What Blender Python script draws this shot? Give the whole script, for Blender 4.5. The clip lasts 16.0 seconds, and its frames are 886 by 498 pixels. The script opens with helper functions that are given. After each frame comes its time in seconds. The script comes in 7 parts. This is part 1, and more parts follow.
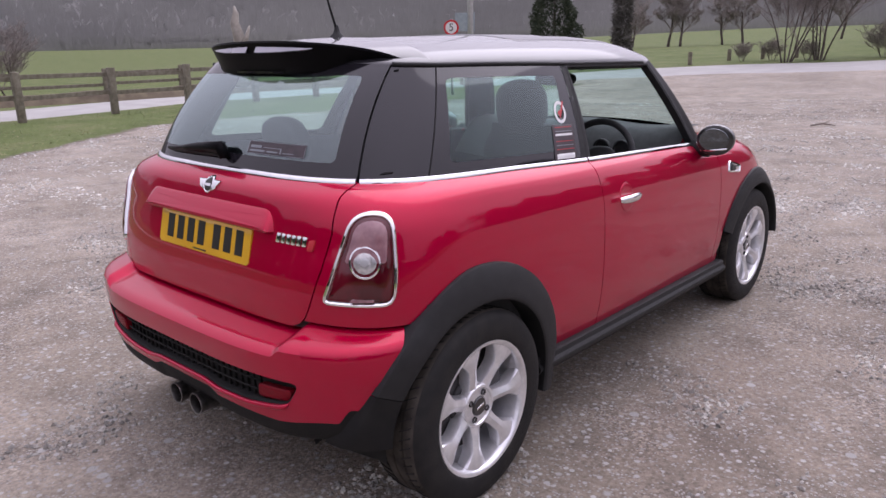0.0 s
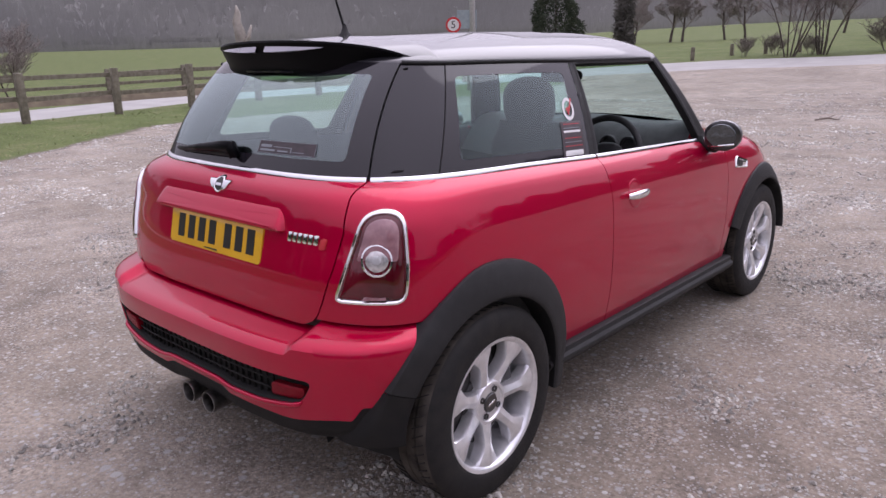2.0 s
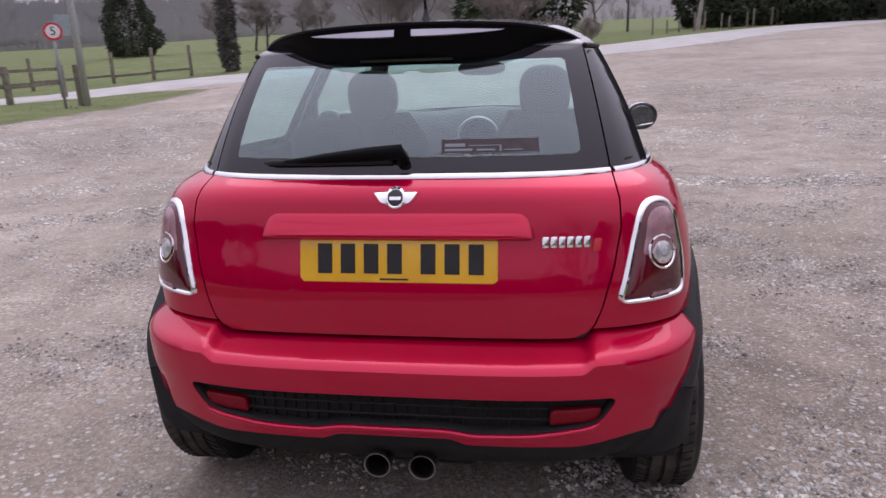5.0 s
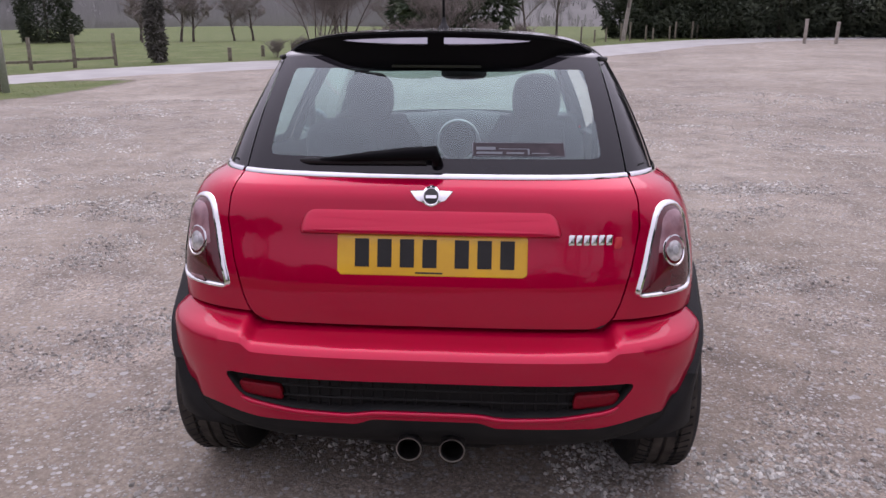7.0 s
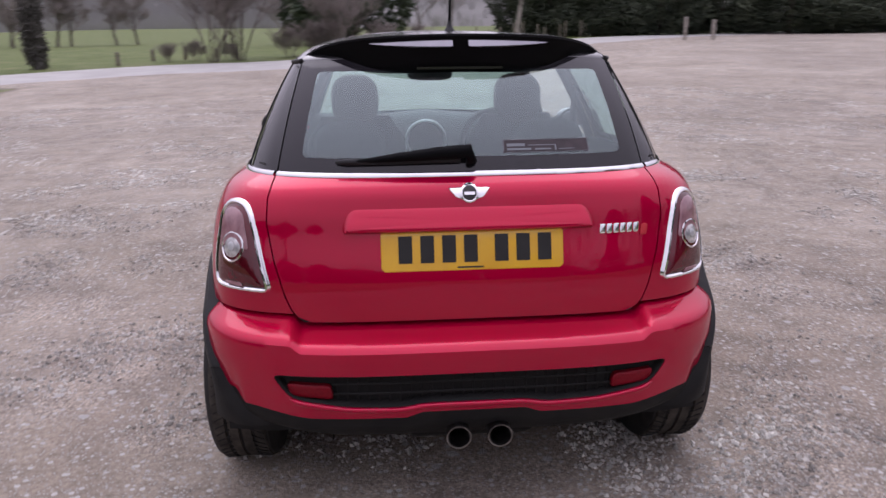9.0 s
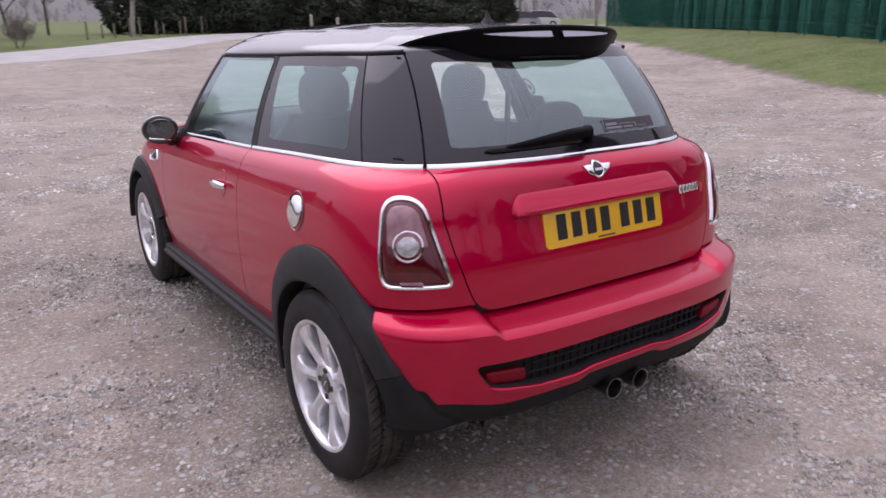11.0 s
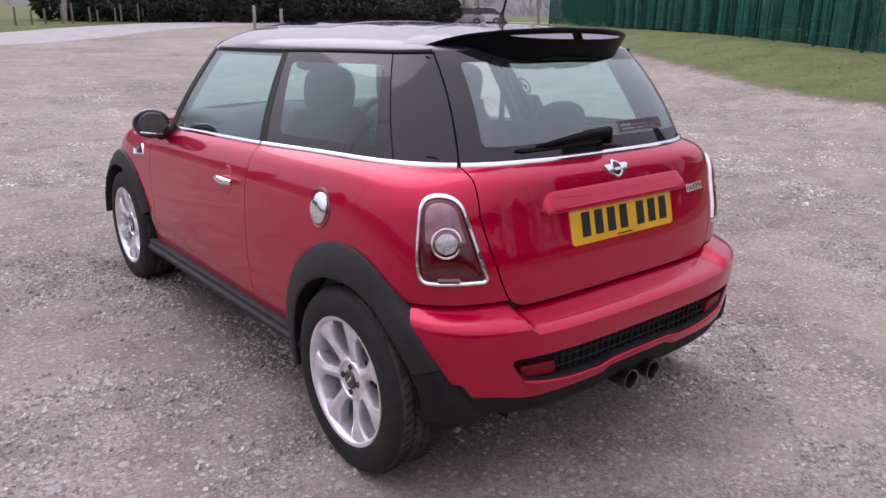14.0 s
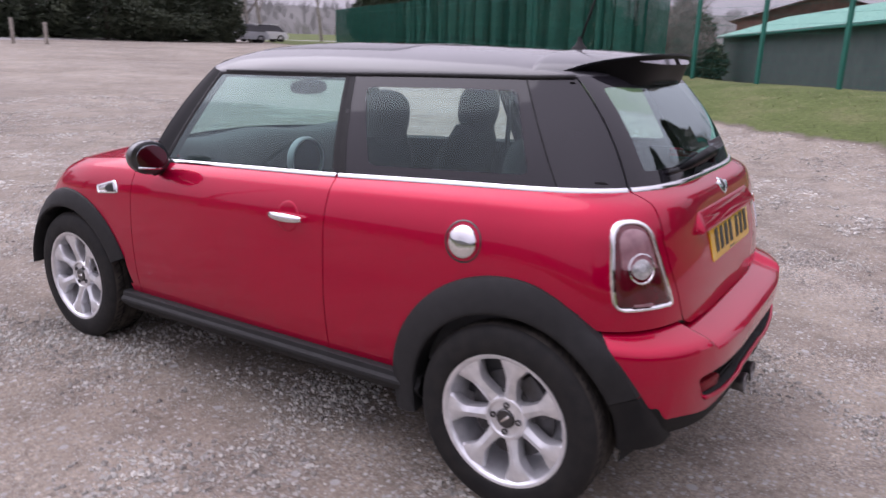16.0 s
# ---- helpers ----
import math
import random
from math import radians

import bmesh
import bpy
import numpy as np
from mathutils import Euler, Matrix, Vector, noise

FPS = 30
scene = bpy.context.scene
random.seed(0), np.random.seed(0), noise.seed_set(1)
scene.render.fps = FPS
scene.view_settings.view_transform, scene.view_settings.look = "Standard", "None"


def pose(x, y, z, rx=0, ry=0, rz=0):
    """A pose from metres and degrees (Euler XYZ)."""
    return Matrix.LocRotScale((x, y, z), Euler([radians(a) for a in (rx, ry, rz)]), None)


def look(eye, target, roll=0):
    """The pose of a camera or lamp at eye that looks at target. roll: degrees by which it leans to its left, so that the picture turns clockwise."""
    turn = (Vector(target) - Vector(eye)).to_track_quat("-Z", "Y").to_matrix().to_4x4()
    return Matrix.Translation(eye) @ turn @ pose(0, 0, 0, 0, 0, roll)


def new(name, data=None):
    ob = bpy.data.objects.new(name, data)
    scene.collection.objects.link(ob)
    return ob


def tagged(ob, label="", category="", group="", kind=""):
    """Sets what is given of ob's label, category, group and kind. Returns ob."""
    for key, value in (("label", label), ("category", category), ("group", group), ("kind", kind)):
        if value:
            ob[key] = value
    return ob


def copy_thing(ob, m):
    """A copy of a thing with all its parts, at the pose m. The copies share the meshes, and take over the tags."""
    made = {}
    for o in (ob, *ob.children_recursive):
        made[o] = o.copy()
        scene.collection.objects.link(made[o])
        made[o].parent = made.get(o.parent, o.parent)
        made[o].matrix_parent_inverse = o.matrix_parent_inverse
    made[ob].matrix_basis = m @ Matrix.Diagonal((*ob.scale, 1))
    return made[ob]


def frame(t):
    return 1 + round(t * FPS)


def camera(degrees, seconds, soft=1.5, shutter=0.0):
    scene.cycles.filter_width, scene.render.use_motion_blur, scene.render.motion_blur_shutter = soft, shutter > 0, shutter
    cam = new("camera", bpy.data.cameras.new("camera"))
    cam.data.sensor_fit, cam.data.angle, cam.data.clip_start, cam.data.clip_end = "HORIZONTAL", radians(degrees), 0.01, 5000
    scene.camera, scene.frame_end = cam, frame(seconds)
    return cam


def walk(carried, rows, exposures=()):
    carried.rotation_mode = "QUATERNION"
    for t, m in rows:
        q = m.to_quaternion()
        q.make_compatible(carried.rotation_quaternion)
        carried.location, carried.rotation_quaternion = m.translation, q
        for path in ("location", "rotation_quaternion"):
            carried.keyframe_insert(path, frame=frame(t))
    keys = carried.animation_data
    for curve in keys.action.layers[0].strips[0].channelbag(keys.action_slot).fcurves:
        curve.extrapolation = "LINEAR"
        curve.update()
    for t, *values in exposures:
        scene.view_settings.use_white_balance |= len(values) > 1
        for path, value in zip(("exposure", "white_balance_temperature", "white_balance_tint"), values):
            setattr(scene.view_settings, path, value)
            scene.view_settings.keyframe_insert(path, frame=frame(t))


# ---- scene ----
from mathutils.bvhtree import BVHTree

cam = camera(63.0, 16.0, shutter=0.5)
PATH = [
    (0, (2.065, -1.584, 1.388), (0.786, -0.143, 0.851), -1.2),
    (0.5, (2.061, -1.587, 1.389), (0.778, -0.157, 0.834), -1.3),
    (1, (2.061, -1.592, 1.388), (0.775, -0.16, 0.845), -2.1),
    (1.5, (2.055, -1.598, 1.389), (0.77, -0.166, 0.843), -2.0),
    (2, (2.052, -1.604, 1.39), (0.768, -0.17, 0.847), -1.7),
    (2.5, (2.033, -1.63, 1.389), (0.772, -0.186, 0.821), -1.1),
    (3, (1.828, -1.795, 1.383), (0.646, -0.269, 0.857), -0.6),
    (3.5, (1.526, -1.941, 1.366), (0.501, -0.314, 0.817), 0.4),
    (4, (1.182, -2.002, 1.376), (0.378, -0.27, 0.783), 0.1),
    (4.5, (0.768, -2.127, 1.365), (0.223, -0.297, 0.767), -1.7),
    (5, (0.426, -2.156, 1.372), (0.103, -0.263, 0.816), -2.25),
    (7.5, (0.153, -2.321, 1.4), (0.049, -0.403, 0.841), -0.1),
    (8, (0.156, -2.319, 1.4), (0.067, -0.401, 0.84), -0.6),
    (8.5, (0.082, -2.327, 1.408), (0.016, -0.419, 0.811), 0.2),
    (9, (-0.234, -2.378, 1.405), (-0.081, -0.463, 0.847), -0.5),
    (11.5, (-1.857, -1.866, 1.396), (-0.682, -0.355, 0.814), 0.5),
    (12, (-1.921, -1.835, 1.41), (-0.713, -0.353, 0.822), 1.0),
    (12.5, (-1.918, -1.836, 1.41), (-0.722, -0.345, 0.824), 1.6),
    (13, (-1.913, -1.835, 1.412), (-0.71, -0.346, 0.835), 1.8),
    (13.5, (-1.91, -1.834, 1.41), (-0.704, -0.348, 0.828), 1.1),
    (14, (-1.904, -1.83, 1.411), (-0.697, -0.346, 0.827), 1.0),
    (14.5, (-1.917, -1.81, 1.415), (-0.682, -0.345, 0.843), 1.6),
    (15, (-2.132, -1.629, 1.395), (-0.771, -0.267, 0.852), 1.5),
    (15.5, (-2.376, -1.323, 1.388), (-0.889, -0.101, 0.846), 1.4),
    (16, (-2.596, -0.946, 1.409), (-0.99, 0.122, 0.881), 1.5),
]
walk(cam, [(t, look(eye, target, roll)) for t, eye, target, roll in PATH], [(0.0, 0.59, 6190, 20), (3.0, 0.59, 6190, 20), (5.0, 0.51, 6190, 20), (8.0, 0.51, 6190, 20), (11.5, 0.58, 6190, 20), (16.0, 0.60, 6190, 20)])
SKY_STRENGTH, SUN_STRENGTH, CLOUD = 0.84, 0.75, (1.06, 1.0, 1.12, 1.0)

# ---------------------------------------------------------------- world and light
SKY = bpy.data.worlds.new("overcast_sky")
scene.world = SKY
SKY.use_nodes = True
wn, wl = SKY.node_tree.nodes, SKY.node_tree.links
wn.clear()
w_out, w_bg = wn.new("ShaderNodeOutputWorld"), wn.new("ShaderNodeBackground")
w_sky, w_hsv = wn.new("ShaderNodeTexSky"), wn.new("ShaderNodeHueSaturation")
w_sky.sky_type, w_sky.sun_disc = "NISHITA", False
w_sky.sun_elevation, w_sky.sun_rotation = radians(55), radians(-4)
w_sky.air_density, w_sky.dust_density, w_sky.ozone_density = 1.0, 6.0, 1.0
w_hsv.inputs["Saturation"].default_value = 0.12
w_bg.inputs["Strength"].default_value = SKY_STRENGTH
wl.new(w_sky.outputs[0], w_hsv.inputs["Color"])
w_mul, w_mix = wn.new("ShaderNodeVectorMath"), wn.new("ShaderNodeMix")
w_mul.operation = "SCALE"
w_mul.inputs["Scale"].default_value = 0.10
w_mix.data_type = "RGBA"
w_mix.inputs["Factor"].default_value = 0.85
# an even cloud cover, brighter overhead than at the skyline
w_geo, w_sep, w_grad, w_cloud = wn.new("ShaderNodeTexCoord"), wn.new("ShaderNodeSeparateXYZ"), wn.new("ShaderNodeMapRange"), wn.new("ShaderNodeVectorMath")
w_grad.inputs["To Min"].default_value, w_grad.inputs["To Max"].default_value = 0.36, 1.25
w_cloud.operation = "SCALE"
w_cloud.inputs[0].default_value = CLOUD[:3]
wl.new(w_geo.outputs["Generated"], w_sep.inputs[0])
wl.new(w_sep.outputs["Z"], w_grad.inputs["Value"])
# the cloud glows softly round the hidden sun
w_dot, w_max, w_pow, w_glow = wn.new("ShaderNodeVectorMath"), wn.new("ShaderNodeMath"), wn.new("ShaderNodeMath"), wn.new("ShaderNodeMath")
w_dot.operation, w_max.operation, w_pow.operation, w_glow.operation = "DOT_PRODUCT", "MAXIMUM", "POWER", "MULTIPLY_ADD"
w_dot.inputs[1].default_value = Vector((-1, 14, 20)).normalized()
w_max.inputs[1].default_value, w_pow.inputs[1].default_value, w_glow.inputs[1].default_value = 0.0, 2.0, 0.40
wl.new(w_geo.outputs["Generated"], w_dot.inputs[0])
wl.new(w_dot.outputs["Value"], w_max.inputs[0])
wl.new(w_max.outputs[0], w_pow.inputs[0])
wl.new(w_pow.outputs[0], w_glow.inputs[0])
wl.new(w_grad.outputs[0], w_glow.inputs[2])
wl.new(w_glow.outputs[0], w_cloud.inputs["Scale"])
wl.new(w_cloud.outputs[0], w_mix.inputs["B"])
wl.new(w_hsv.outputs[0], w_mul.inputs[0])
wl.new(w_mul.outputs[0], w_mix.inputs["A"])
wl.new(w_mix.outputs["Result"], w_bg.inputs["Color"])
wl.new(w_bg.outputs[0], w_out.inputs["Surface"])

sun = new("sun", bpy.data.lights.new("sun", "SUN"))
sun.data.energy, sun.data.angle, sun.data.color = SUN_STRENGTH, radians(64), (1.0, 0.97, 0.98)
sun.matrix_world = look((-1, 14, 20), (0, 0, 0))

# ---------------------------------------------------------------- materials


def material(name, colour, rough=0.5, metal=0.0, coat=0.0, second=None, scale=8.0, detail=4.0, bump=0.0, bump_scale=60.0, spec=0.5,
             low=0.35, high=0.65, random_value=0.0, coat_rough=0.03, coat_ior=1.5):
    """A principled surface whose colour drifts between two tones, with fine relief."""
    m = bpy.data.materials.new(name)
    m.use_nodes = True
    n, l = m.node_tree.nodes, m.node_tree.links
    b = n["Principled BSDF"]
    b.inputs["Roughness"].default_value, b.inputs["Metallic"].default_value = rough, metal
    b.inputs["Coat Weight"].default_value, b.inputs["Coat Roughness"].default_value = coat, coat_rough
    b.inputs["Specular IOR Level"].default_value = spec
    b.inputs["Coat IOR"].default_value = coat_ior
    b.inputs["Base Color"].default_value = (*colour, 1)
    co = n.new("ShaderNodeTexCoord")
    if second:
        t = n.new("ShaderNodeTexNoise")
        t.inputs["Scale"].default_value, t.inputs["Detail"].default_value = scale, detail
        l.new(co.outputs["Object"], t.inputs["Vector"])
        r = n.new("ShaderNodeValToRGB")
        r.color_ramp.elements[0].position, r.color_ramp.elements[1].position = low, high
        r.color_ramp.elements[0].color, r.color_ramp.elements[1].color = (*colour, 1), (*second, 1)
        l.new(t.outputs["Fac"], r.inputs["Fac"])
        last = r.outputs["Color"]
        if random_value:
            g, h = n.new("ShaderNodeNewGeometry"), n.new("ShaderNodeHueSaturation")
            k = n.new("ShaderNodeMapRange")
            k.inputs["To Min"].default_value, k.inputs["To Max"].default_value = 1 - random_value, 1 + random_value
            l.new(g.outputs["Random Per Island"], k.inputs["Value"])
            l.new(k.outputs[0], h.inputs["Value"])
            l.new(last, h.inputs["Color"])
            last = h.outputs[0]
        l.new(last, b.inputs["Base Color"])
    if bump:
        t2, bp = n.new("ShaderNodeTexNoise"), n.new("ShaderNodeBump")
        t2.inputs["Scale"].default_value, t2.inputs["Detail"].default_value = bump_scale, 6.0
        bp.inputs["Strength"].default_value, bp.inputs["Distance"].default_value = bump, 0.01
        l.new(co.outputs["Object"], t2.inputs["Vector"])
        l.new(t2.outputs["Fac"], bp.inputs["Height"])
        l.new(bp.outputs["Normal"], b.inputs["Normal"])
    return m


def pane_material(name, tint, gloss=1.0, rough=0.02):
    """Thin glass: tinted, clear, with the sky mirrored more at shallow angles."""
    m = bpy.data.materials.new(name)
    m.use_nodes = True
    n, l = m.node_tree.nodes, m.node_tree.links
    n.clear()
    out, mix = n.new("ShaderNodeOutputMaterial"), n.new("ShaderNodeMixShader")
    tr, gl, fr = n.new("ShaderNodeBsdfTransparent"), n.new("ShaderNodeBsdfGlossy"), n.new("ShaderNodeLayerWeight")
    pw, mul = n.new("ShaderNodeMath"), n.new("ShaderNodeMath")
    pw.operation, pw.inputs[1].default_value = "POWER", 3.2
    mul.operation, mul.use_clamp = "MULTIPLY_ADD", True
    mul.inputs[1].default_value, mul.inputs[2].default_value = 0.85, gloss
    fr.inputs["Blend"].default_value = 0.5
    tr.inputs["Color"].default_value = (*tint, 1)
    gl.inputs["Roughness"].default_value = rough
    gl.inputs["Color"].default_value = (0.86, 1.0, 1.0, 1)
    l.new(fr.outputs["Facing"], pw.inputs[0])
    l.new(pw.outputs[0], mul.inputs[0])
    l.new(mul.outputs[0], mix.inputs["Fac"])
    l.new(tr.outputs[0], mix.inputs[1])
    l.new(gl.outputs[0], mix.inputs[2])
    l.new(mix.outputs[0], out.inputs["Surface"])
    return m


RED = material("red_paint", (0.465, 0.0003, 0.0375), 0.36, metal=0.55, coat=1.0, second=(0.44, 0.0003, 0.0355), scale=2.0, spec=0.0, coat_rough=0.02, coat_ior=1.45, bump=0.003, bump_scale=900)
BLACK_PAINT = material("black_paint", (0.012, 0.012, 0.014), 0.3, coat=1.0, second=(0.016, 0.016, 0.018), scale=3.0)
ROOF_PAINT = material("black_roof_paint", (0.014, 0.0135, 0.0165), 0.35, coat=1.0, coat_ior=1.43, second=(0.019, 0.018, 0.022), scale=3.0)
# duller and deeper than the gloss black: the spoiler's under-shade is in it
DEEP_BLACK = material("black_satin", (0.003, 0.003, 0.0035), 0.4, second=(0.004, 0.004, 0.005), scale=6, spec=0.06)
# silvery grey that stands in for bright sky mirrored in the spoiler's slots
SLOT_SKY = material("polished_grey_facet", (0.38, 0.37, 0.41), 0.12, metal=0.6, second=(0.31, 0.30, 0.34), scale=8, coat=0.6)
PLASTIC = material("black_plastic", (0.0155, 0.0158, 0.0165), 0.6, second=(0.021, 0.021, 0.022), scale=30, spec=0.3, bump=0.15, bump_scale=700)
# duller PLASTIC, darkened too: shade low on the tail is in its colour
SHADED_PLASTIC = material("dull_black_plastic", (0.008, 0.008, 0.0085), 0.7, spec=0.25, second=(0.013, 0.0125, 0.012), scale=14, bump=0.1, bump_scale=400)
CHROME = material("chrome", (0.86, 0.86, 0.87), 0.06, metal=1.0, second=(0.78, 0.78, 0.80), scale=20)
ALLOY = material("silver_alloy", (0.86, 0.86, 0.88), 0.28, metal=0.66, coat=0.6, second=(0.70, 0.71, 0.73), scale=25, bump=0.02, bump_scale=300)
ALLOY_DARK = material("dusty_alloy", (0.10, 0.10, 0.105), 0.55, metal=0.5, second=(0.05, 0.046, 0.043), scale=18)
RUBBER = material("tyre_rubber", (0.010, 0.010, 0.0105), 0.7, spec=0.3, second=(0.018, 0.017, 0.016), scale=22, bump=0.25, bump_scale=260)
TREAD = material("dusty_tread", (0.032, 0.029, 0.026), 0.9, spec=0.15, second=(0.075, 0.066, 0.057), scale=16, bump=0.3, bump_scale=200)
DARK = material("dark_void", (0.006, 0.006, 0.006), 0.9, second=(0.01, 0.01, 0.01), scale=9)
FRIT = material("black_glass_border", (0.012, 0.011, 0.014), 0.05, second=(0.015, 0.014, 0.018), scale=3, spec=0.55)
GLASS = pane_material("window_glass", (0.66, 0.87, 0.83), 0.045)
GLASS_REAR = pane_material("rear_window_glass", (0.74, 0.93, 0.90), 0.15)
TRIM = material("interior_trim", (0.030, 0.031, 0.033), 0.75, second=(0.045, 0.046, 0.048), scale=20, bump=0.15, bump_scale=500)
CLOTH = material("seat_cloth", (0.038, 0.039, 0.042), 0.9, second=(0.062, 0.063, 0.067), scale=90, bump=0.3, bump_scale=900)
LINING = material("grey_headlining", (0.24, 0.24, 0.23), 0.95, second=(0.28, 0.28, 0.27), scale=60)
LAMP_RED = material("red_lens", (0.06, 0.0012, 0.006), 0.10, coat=0.9, second=(0.11, 0.003, 0.012), scale=14, spec=0.3)
LAMP_SMOKE = material("pale_ribbed_lens", (0.24, 0.115, 0.135), 0.15, coat=0.8, second=(0.33, 0.18, 0.20), scale=40, spec=0.4)
LAMP_WHITE = material("clear_lens", (0.70, 0.68, 0.68), 0.08, coat=1.0, second=(0.36, 0.36, 0.37), scale=60, metal=0.4)
REFLECTOR = material("red_reflector", (0.15, 0.0012, 0.009), 0.35, coat=0.1, spec=0.15, second=(0.20, 0.003, 0.012), scale=120, bump=0.3, bump_scale=300)
PLATE = material("yellow_plate", (0.72, 0.42, 0.012), 0.35, coat=0.6, second=(0.66, 0.37, 0.012), scale=12)
INK = material("black_ink", (0.010, 0.010, 0.010), 0.4, second=(0.016, 0.016, 0.016), scale=20)
PAPER = material("white_paper", (0.72, 0.72, 0.72), 0.6, second=(0.66, 0.66, 0.66), scale=20)
STICKER_RED = material("red_sticker", (0.5, 0.02, 0.03), 0.5, second=(0.42, 0.02, 0.03), scale=20)
DARK_STICKER = material("dark_sticker", (0.03, 0.022, 0.026), 0.45, second=(0.05, 0.034, 0.04), scale=30)
MIRROR = material("mirror_glass", (0.12, 0.13, 0.14), 0.02, metal=1.0)
STEEL = material("exhaust_steel", (0.27, 0.265, 0.26), 0.34, metal=1.0, second=(0.13, 0.125, 0.12), scale=30)
WOOD = material("weathered_wood", (0.13, 0.115, 0.085), 0.9, second=(0.22, 0.20, 0.155), scale=9, detail=8, bump=0.6, bump_scale=40)
BARK = material("bark", (0.060, 0.048, 0.040), 0.95, second=(0.12, 0.10, 0.085), scale=7, detail=8, bump=0.7, bump_scale=18)
PALE_BARK = material("pale_bark", (0.24, 0.22, 0.19), 0.9, second=(0.36, 0.33, 0.29), scale=5, detail=8, bump=0.5, bump_scale=18)
# twig colour lightened: the haze over the farther crowns is painted in
HAZED_TWIGS = material("bare_twigs", (0.19, 0.165, 0.15), 0.95, second=(0.27, 0.235, 0.215), scale=0.6, random_value=0.3)
CONIFER = material("conifer_needles", (0.036, 0.050, 0.031), 0.85, second=(0.072, 0.086, 0.052), scale=0.9, random_value=0.35)
EVERGREEN = material("evergreen_leaves", (0.034, 0.054, 0.028), 0.7, second=(0.064, 0.084, 0.043), scale=1.1, random_value=0.35)
IVY = material("ivy_leaves", (0.085, 0.082, 0.070), 0.8, second=(0.145, 0.138, 0.122), scale=2.0, random_value=0.3)
GRASS = material("grass_blades", (0.185, 0.215, 0.085), 0.85, second=(0.25, 0.24, 0.125), scale=0.7, random_value=0.14)
ASPHALT = material("pale_asphalt", (0.325, 0.318, 0.305), 0.9, spec=0.2, second=(0.385, 0.378, 0.362), scale=1.2, detail=10, bump=0.2, bump_scale=70)
FENCE_GREEN = material("green_fence_paint", (0.008, 0.120, 0.088), 0.5, second=(0.012, 0.150, 0.108), scale=3)
ROOF_GREEN = material("green_roof_sheet", (0.12, 0.33, 0.25), 0.55, second=(0.16, 0.38, 0.29), scale=2)
SHED_WALL = material("grey_green_shed_wall", (0.055, 0.075, 0.075), 0.7, second=(0.075, 0.095, 0.092), scale=2)
GALV = material("galvanised_steel", (0.42, 0.43, 0.44), 0.5, metal=0.3, second=(0.50, 0.51, 0.52), scale=12)
SIGN_RED = material("sign_red", (0.55, 0.015, 0.02), 0.45, second=(0.5, 0.015, 0.02), scale=9)
BOARD = material("blue_grey_board", (0.30, 0.36, 0.38), 0.5, second=(0.25, 0.30, 0.32), scale=9)
SIGN_BACK = material("grey_sign_back", (0.20, 0.22, 0.24), 0.6, second=(0.25, 0.27, 0.29), scale=9)
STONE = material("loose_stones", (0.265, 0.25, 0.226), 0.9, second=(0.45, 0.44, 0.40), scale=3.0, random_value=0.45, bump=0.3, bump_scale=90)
# STONE lightened for the far gravel, to offset the stones' dark shaded sides
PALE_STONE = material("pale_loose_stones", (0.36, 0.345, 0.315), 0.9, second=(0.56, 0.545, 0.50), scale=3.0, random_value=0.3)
# pale grey because the haze of distance is put into this colour
HAZED_WOOD = material("far_bare_woods", (0.258, 0.258, 0.247), 1.0, second=(0.31, 0.31, 0.294), scale=0.012, detail=6, random_value=0.06, spec=0.1)
# darker than its trees, to offset the extra skylight on the slope
DIMMED_SLOPE = material("far_wood_floor", (0.142, 0.140, 0.134), 1.0, second=(0.176, 0.173, 0.165), scale=0.05, detail=12, spec=0.1)
FAR_WHITE = material("far_pale_walls", (0.55, 0.54, 0.53), 0.9, second=(0.42, 0.40, 0.39), scale=0.4)
FAR_CAR = material("far_car_paint", (0.40, 0.41, 0.43), 0.35, second=(0.34, 0.35, 0.37), scale=3, coat=0.6)
SOIL = material("bank_soil", (0.085, 0.068, 0.050), 0.95, spec=0.2, second=(0.15, 0.125, 0.085), scale=2.5, detail=8, bump=0.6, bump_scale=12)
LITTER = material("dead_twig", (0.15, 0.12, 0.10), 0.9, second=(0.24, 0.20, 0.17), scale=30)

# the ground: trodden gravel, with grass where the vertex mask says so
GROUND = bpy.data.materials.new("gravel_and_grass")
GROUND.use_nodes = True
gn, gl_ = GROUND.node_tree.nodes, GROUND.node_tree.links
g_b = gn["Principled BSDF"]
g_b.inputs["Roughness"].default_value = 0.92
g_b.inputs["Specular IOR Level"].default_value = 0.25
g_co = gn.new("ShaderNodeTexCoord")


def g_noise(scale, detail=6.0, rough=0.55):
    t = gn.new("ShaderNodeTexNoise")
    t.inputs["Scale"].default_value, t.inputs["Detail"].default_value, t.inputs["Roughness"].default_value = scale, detail, rough
    gl_.new(g_co.outputs["Object"], t.inputs["Vector"])
    return t.outputs["Fac"]


def g_ramp(fac, stops):
    r = gn.new("ShaderNodeValToRGB")
    while len(r.color_ramp.elements) < len(stops):
        r.color_ramp.elements.new(0.5)
    for e, (p, c) in zip(r.color_ramp.elements, stops):
        e.position, e.color = p, (*c, 1)
    gl_.new(fac, r.inputs["Fac"])
    return r.outputs["Color"]


def g_mix(kind, fac, a, b):
    m = gn.new("ShaderNodeMix")
    m.data_type, m.blend_type = "RGBA", kind
    if hasattr(fac, "is_linked"):
        gl_.new(fac, m.inputs["Factor"])
    else:
        m.inputs["Factor"].default_value = fac
    gl_.new(a, m.inputs["A"])
    gl_.new(b, m.inputs["B"])
    return m.outputs["Result"]


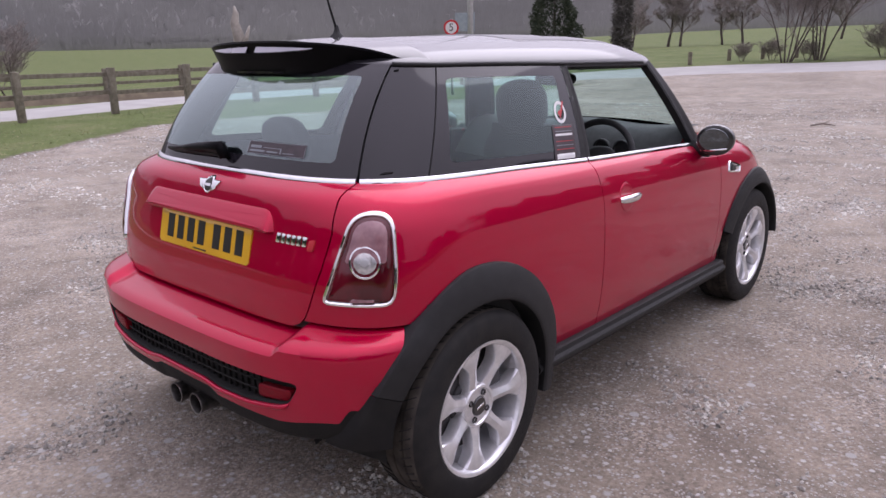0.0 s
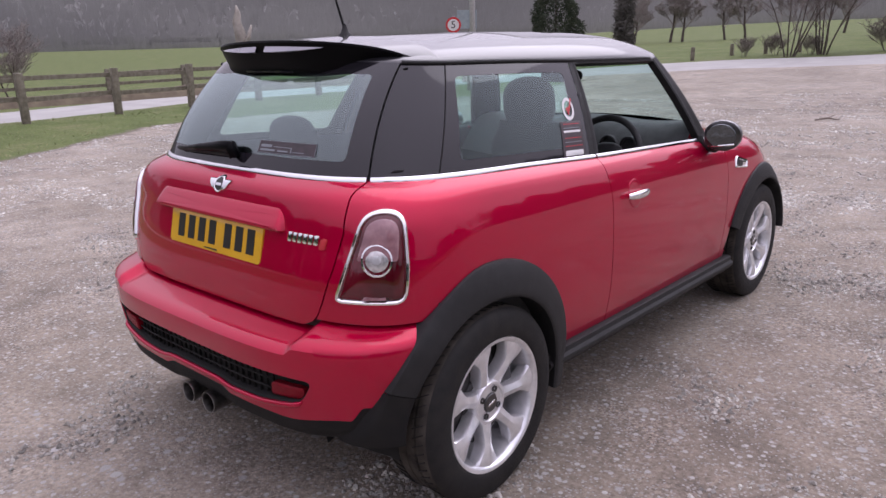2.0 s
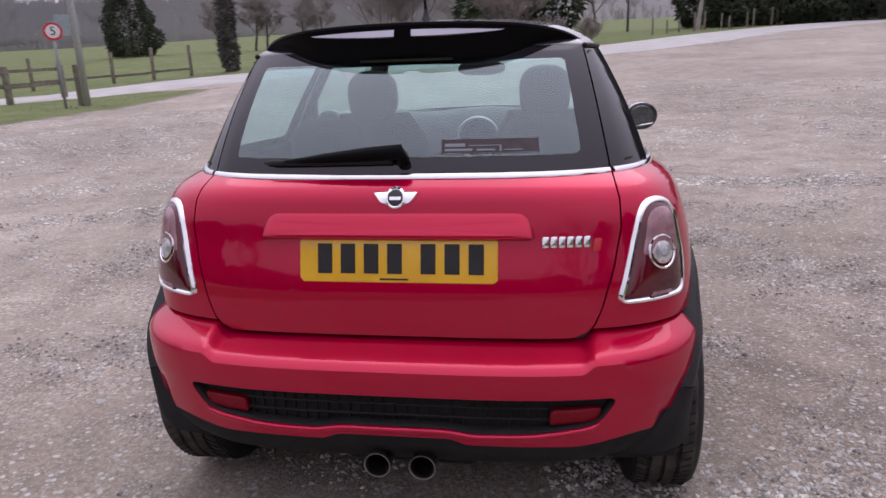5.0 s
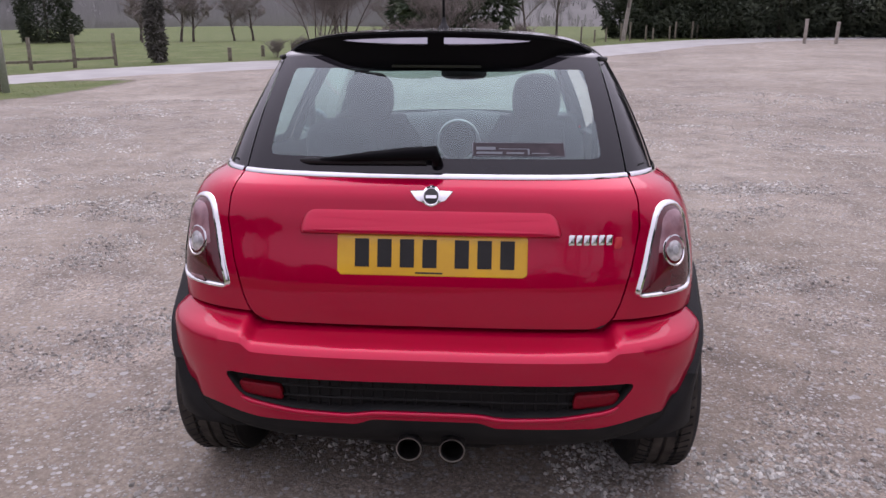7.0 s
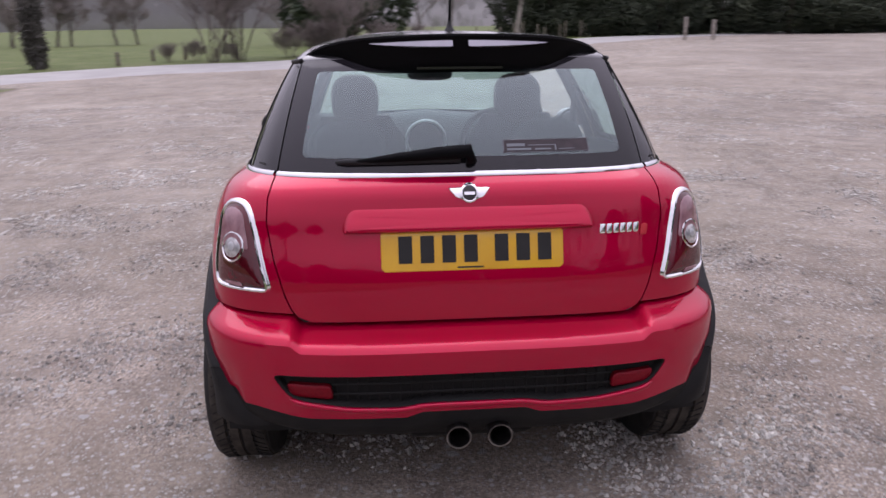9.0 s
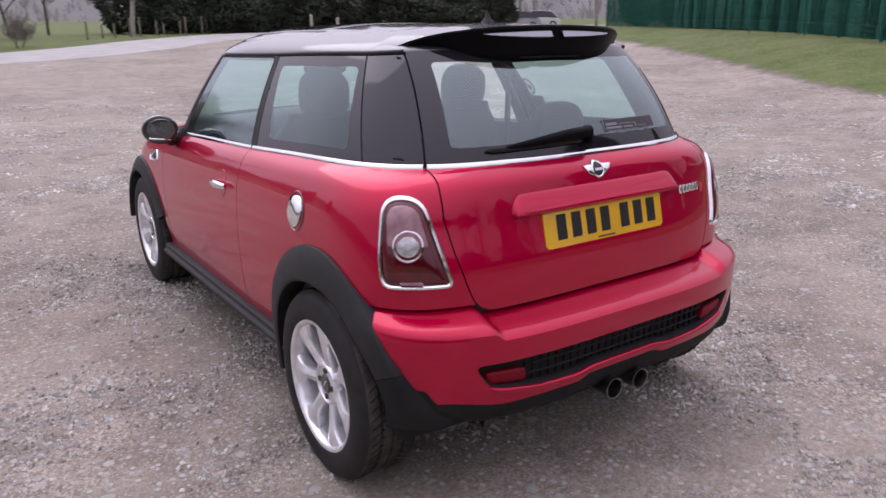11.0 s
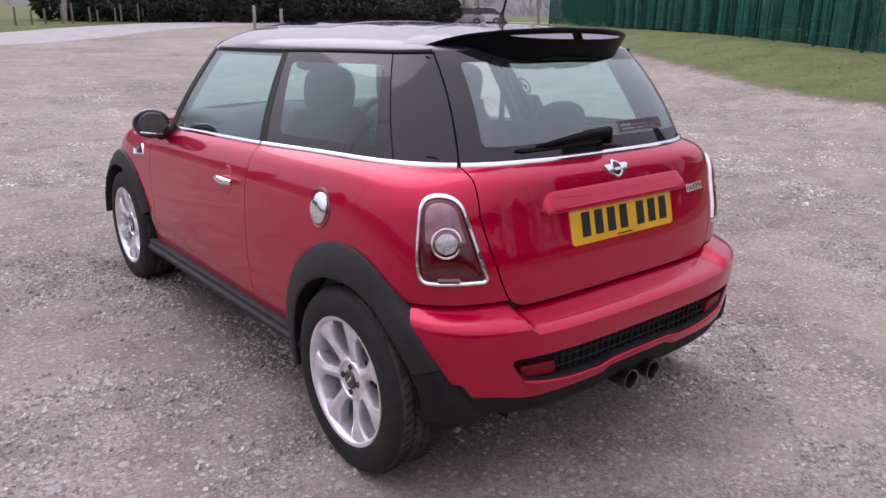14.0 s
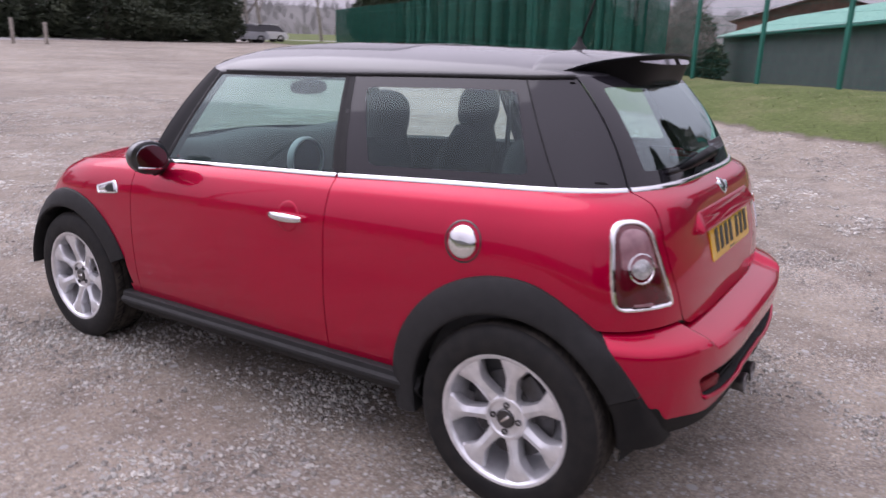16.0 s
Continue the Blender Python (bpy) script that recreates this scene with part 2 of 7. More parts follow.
g_soil = g_ramp(g_noise(0.55, 8), [(0.30, (0.215, 0.184, 0.146)), (0.5, (0.286, 0.248, 0.201)), (0.68, (0.346, 0.304, 0.251))])
g_grit = g_ramp(g_noise(42, 5, 0.7), [(0.30, (0.62, 0.61, 0.60)), (0.52, (0.98, 0.98, 0.98)), (0.74, (1.30, 1.30, 1.29))])
g_vor = gn.new("ShaderNodeTexVoronoi")
g_vor.inputs["Scale"].default_value = 105
gl_.new(g_co.outputs["Object"], g_vor.inputs["Vector"])
g_peb = g_ramp(g_vor.outputs["Color"], [(0.1, (0.50, 0.50, 0.51)), (0.55, (0.92, 0.92, 0.94)), (0.9, (1.55, 1.55, 1.55))])
g_patch = g_ramp(g_noise(1.1, 9, 0.62), [(0.45, (0.0, 0.0, 0.0)), (0.62, (1.0, 1.0, 1.0))])
g_gravel = g_mix("MULTIPLY", 1.0, g_soil, g_grit)
g_gravel = g_mix("MULTIPLY", g_patch, g_gravel, g_peb)
# bare trodden earth in blotches, broad wheel-swept streaks, and stones pressed into the surface
g_earth = g_ramp(g_noise(0.9, 9, 0.6), [(0.50, (0.0, 0.0, 0.0)), (0.66, (0.62, 0.62, 0.62))])
g_brown = g_ramp(g_noise(11, 6, 0.65), [(0.3, (0.150, 0.124, 0.100)), (0.7, (0.245, 0.212, 0.178))])
g_gravel = g_mix("MIX", g_earth, g_gravel, g_brown)
g_gravel = g_mix("MULTIPLY", 1.0, g_gravel, g_ramp(g_noise(3.1, 9, 0.66), [(0.32, (0.68, 0.68, 0.69)), (0.5, (1.0, 1.0, 1.0)), (0.68, (1.22, 1.21, 1.20))]))
g_gravel = g_mix("MULTIPLY", 1.0, g_gravel, g_ramp(g_noise(0.16, 5, 0.5), [(0.36, (0.88, 0.87, 0.87)), (0.64, (1.12, 1.12, 1.12))]))


def g_stones(scale, reach, share, tone):
    """Scattered round spots: the share of cells that hold a stone, and how pale it is."""
    v = gn.new("ShaderNodeTexVoronoi")
    v.inputs["Scale"].default_value = scale
    gl_.new(g_co.outputs["Object"], v.inputs["Vector"])
    spot = g_ramp(v.outputs["Distance"], [(reach, (1.0, 1.0, 1.0)), (reach * 1.35, (0.0, 0.0, 0.0))])
    pick = g_ramp(v.outputs["Color"], [(1 - share - 0.02, (0.0, 0.0, 0.0)), (1 - share, (1.0, 1.0, 1.0))])
    paint = g_ramp(v.outputs["Color"], [(1 - share, tuple(0.7 * c for c in tone)), (1.0, tone)])
    return g_mix("MULTIPLY", 1.0, spot, pick), paint


for g_scale, g_reach, g_share, g_tone in ((85, 0.34, 0.42, (0.40, 0.385, 0.36)), (36, 0.30, 0.34, (0.49, 0.475, 0.45)), (15, 0.24, 0.20, (0.46, 0.45, 0.43))):
    g_spot, g_paint = g_stones(g_scale, g_reach, g_share, g_tone)
    g_gravel = g_mix("MIX", g_spot, g_gravel, g_paint)
g_turf = g_ramp(g_noise(0.8, 10, 0.65), [(0.3, (0.068, 0.094, 0.024)), (0.5, (0.102, 0.132, 0.040)), (0.7, (0.150, 0.156, 0.068))])
g_tuft = g_ramp(g_noise(14, 6, 0.7), [(0.3, (0.55, 0.55, 0.55)), (0.7, (1.35, 1.35, 1.3))])
g_turf = g_mix("MULTIPLY", 1.0, g_turf, g_tuft)
g_worn = g_ramp(g_noise(2.2, 8, 0.7), [(0.60, (0.0, 0.0, 0.0)), (0.78, (0.7, 0.7, 0.7))])
g_dead = g_ramp(g_noise(9, 6, 0.7), [(0.35, (0.10, 0.088, 0.055)), (0.65, (0.20, 0.175, 0.11))])
g_turf = g_mix("MIX", g_worn, g_turf, g_dead)
g_at = gn.new("ShaderNodeAttribute")
g_at.attribute_name = "turf"
g_add = gn.new("ShaderNodeMath")
g_add.operation = "ADD"
gl_.new(g_at.outputs["Fac"], g_add.inputs[0])
g_sub = gn.new("ShaderNodeMath")
g_sub.operation = "MULTIPLY_ADD"
g_sub.inputs[1].default_value, g_sub.inputs[2].default_value = 1.1, -0.55
gl_.new(g_noise(1.6, 8, 0.65), g_sub.inputs[0])
gl_.new(g_sub.outputs[0], g_add.inputs[1])
g_mask = g_ramp(g_add.outputs[0], [(0.42, (0, 0, 0)), (0.60, (1, 1, 1))])
# a churned muddy margin where the gravel meets the grass
g_margin = g_ramp(g_add.outputs[0], [(0.26, (0, 0, 0)), (0.40, (0.75, 0.75, 0.75))])
g_mud = g_ramp(g_noise(6, 8, 0.7), [(0.35, (0.085, 0.070, 0.054)), (0.65, (0.175, 0.148, 0.120))])
g_gravel = g_mix("MIX", g_margin, g_gravel, g_mud)
gl_.new(g_mix("MIX", g_mask, g_gravel, g_turf), g_b.inputs["Base Color"])
g_bump = gn.new("ShaderNodeBump")
g_bump.inputs["Strength"].default_value, g_bump.inputs["Distance"].default_value = 0.7, 0.02
gl_.new(g_noise(38, 8, 0.7), g_bump.inputs["Height"])
gl_.new(g_bump.outputs["Normal"], g_b.inputs["Normal"])

# ---------------------------------------------------------------- small tools


def part(name, bm, mat, parent=None, label="", m=None):
    """Links a bmesh (or a ready mesh) as one mesh object under a thing or a part."""
    if isinstance(bm, bmesh.types.BMesh):
        me = bpy.data.meshes.new(name)
        for e in bm.edges:
            if len(e.link_faces) == 2 and e.calc_face_angle(0) > 0.62:
                e.smooth = False
        for f in bm.faces:
            f.smooth = True
        bm.to_mesh(me)
        bm.free()
    else:
        me = bm
    if mat and not me.materials:
        me.materials.append(mat)
    ob = new(name, me)
    if parent:
        ob.parent = parent
    if m is not None:
        ob.matrix_basis = m
    if label:
        tagged(ob, label)
    return ob


def thing(name, label, category, group="", at=None):
    ob = new(name)
    ob.empty_display_size = 0.2
    if at is not None:
        ob.matrix_basis = at
    return tagged(ob, label, category, group)


def curve(xs, ys):
    """A smooth function through (xs, ys)."""
    xs, ys = np.array(xs, float), np.array(ys, float)
    d = np.diff(ys) / np.diff(xs)
    s = np.empty_like(ys)
    s[0], s[-1] = d[0], d[-1]
    for i in range(1, len(ys) - 1):
        s[i] = 0 if d[i - 1] * d[i] < 0 else (d[i - 1] + d[i]) / 2

    def f(x):
        x = min(max(x, xs[0]), xs[-1])
        i = min(int(np.searchsorted(xs, x, "right")) - 1, len(xs) - 2)
        h = xs[i + 1] - xs[i]
        t = (x - xs[i]) / h
        return float((1 + 2 * t) * (1 - t) ** 2 * ys[i] + t * (1 - t) ** 2 * h * s[i] + t * t * (3 - 2 * t) * ys[i + 1] + t * t * (t - 1) * h * s[i + 1])
    return f


def smooth(a, b, x):
    t = min(1.0, max(0.0, (x - a) / (b - a)))
    return t * t * (3 - 2 * t)


def grid(rows, closed=False, bm=None):
    """A sheet of quads over rows of points."""
    bm = bm or bmesh.new()
    vs = [[bm.verts.new(p) for p in row] for row in rows]
    n = len(vs[0])
    for a, b in zip(vs, vs[1:]):
        for i in range(n if closed else n - 1):
            j = (i + 1) % n
            try:
                bm.faces.new((a[i], a[j], b[j], b[i]))
            except ValueError:
                pass
    return bm


def cap(bm, ring):
    c = bm.verts.new(sum((v.co for v in ring), Vector()) / len(ring))
    for i in range(len(ring)):
        bm.faces.new((ring[i], ring[(i + 1) % len(ring)], c))


def outward(bm):
    bmesh.ops.remove_doubles(bm, verts=bm.verts, dist=1e-5)
    bmesh.ops.recalc_face_normals(bm, faces=bm.faces)
    return bm


def box(x0, x1, y0, y1, z0, z1, bevel=0.0, seg=2, bm=None, m=None):
    """A block with rounded edges."""
    b = bmesh.new()
    bmesh.ops.create_cube(b, size=1.0, matrix=Matrix.LocRotScale(((x0 + x1) / 2, (y0 + y1) / 2, (z0 + z1) / 2), None, (x1 - x0, y1 - y0, z1 - z0)))
    if bevel:
        bmesh.ops.bevel(b, geom=b.edges[:], offset=bevel, segments=seg, profile=0.5, affect="EDGES")
    if m is not None:
        bmesh.ops.transform(b, matrix=m, verts=b.verts)
    if bm is None:
        return b
    join(bm, b)
    return bm


def join(bm, other):
    me = bpy.data.meshes.new("tmp")
    other.to_mesh(me)
    other.free()
    bm.from_mesh(me)
    bpy.data.meshes.remove(me)
    return bm


def tube(path, radii, seg=10, bm=None, ends=True):
    """A round bar along a path, with a radius at each point."""
    bm = bm or bmesh.new()
    rows, up = [], Vector((0.0, 0.0, 1.0))
    pts = [Vector(p) for p in path]
    if isinstance(radii, (int, float)):
        radii = [radii] * len(pts)
    side = None
    for i, p in enumerate(pts):
        d = (pts[min(i + 1, len(pts) - 1)] - pts[max(i - 1, 0)]).normalized()
        if side is None:
            side = d.cross(up if abs(d.z) < 0.9 else Vector((1, 0, 0))).normalized()
        side = (side - d * side.dot(d)).normalized()
        o = d.cross(side)
        rows.append([bm.verts.new(p + (side * math.cos(a) + o * math.sin(a)) * radii[i]) for a in (2 * math.pi * k / seg for k in range(seg))])
    for a, b in zip(rows, rows[1:]):
        for k in range(seg):
            bm.faces.new((a[k], a[(k + 1) % seg], b[(k + 1) % seg], b[k]))
    if ends:
        bm.faces.new(rows[0][::-1])
        bm.faces.new(rows[-1])
    return bm


def revolve(profile, seg=48, axis="x", closed=False):
    """Turns a profile of (radius, along) about an axis."""
    rows = []
    for r, a in profile:
        row = []
        for k in range(seg):
            t = 2 * math.pi * k / seg
            c, s = r * math.cos(t), r * math.sin(t)
            row.append({"x": (a, c, s), "y": (c, a, s), "z": (c, s, a)}[axis])
        rows.append(row)
    if closed:
        rows.append(rows[0])
    return outward(grid(rows, closed=True))


def rounded(corners, radius, seg=6):
    """A closed outline with round corners; radius: one for all, or one each."""
    out, n = [], len(corners)
    radius = radius if isinstance(radius, (list, tuple)) else [radius] * n
    for i in range(n):
        p, a, b = (Vector(corners[j % n]) for j in (i, i - 1, i + 1))
        u, v = (a - p).normalized(), (b - p).normalized()
        r = min(radius[i], (a - p).length * 0.49, (b - p).length * 0.49)
        for k in range(seg + 1):
            t = k / seg
            s, e = p + u * r, p + v * r
            out.append((1 - t) ** 2 * s + 2 * t * (1 - t) * p + t * t * e)
    return out


def resample(loop, count):
    pts = [Vector(p) for p in loop]
    pts.append(pts[0])
    acc = [0.0]
    for a, b in zip(pts, pts[1:]):
        acc.append(acc[-1] + (b - a).length)
    out = []
    for k in range(count):
        d = acc[-1] * k / count
        i = max(j for j in range(len(acc)) if acc[j] <= d)
        i = min(i, len(pts) - 2)
        t = (d - acc[i]) / max(acc[i + 1] - acc[i], 1e-9)
        out.append(pts[i].lerp(pts[i + 1], t))
    return out


def rings(loops, place, fill=True, bm=None):
    """Bridges outlines given in two coordinates plus a height; place() lays (u, v, height) into the world."""
    bm = bm or bmesh.new()
    rows = [[bm.verts.new(place(p[0], p[1], h)) for p in loop] for loop, h in loops]
    n = len(rows[0])
    for a, b in zip(rows, rows[1:]):
        for k in range(n):
            bm.faces.new((a[k], a[(k + 1) % n], b[(k + 1) % n], b[k]))
    if fill:
        cap(bm, rows[-1])
    bmesh.ops.recalc_face_normals(bm, faces=bm.faces)
    return bm


def shrink(loop, k):
    c = sum((Vector(p) for p in loop), Vector((0, 0))) / len(loop)
    return [c + (Vector(p) - c) * k for p in loop]


def inset(loop, d):
    """The outline moved inwards by d."""
    out, n = [], len(loop)
    area = sum(loop[i][0] * loop[(i + 1) % n][1] - loop[(i + 1) % n][0] * loop[i][1] for i in range(n))
    s = 1 if area > 0 else -1
    for i in range(n):
        t = (Vector(loop[(i + 1) % n]) - Vector(loop[i - 1])).normalized()
        out.append(Vector(loop[i]) + Vector((-t.y, t.x)) * d * s)
    return out


def disc(n=28, r=1.0, c=(0, 0), sx=1.0, sy=1.0):
    return [Vector((c[0] + r * sx * math.cos(2 * math.pi * k / n), c[1] + r * sy * math.sin(2 * math.pi * k / n))) for k in range(n)]

# ---------------------------------------------------------------- the lie of the land
FENCE_A, FENCE_B = Vector((12.0, -2.7)), Vector((41.5, 39.6))
FENCE_DIR = (FENCE_B - FENCE_A).normalized()
ROAD_LINE = [(-17.3, -60), (-17.3, -6), (-17.5, 4), (-18.6, 10), (-17.2, 18), (-13.2, 23.5), (-8.5, 26.2), (-4, 27), (3.2, 31), (10, 38.5), (20, 47), (42, 58), (80, 70)]


def beside_fence(x, y):
    """How far east of the green fence's line a place lies."""
    return (x - FENCE_A.x) * FENCE_DIR.y - (y - FENCE_A.y) * FENCE_DIR.x


def land(x, y):
    """Height of the ground."""
    n = 0.05 * max(0.0, 0.45 * x + 0.89 * y - 11)
    n = 2.2 * (1 - math.exp(-n / 2.2))
    e = 0.85 * smooth(-6.5, -0.3, beside_fence(x, y)) * (1 - 0.75 * smooth(10, 45, y))
    e += 0.18 * smooth(-2, 14, x) * smooth(22, 38, y)
    drop = smooth(0.5, 5, beside_fence(x, y)) * smooth(28, 16, y)
    n, e = n * (1 - drop), e * (1 - drop) - 0.6 * drop
    far = math.hypot(x, y)
    return n * (1 - smooth(60, 150, -x)) + e + 3.0 * smooth(90, 260, far) * smooth(-20, 60, y)


def road_distance(x, y):
    best = 1e9
    p = Vector((x, y))
    for a, b in zip(ROAD_LINE, ROAD_LINE[1:]):
        a, b = Vector(a), Vector(b)
        t = min(1, max(0, (p - a).dot(b - a) / (b - a).length_squared))
        best = min(best, (p - a.lerp(b, t)).length)
    return best


def turf(x, y):
    """0 on the gravel, 1 on grass."""
    d = beside_fence(x, y)
    east = smooth(-4.6, -3.2, d)
    verge_edge = -9.7 - 0.72 * (y - 2.6) if y < 5.6 else -11.86 + 1.1 * smooth(6, 14, y)
    west = smooth(0.5, -0.9, x - max(verge_edge, -13.5)) * smooth(21.5, 19.5, y)
    rd = road_distance(x, y)
    beyond = 0.0
    if x < -16.5 and y < 20:
        beyond = 1.0
    if y > 16 and rd > 2.5:
        side = min(((Vector((x, y)) - Vector(p)).length, p) for p in ROAD_LINE)[1]
        beyond = 1.0 if (x - side[0]) * -0.5 + (y - side[1]) * 0.86 > 0 else 0.0
    return max(east, west, beyond, smooth(75, 95, math.hypot(x, y)))


# ---------------------------------------------------------------- the car's shapes
ZTOP = curve([-0.6, -0.225, 0.84, 1.76, 2.2, 2.6, 2.9, 3.15], [1.030, 1.028, 0.973, 0.926, 0.895, 0.835, 0.74, 0.63])
FL = [0.0, 0.2, 0.44, 0.62, 0.78, 0.89, 0.96, 1.0]
YR = curve(FL, [-0.400, -0.435, -0.447, -0.437, -0.405, -0.384, -0.362, -0.318])
YC = curve(FL, [0.05, 0.05, 0.05, 0.06, 0.12, 0.20, 0.26, 0.30])
W0 = curve(FL, [0.740, 0.775, 0.790, 0.790, 0.778, 0.756, 0.728, 0.684])
NC = curve(FL, [3.6, 3.8, 3.9, 3.9, 4.2, 4.6, 4.3, 3.9])
WD = curve(FL, [0.752, 0.777, 0.787, 0.785, 0.777, 0.757, 0.731, 0.698])
WF = curve(FL, [0.750, 0.772, 0.783, 0.784, 0.777, 0.757, 0.728, 0.690])
YF = curve(FL, [3.02, 3.10, 3.12, 3.09, 3.02, 2.94, 2.86, 2.78])
FLOOR_Z = 0.30


def corner(w, yc, yr, n, count=160):
    pts = []
    for k in range(count + 1):
        a = math.pi / 2 * k / count
        pts.append((w * math.sin(a) ** (2 / n), yc - (yc - yr) * math.cos(a) ** (2 / n)))
    return pts


def body_line(f, count=220):
    """Half the body's outline at one level, from the middle of the tail to the middle of the nose, evenly spaced."""
    yc, w, wd, wf = YC(f), W0(f), WD(f), WF(f)
    pts = corner(w, yc, YR(f), NC(f))
    for k in range(1, 60):
        y = yc + (2.2 - yc) * k / 60
        x = w + (wd - w) * smooth(yc, 0.9, y)
        x += (wf - wd) * smooth(0.9, 2.2, y)
        pts.append((x, y))
    pts += [(x, 4.4 - y) for x, y in corner(wf, 2.2, 4.4 - YF(f), 2.6)[::-1]]
    acc = np.concatenate([[0], np.cumsum(np.hypot(*np.diff(np.array(pts), axis=0).T))])
    d = np.linspace(0, acc[-1], count)
    xs, ys = np.interp(d, acc, [p[0] for p in pts]), np.interp(d, acc, [p[1] for p in pts])
    return [Vector((float(x), float(y), FLOOR_Z + f * (ZTOP(float(y)) - FLOOR_Z))) for x, y in zip(xs, ys)]


def mirror_row(row):
    return [Vector((-p.x, p.y, p.z)) for p in row[:0:-1]] + list(row)


LEVELS = [0, 0.07, 0.14, 0.2, 0.27, 0.34, 0.4, 0.45, 0.5, 0.55, 0.6, 0.65, 0.7, 0.74, 0.78, 0.81, 0.84, 0.87, 0.895, 0.918, 0.938, 0.955, 0.968, 0.979, 0.988, 0.995, 1.0]


def shell():
    return outward(grid([mirror_row(body_line(f)) for f in LEVELS]))


BODY = shell()
if sum(f.normal.dot(f.calc_center_median() - Vector((0, 1.2, 0.6))) for f in BODY.faces) < 0:
    bmesh.ops.reverse_faces(BODY, faces=BODY.faces)
BODY_ME = bpy.data.meshes.new("body_form")
BODY.to_mesh(BODY_ME)
BODY_TREE = BVHTree.FromBMesh(BODY)
WHEELS = [(0.005, 0.312), (2.400, 0.305)]
ARCH_R = 0.457                             # outer edge of the rear arch cladding


def slab(cuts, holes=(), thick=0.010, source=None):
    """The piece of the body within planes (point, outward normal), with wheel openings left out."""
    bm = bmesh.new()
    bm.from_mesh(source or BODY_ME)
    for p, n in cuts:
        bmesh.ops.bisect_plane(bm, geom=bm.verts[:] + bm.edges[:] + bm.faces[:], dist=1e-5, plane_co=p, plane_no=n, clear_outer=True)
    for y, z, r in holes:
        gone = [f for f in bm.faces if math.hypot(f.calc_center_median().y - y, f.calc_center_median().z - z) < r]
        bmesh.ops.delete(bm, geom=gone, context="FACES")
    if thick:
        bmesh.ops.solidify(bm, geom=bm.faces[:], thickness=thick)
    return bm


def hit(origin, way, tree=None):
    h = (tree or BODY_TREE).ray_cast(Vector(origin), Vector(way))
    return h[0], h[1]


def from_side(sign, tree=None, reach=1.6):
    """Lays (y, z, height) onto the flank."""
    def place(u, v, h):
        p, n = hit((sign * reach, u, v), (-sign, 0, 0), tree)
        if p is None:
            p = Vector((sign * 0.70, u, v))
        return p + Vector((sign * h, 0, 0))
    return place


def from_back(tree=None, way=(0, 1, 0)):
    """Lays (x, z, height) onto the tail."""
    d = Vector(way)

    def place(u, v, h):
        p, n = hit(Vector((u, 0, v)) - d * 2, d, tree)
        if p is None:
            p = Vector((u, -0.4, v))
        return p - d * h
    return place


# the tail's bumper, its own form


def bumper_row(v, count=150):
    yr = curve([0, 0.13, 0.26, 0.31, 0.45, 0.62, 0.74, 0.85, 1.0], [-0.425, -0.486, -0.546, -0.554, -0.553, -0.543, -0.533, -0.515, -0.42])(v)
    w = curve([0, 0.12, 0.3, 0.5, 0.8, 1.0], [0.778, 0.798, 0.811, 0.814, 0.806, 0.765])(v)
    pts = corner(w, 0.02, yr, 3.65)
    acc = np.concatenate([[0], np.cumsum(np.hypot(*np.diff(np.array(pts), axis=0).T))])
    d = np.linspace(0, acc[-1], count)
    xs, ys = np.interp(d, acc, [p[0] for p in pts]), np.interp(d, acc, [p[1] for p in pts])
    out = []
    for x, y in zip(xs, ys):
        rise = smooth(0.478, 0.515, x)
        top = 0.624 + 0.030 * rise
        low = 0.371 + 0.016 * smooth(0.20, 0.14, x) + 0.026 * smooth(0.45, 0.65, x) + 0.042 * smooth(0.655, 0.690, x) + 0.030 * smooth(0.70, 0.76, x)
        edge = 0.600 + 0.022 * rise
        z = curve([0, 0.13, 0.26, 0.31, 0.45, 0.70, 0.74, 1.0], [top, (top + edge - 0.012) / 2, edge - 0.012, edge - 0.026, 0.535, low + 0.023, low, 0.254 + 0.03 * smooth(0.35, 0.72, x)])(v)
        out.append(Vector((float(x), float(y), z)))
    return out


BUMPER_ROWS = [0, 0.03, 0.06, 0.09, 0.12, 0.16, 0.2, 0.25, 0.3, 0.35, 0.4, 0.45] + [0.45 + 0.29 * k / 24 for k in range(1, 25)]
SKIRT_ROWS = [0.74, 0.76, 0.79, 0.83, 0.87, 0.91, 0.95, 1.0]
BUMPER = outward(grid([mirror_row(bumper_row(v)) for v in BUMPER_ROWS]))
SKIRT = outward(grid([mirror_row(bumper_row(v)) for v in SKIRT_ROWS]))
for b in (BUMPER, SKIRT):
    if sum(f.normal.y for f in b.faces) > 0:
        bmesh.ops.reverse_faces(b, faces=b.faces)
both = bmesh.new()
for b in (BUMPER, SKIRT):
    tmp = bpy.data.meshes.new("tmp")
    b.to_mesh(tmp)
    both.from_mesh(tmp)
    bpy.data.meshes.remove(tmp)
BUMPER_TREE = BVHTree.FromBMesh(both)

# ---------------------------------------------------------------- the car
car = thing("hatchback_car", "red three-door hatchback with a black roof parked on gravel", "car")

GAP = 0.0022
DOOR_Y = 0.768                             # rear edge of the doors
SILL = ((0, 0.45, 0.338), (0, -0.025, -1))   # where the painted flank ends above the sill


# outline of the tailgate's side and lower corner, (x, z), from the chrome strip down
JOINT = [(0.553, 1.032), (0.569, 0.975), (0.574, 0.905), (0.556, 0.805), (0.528, 0.705), (0.511, 0.665), (0.492, 0.644), (0.462, 0.632)]


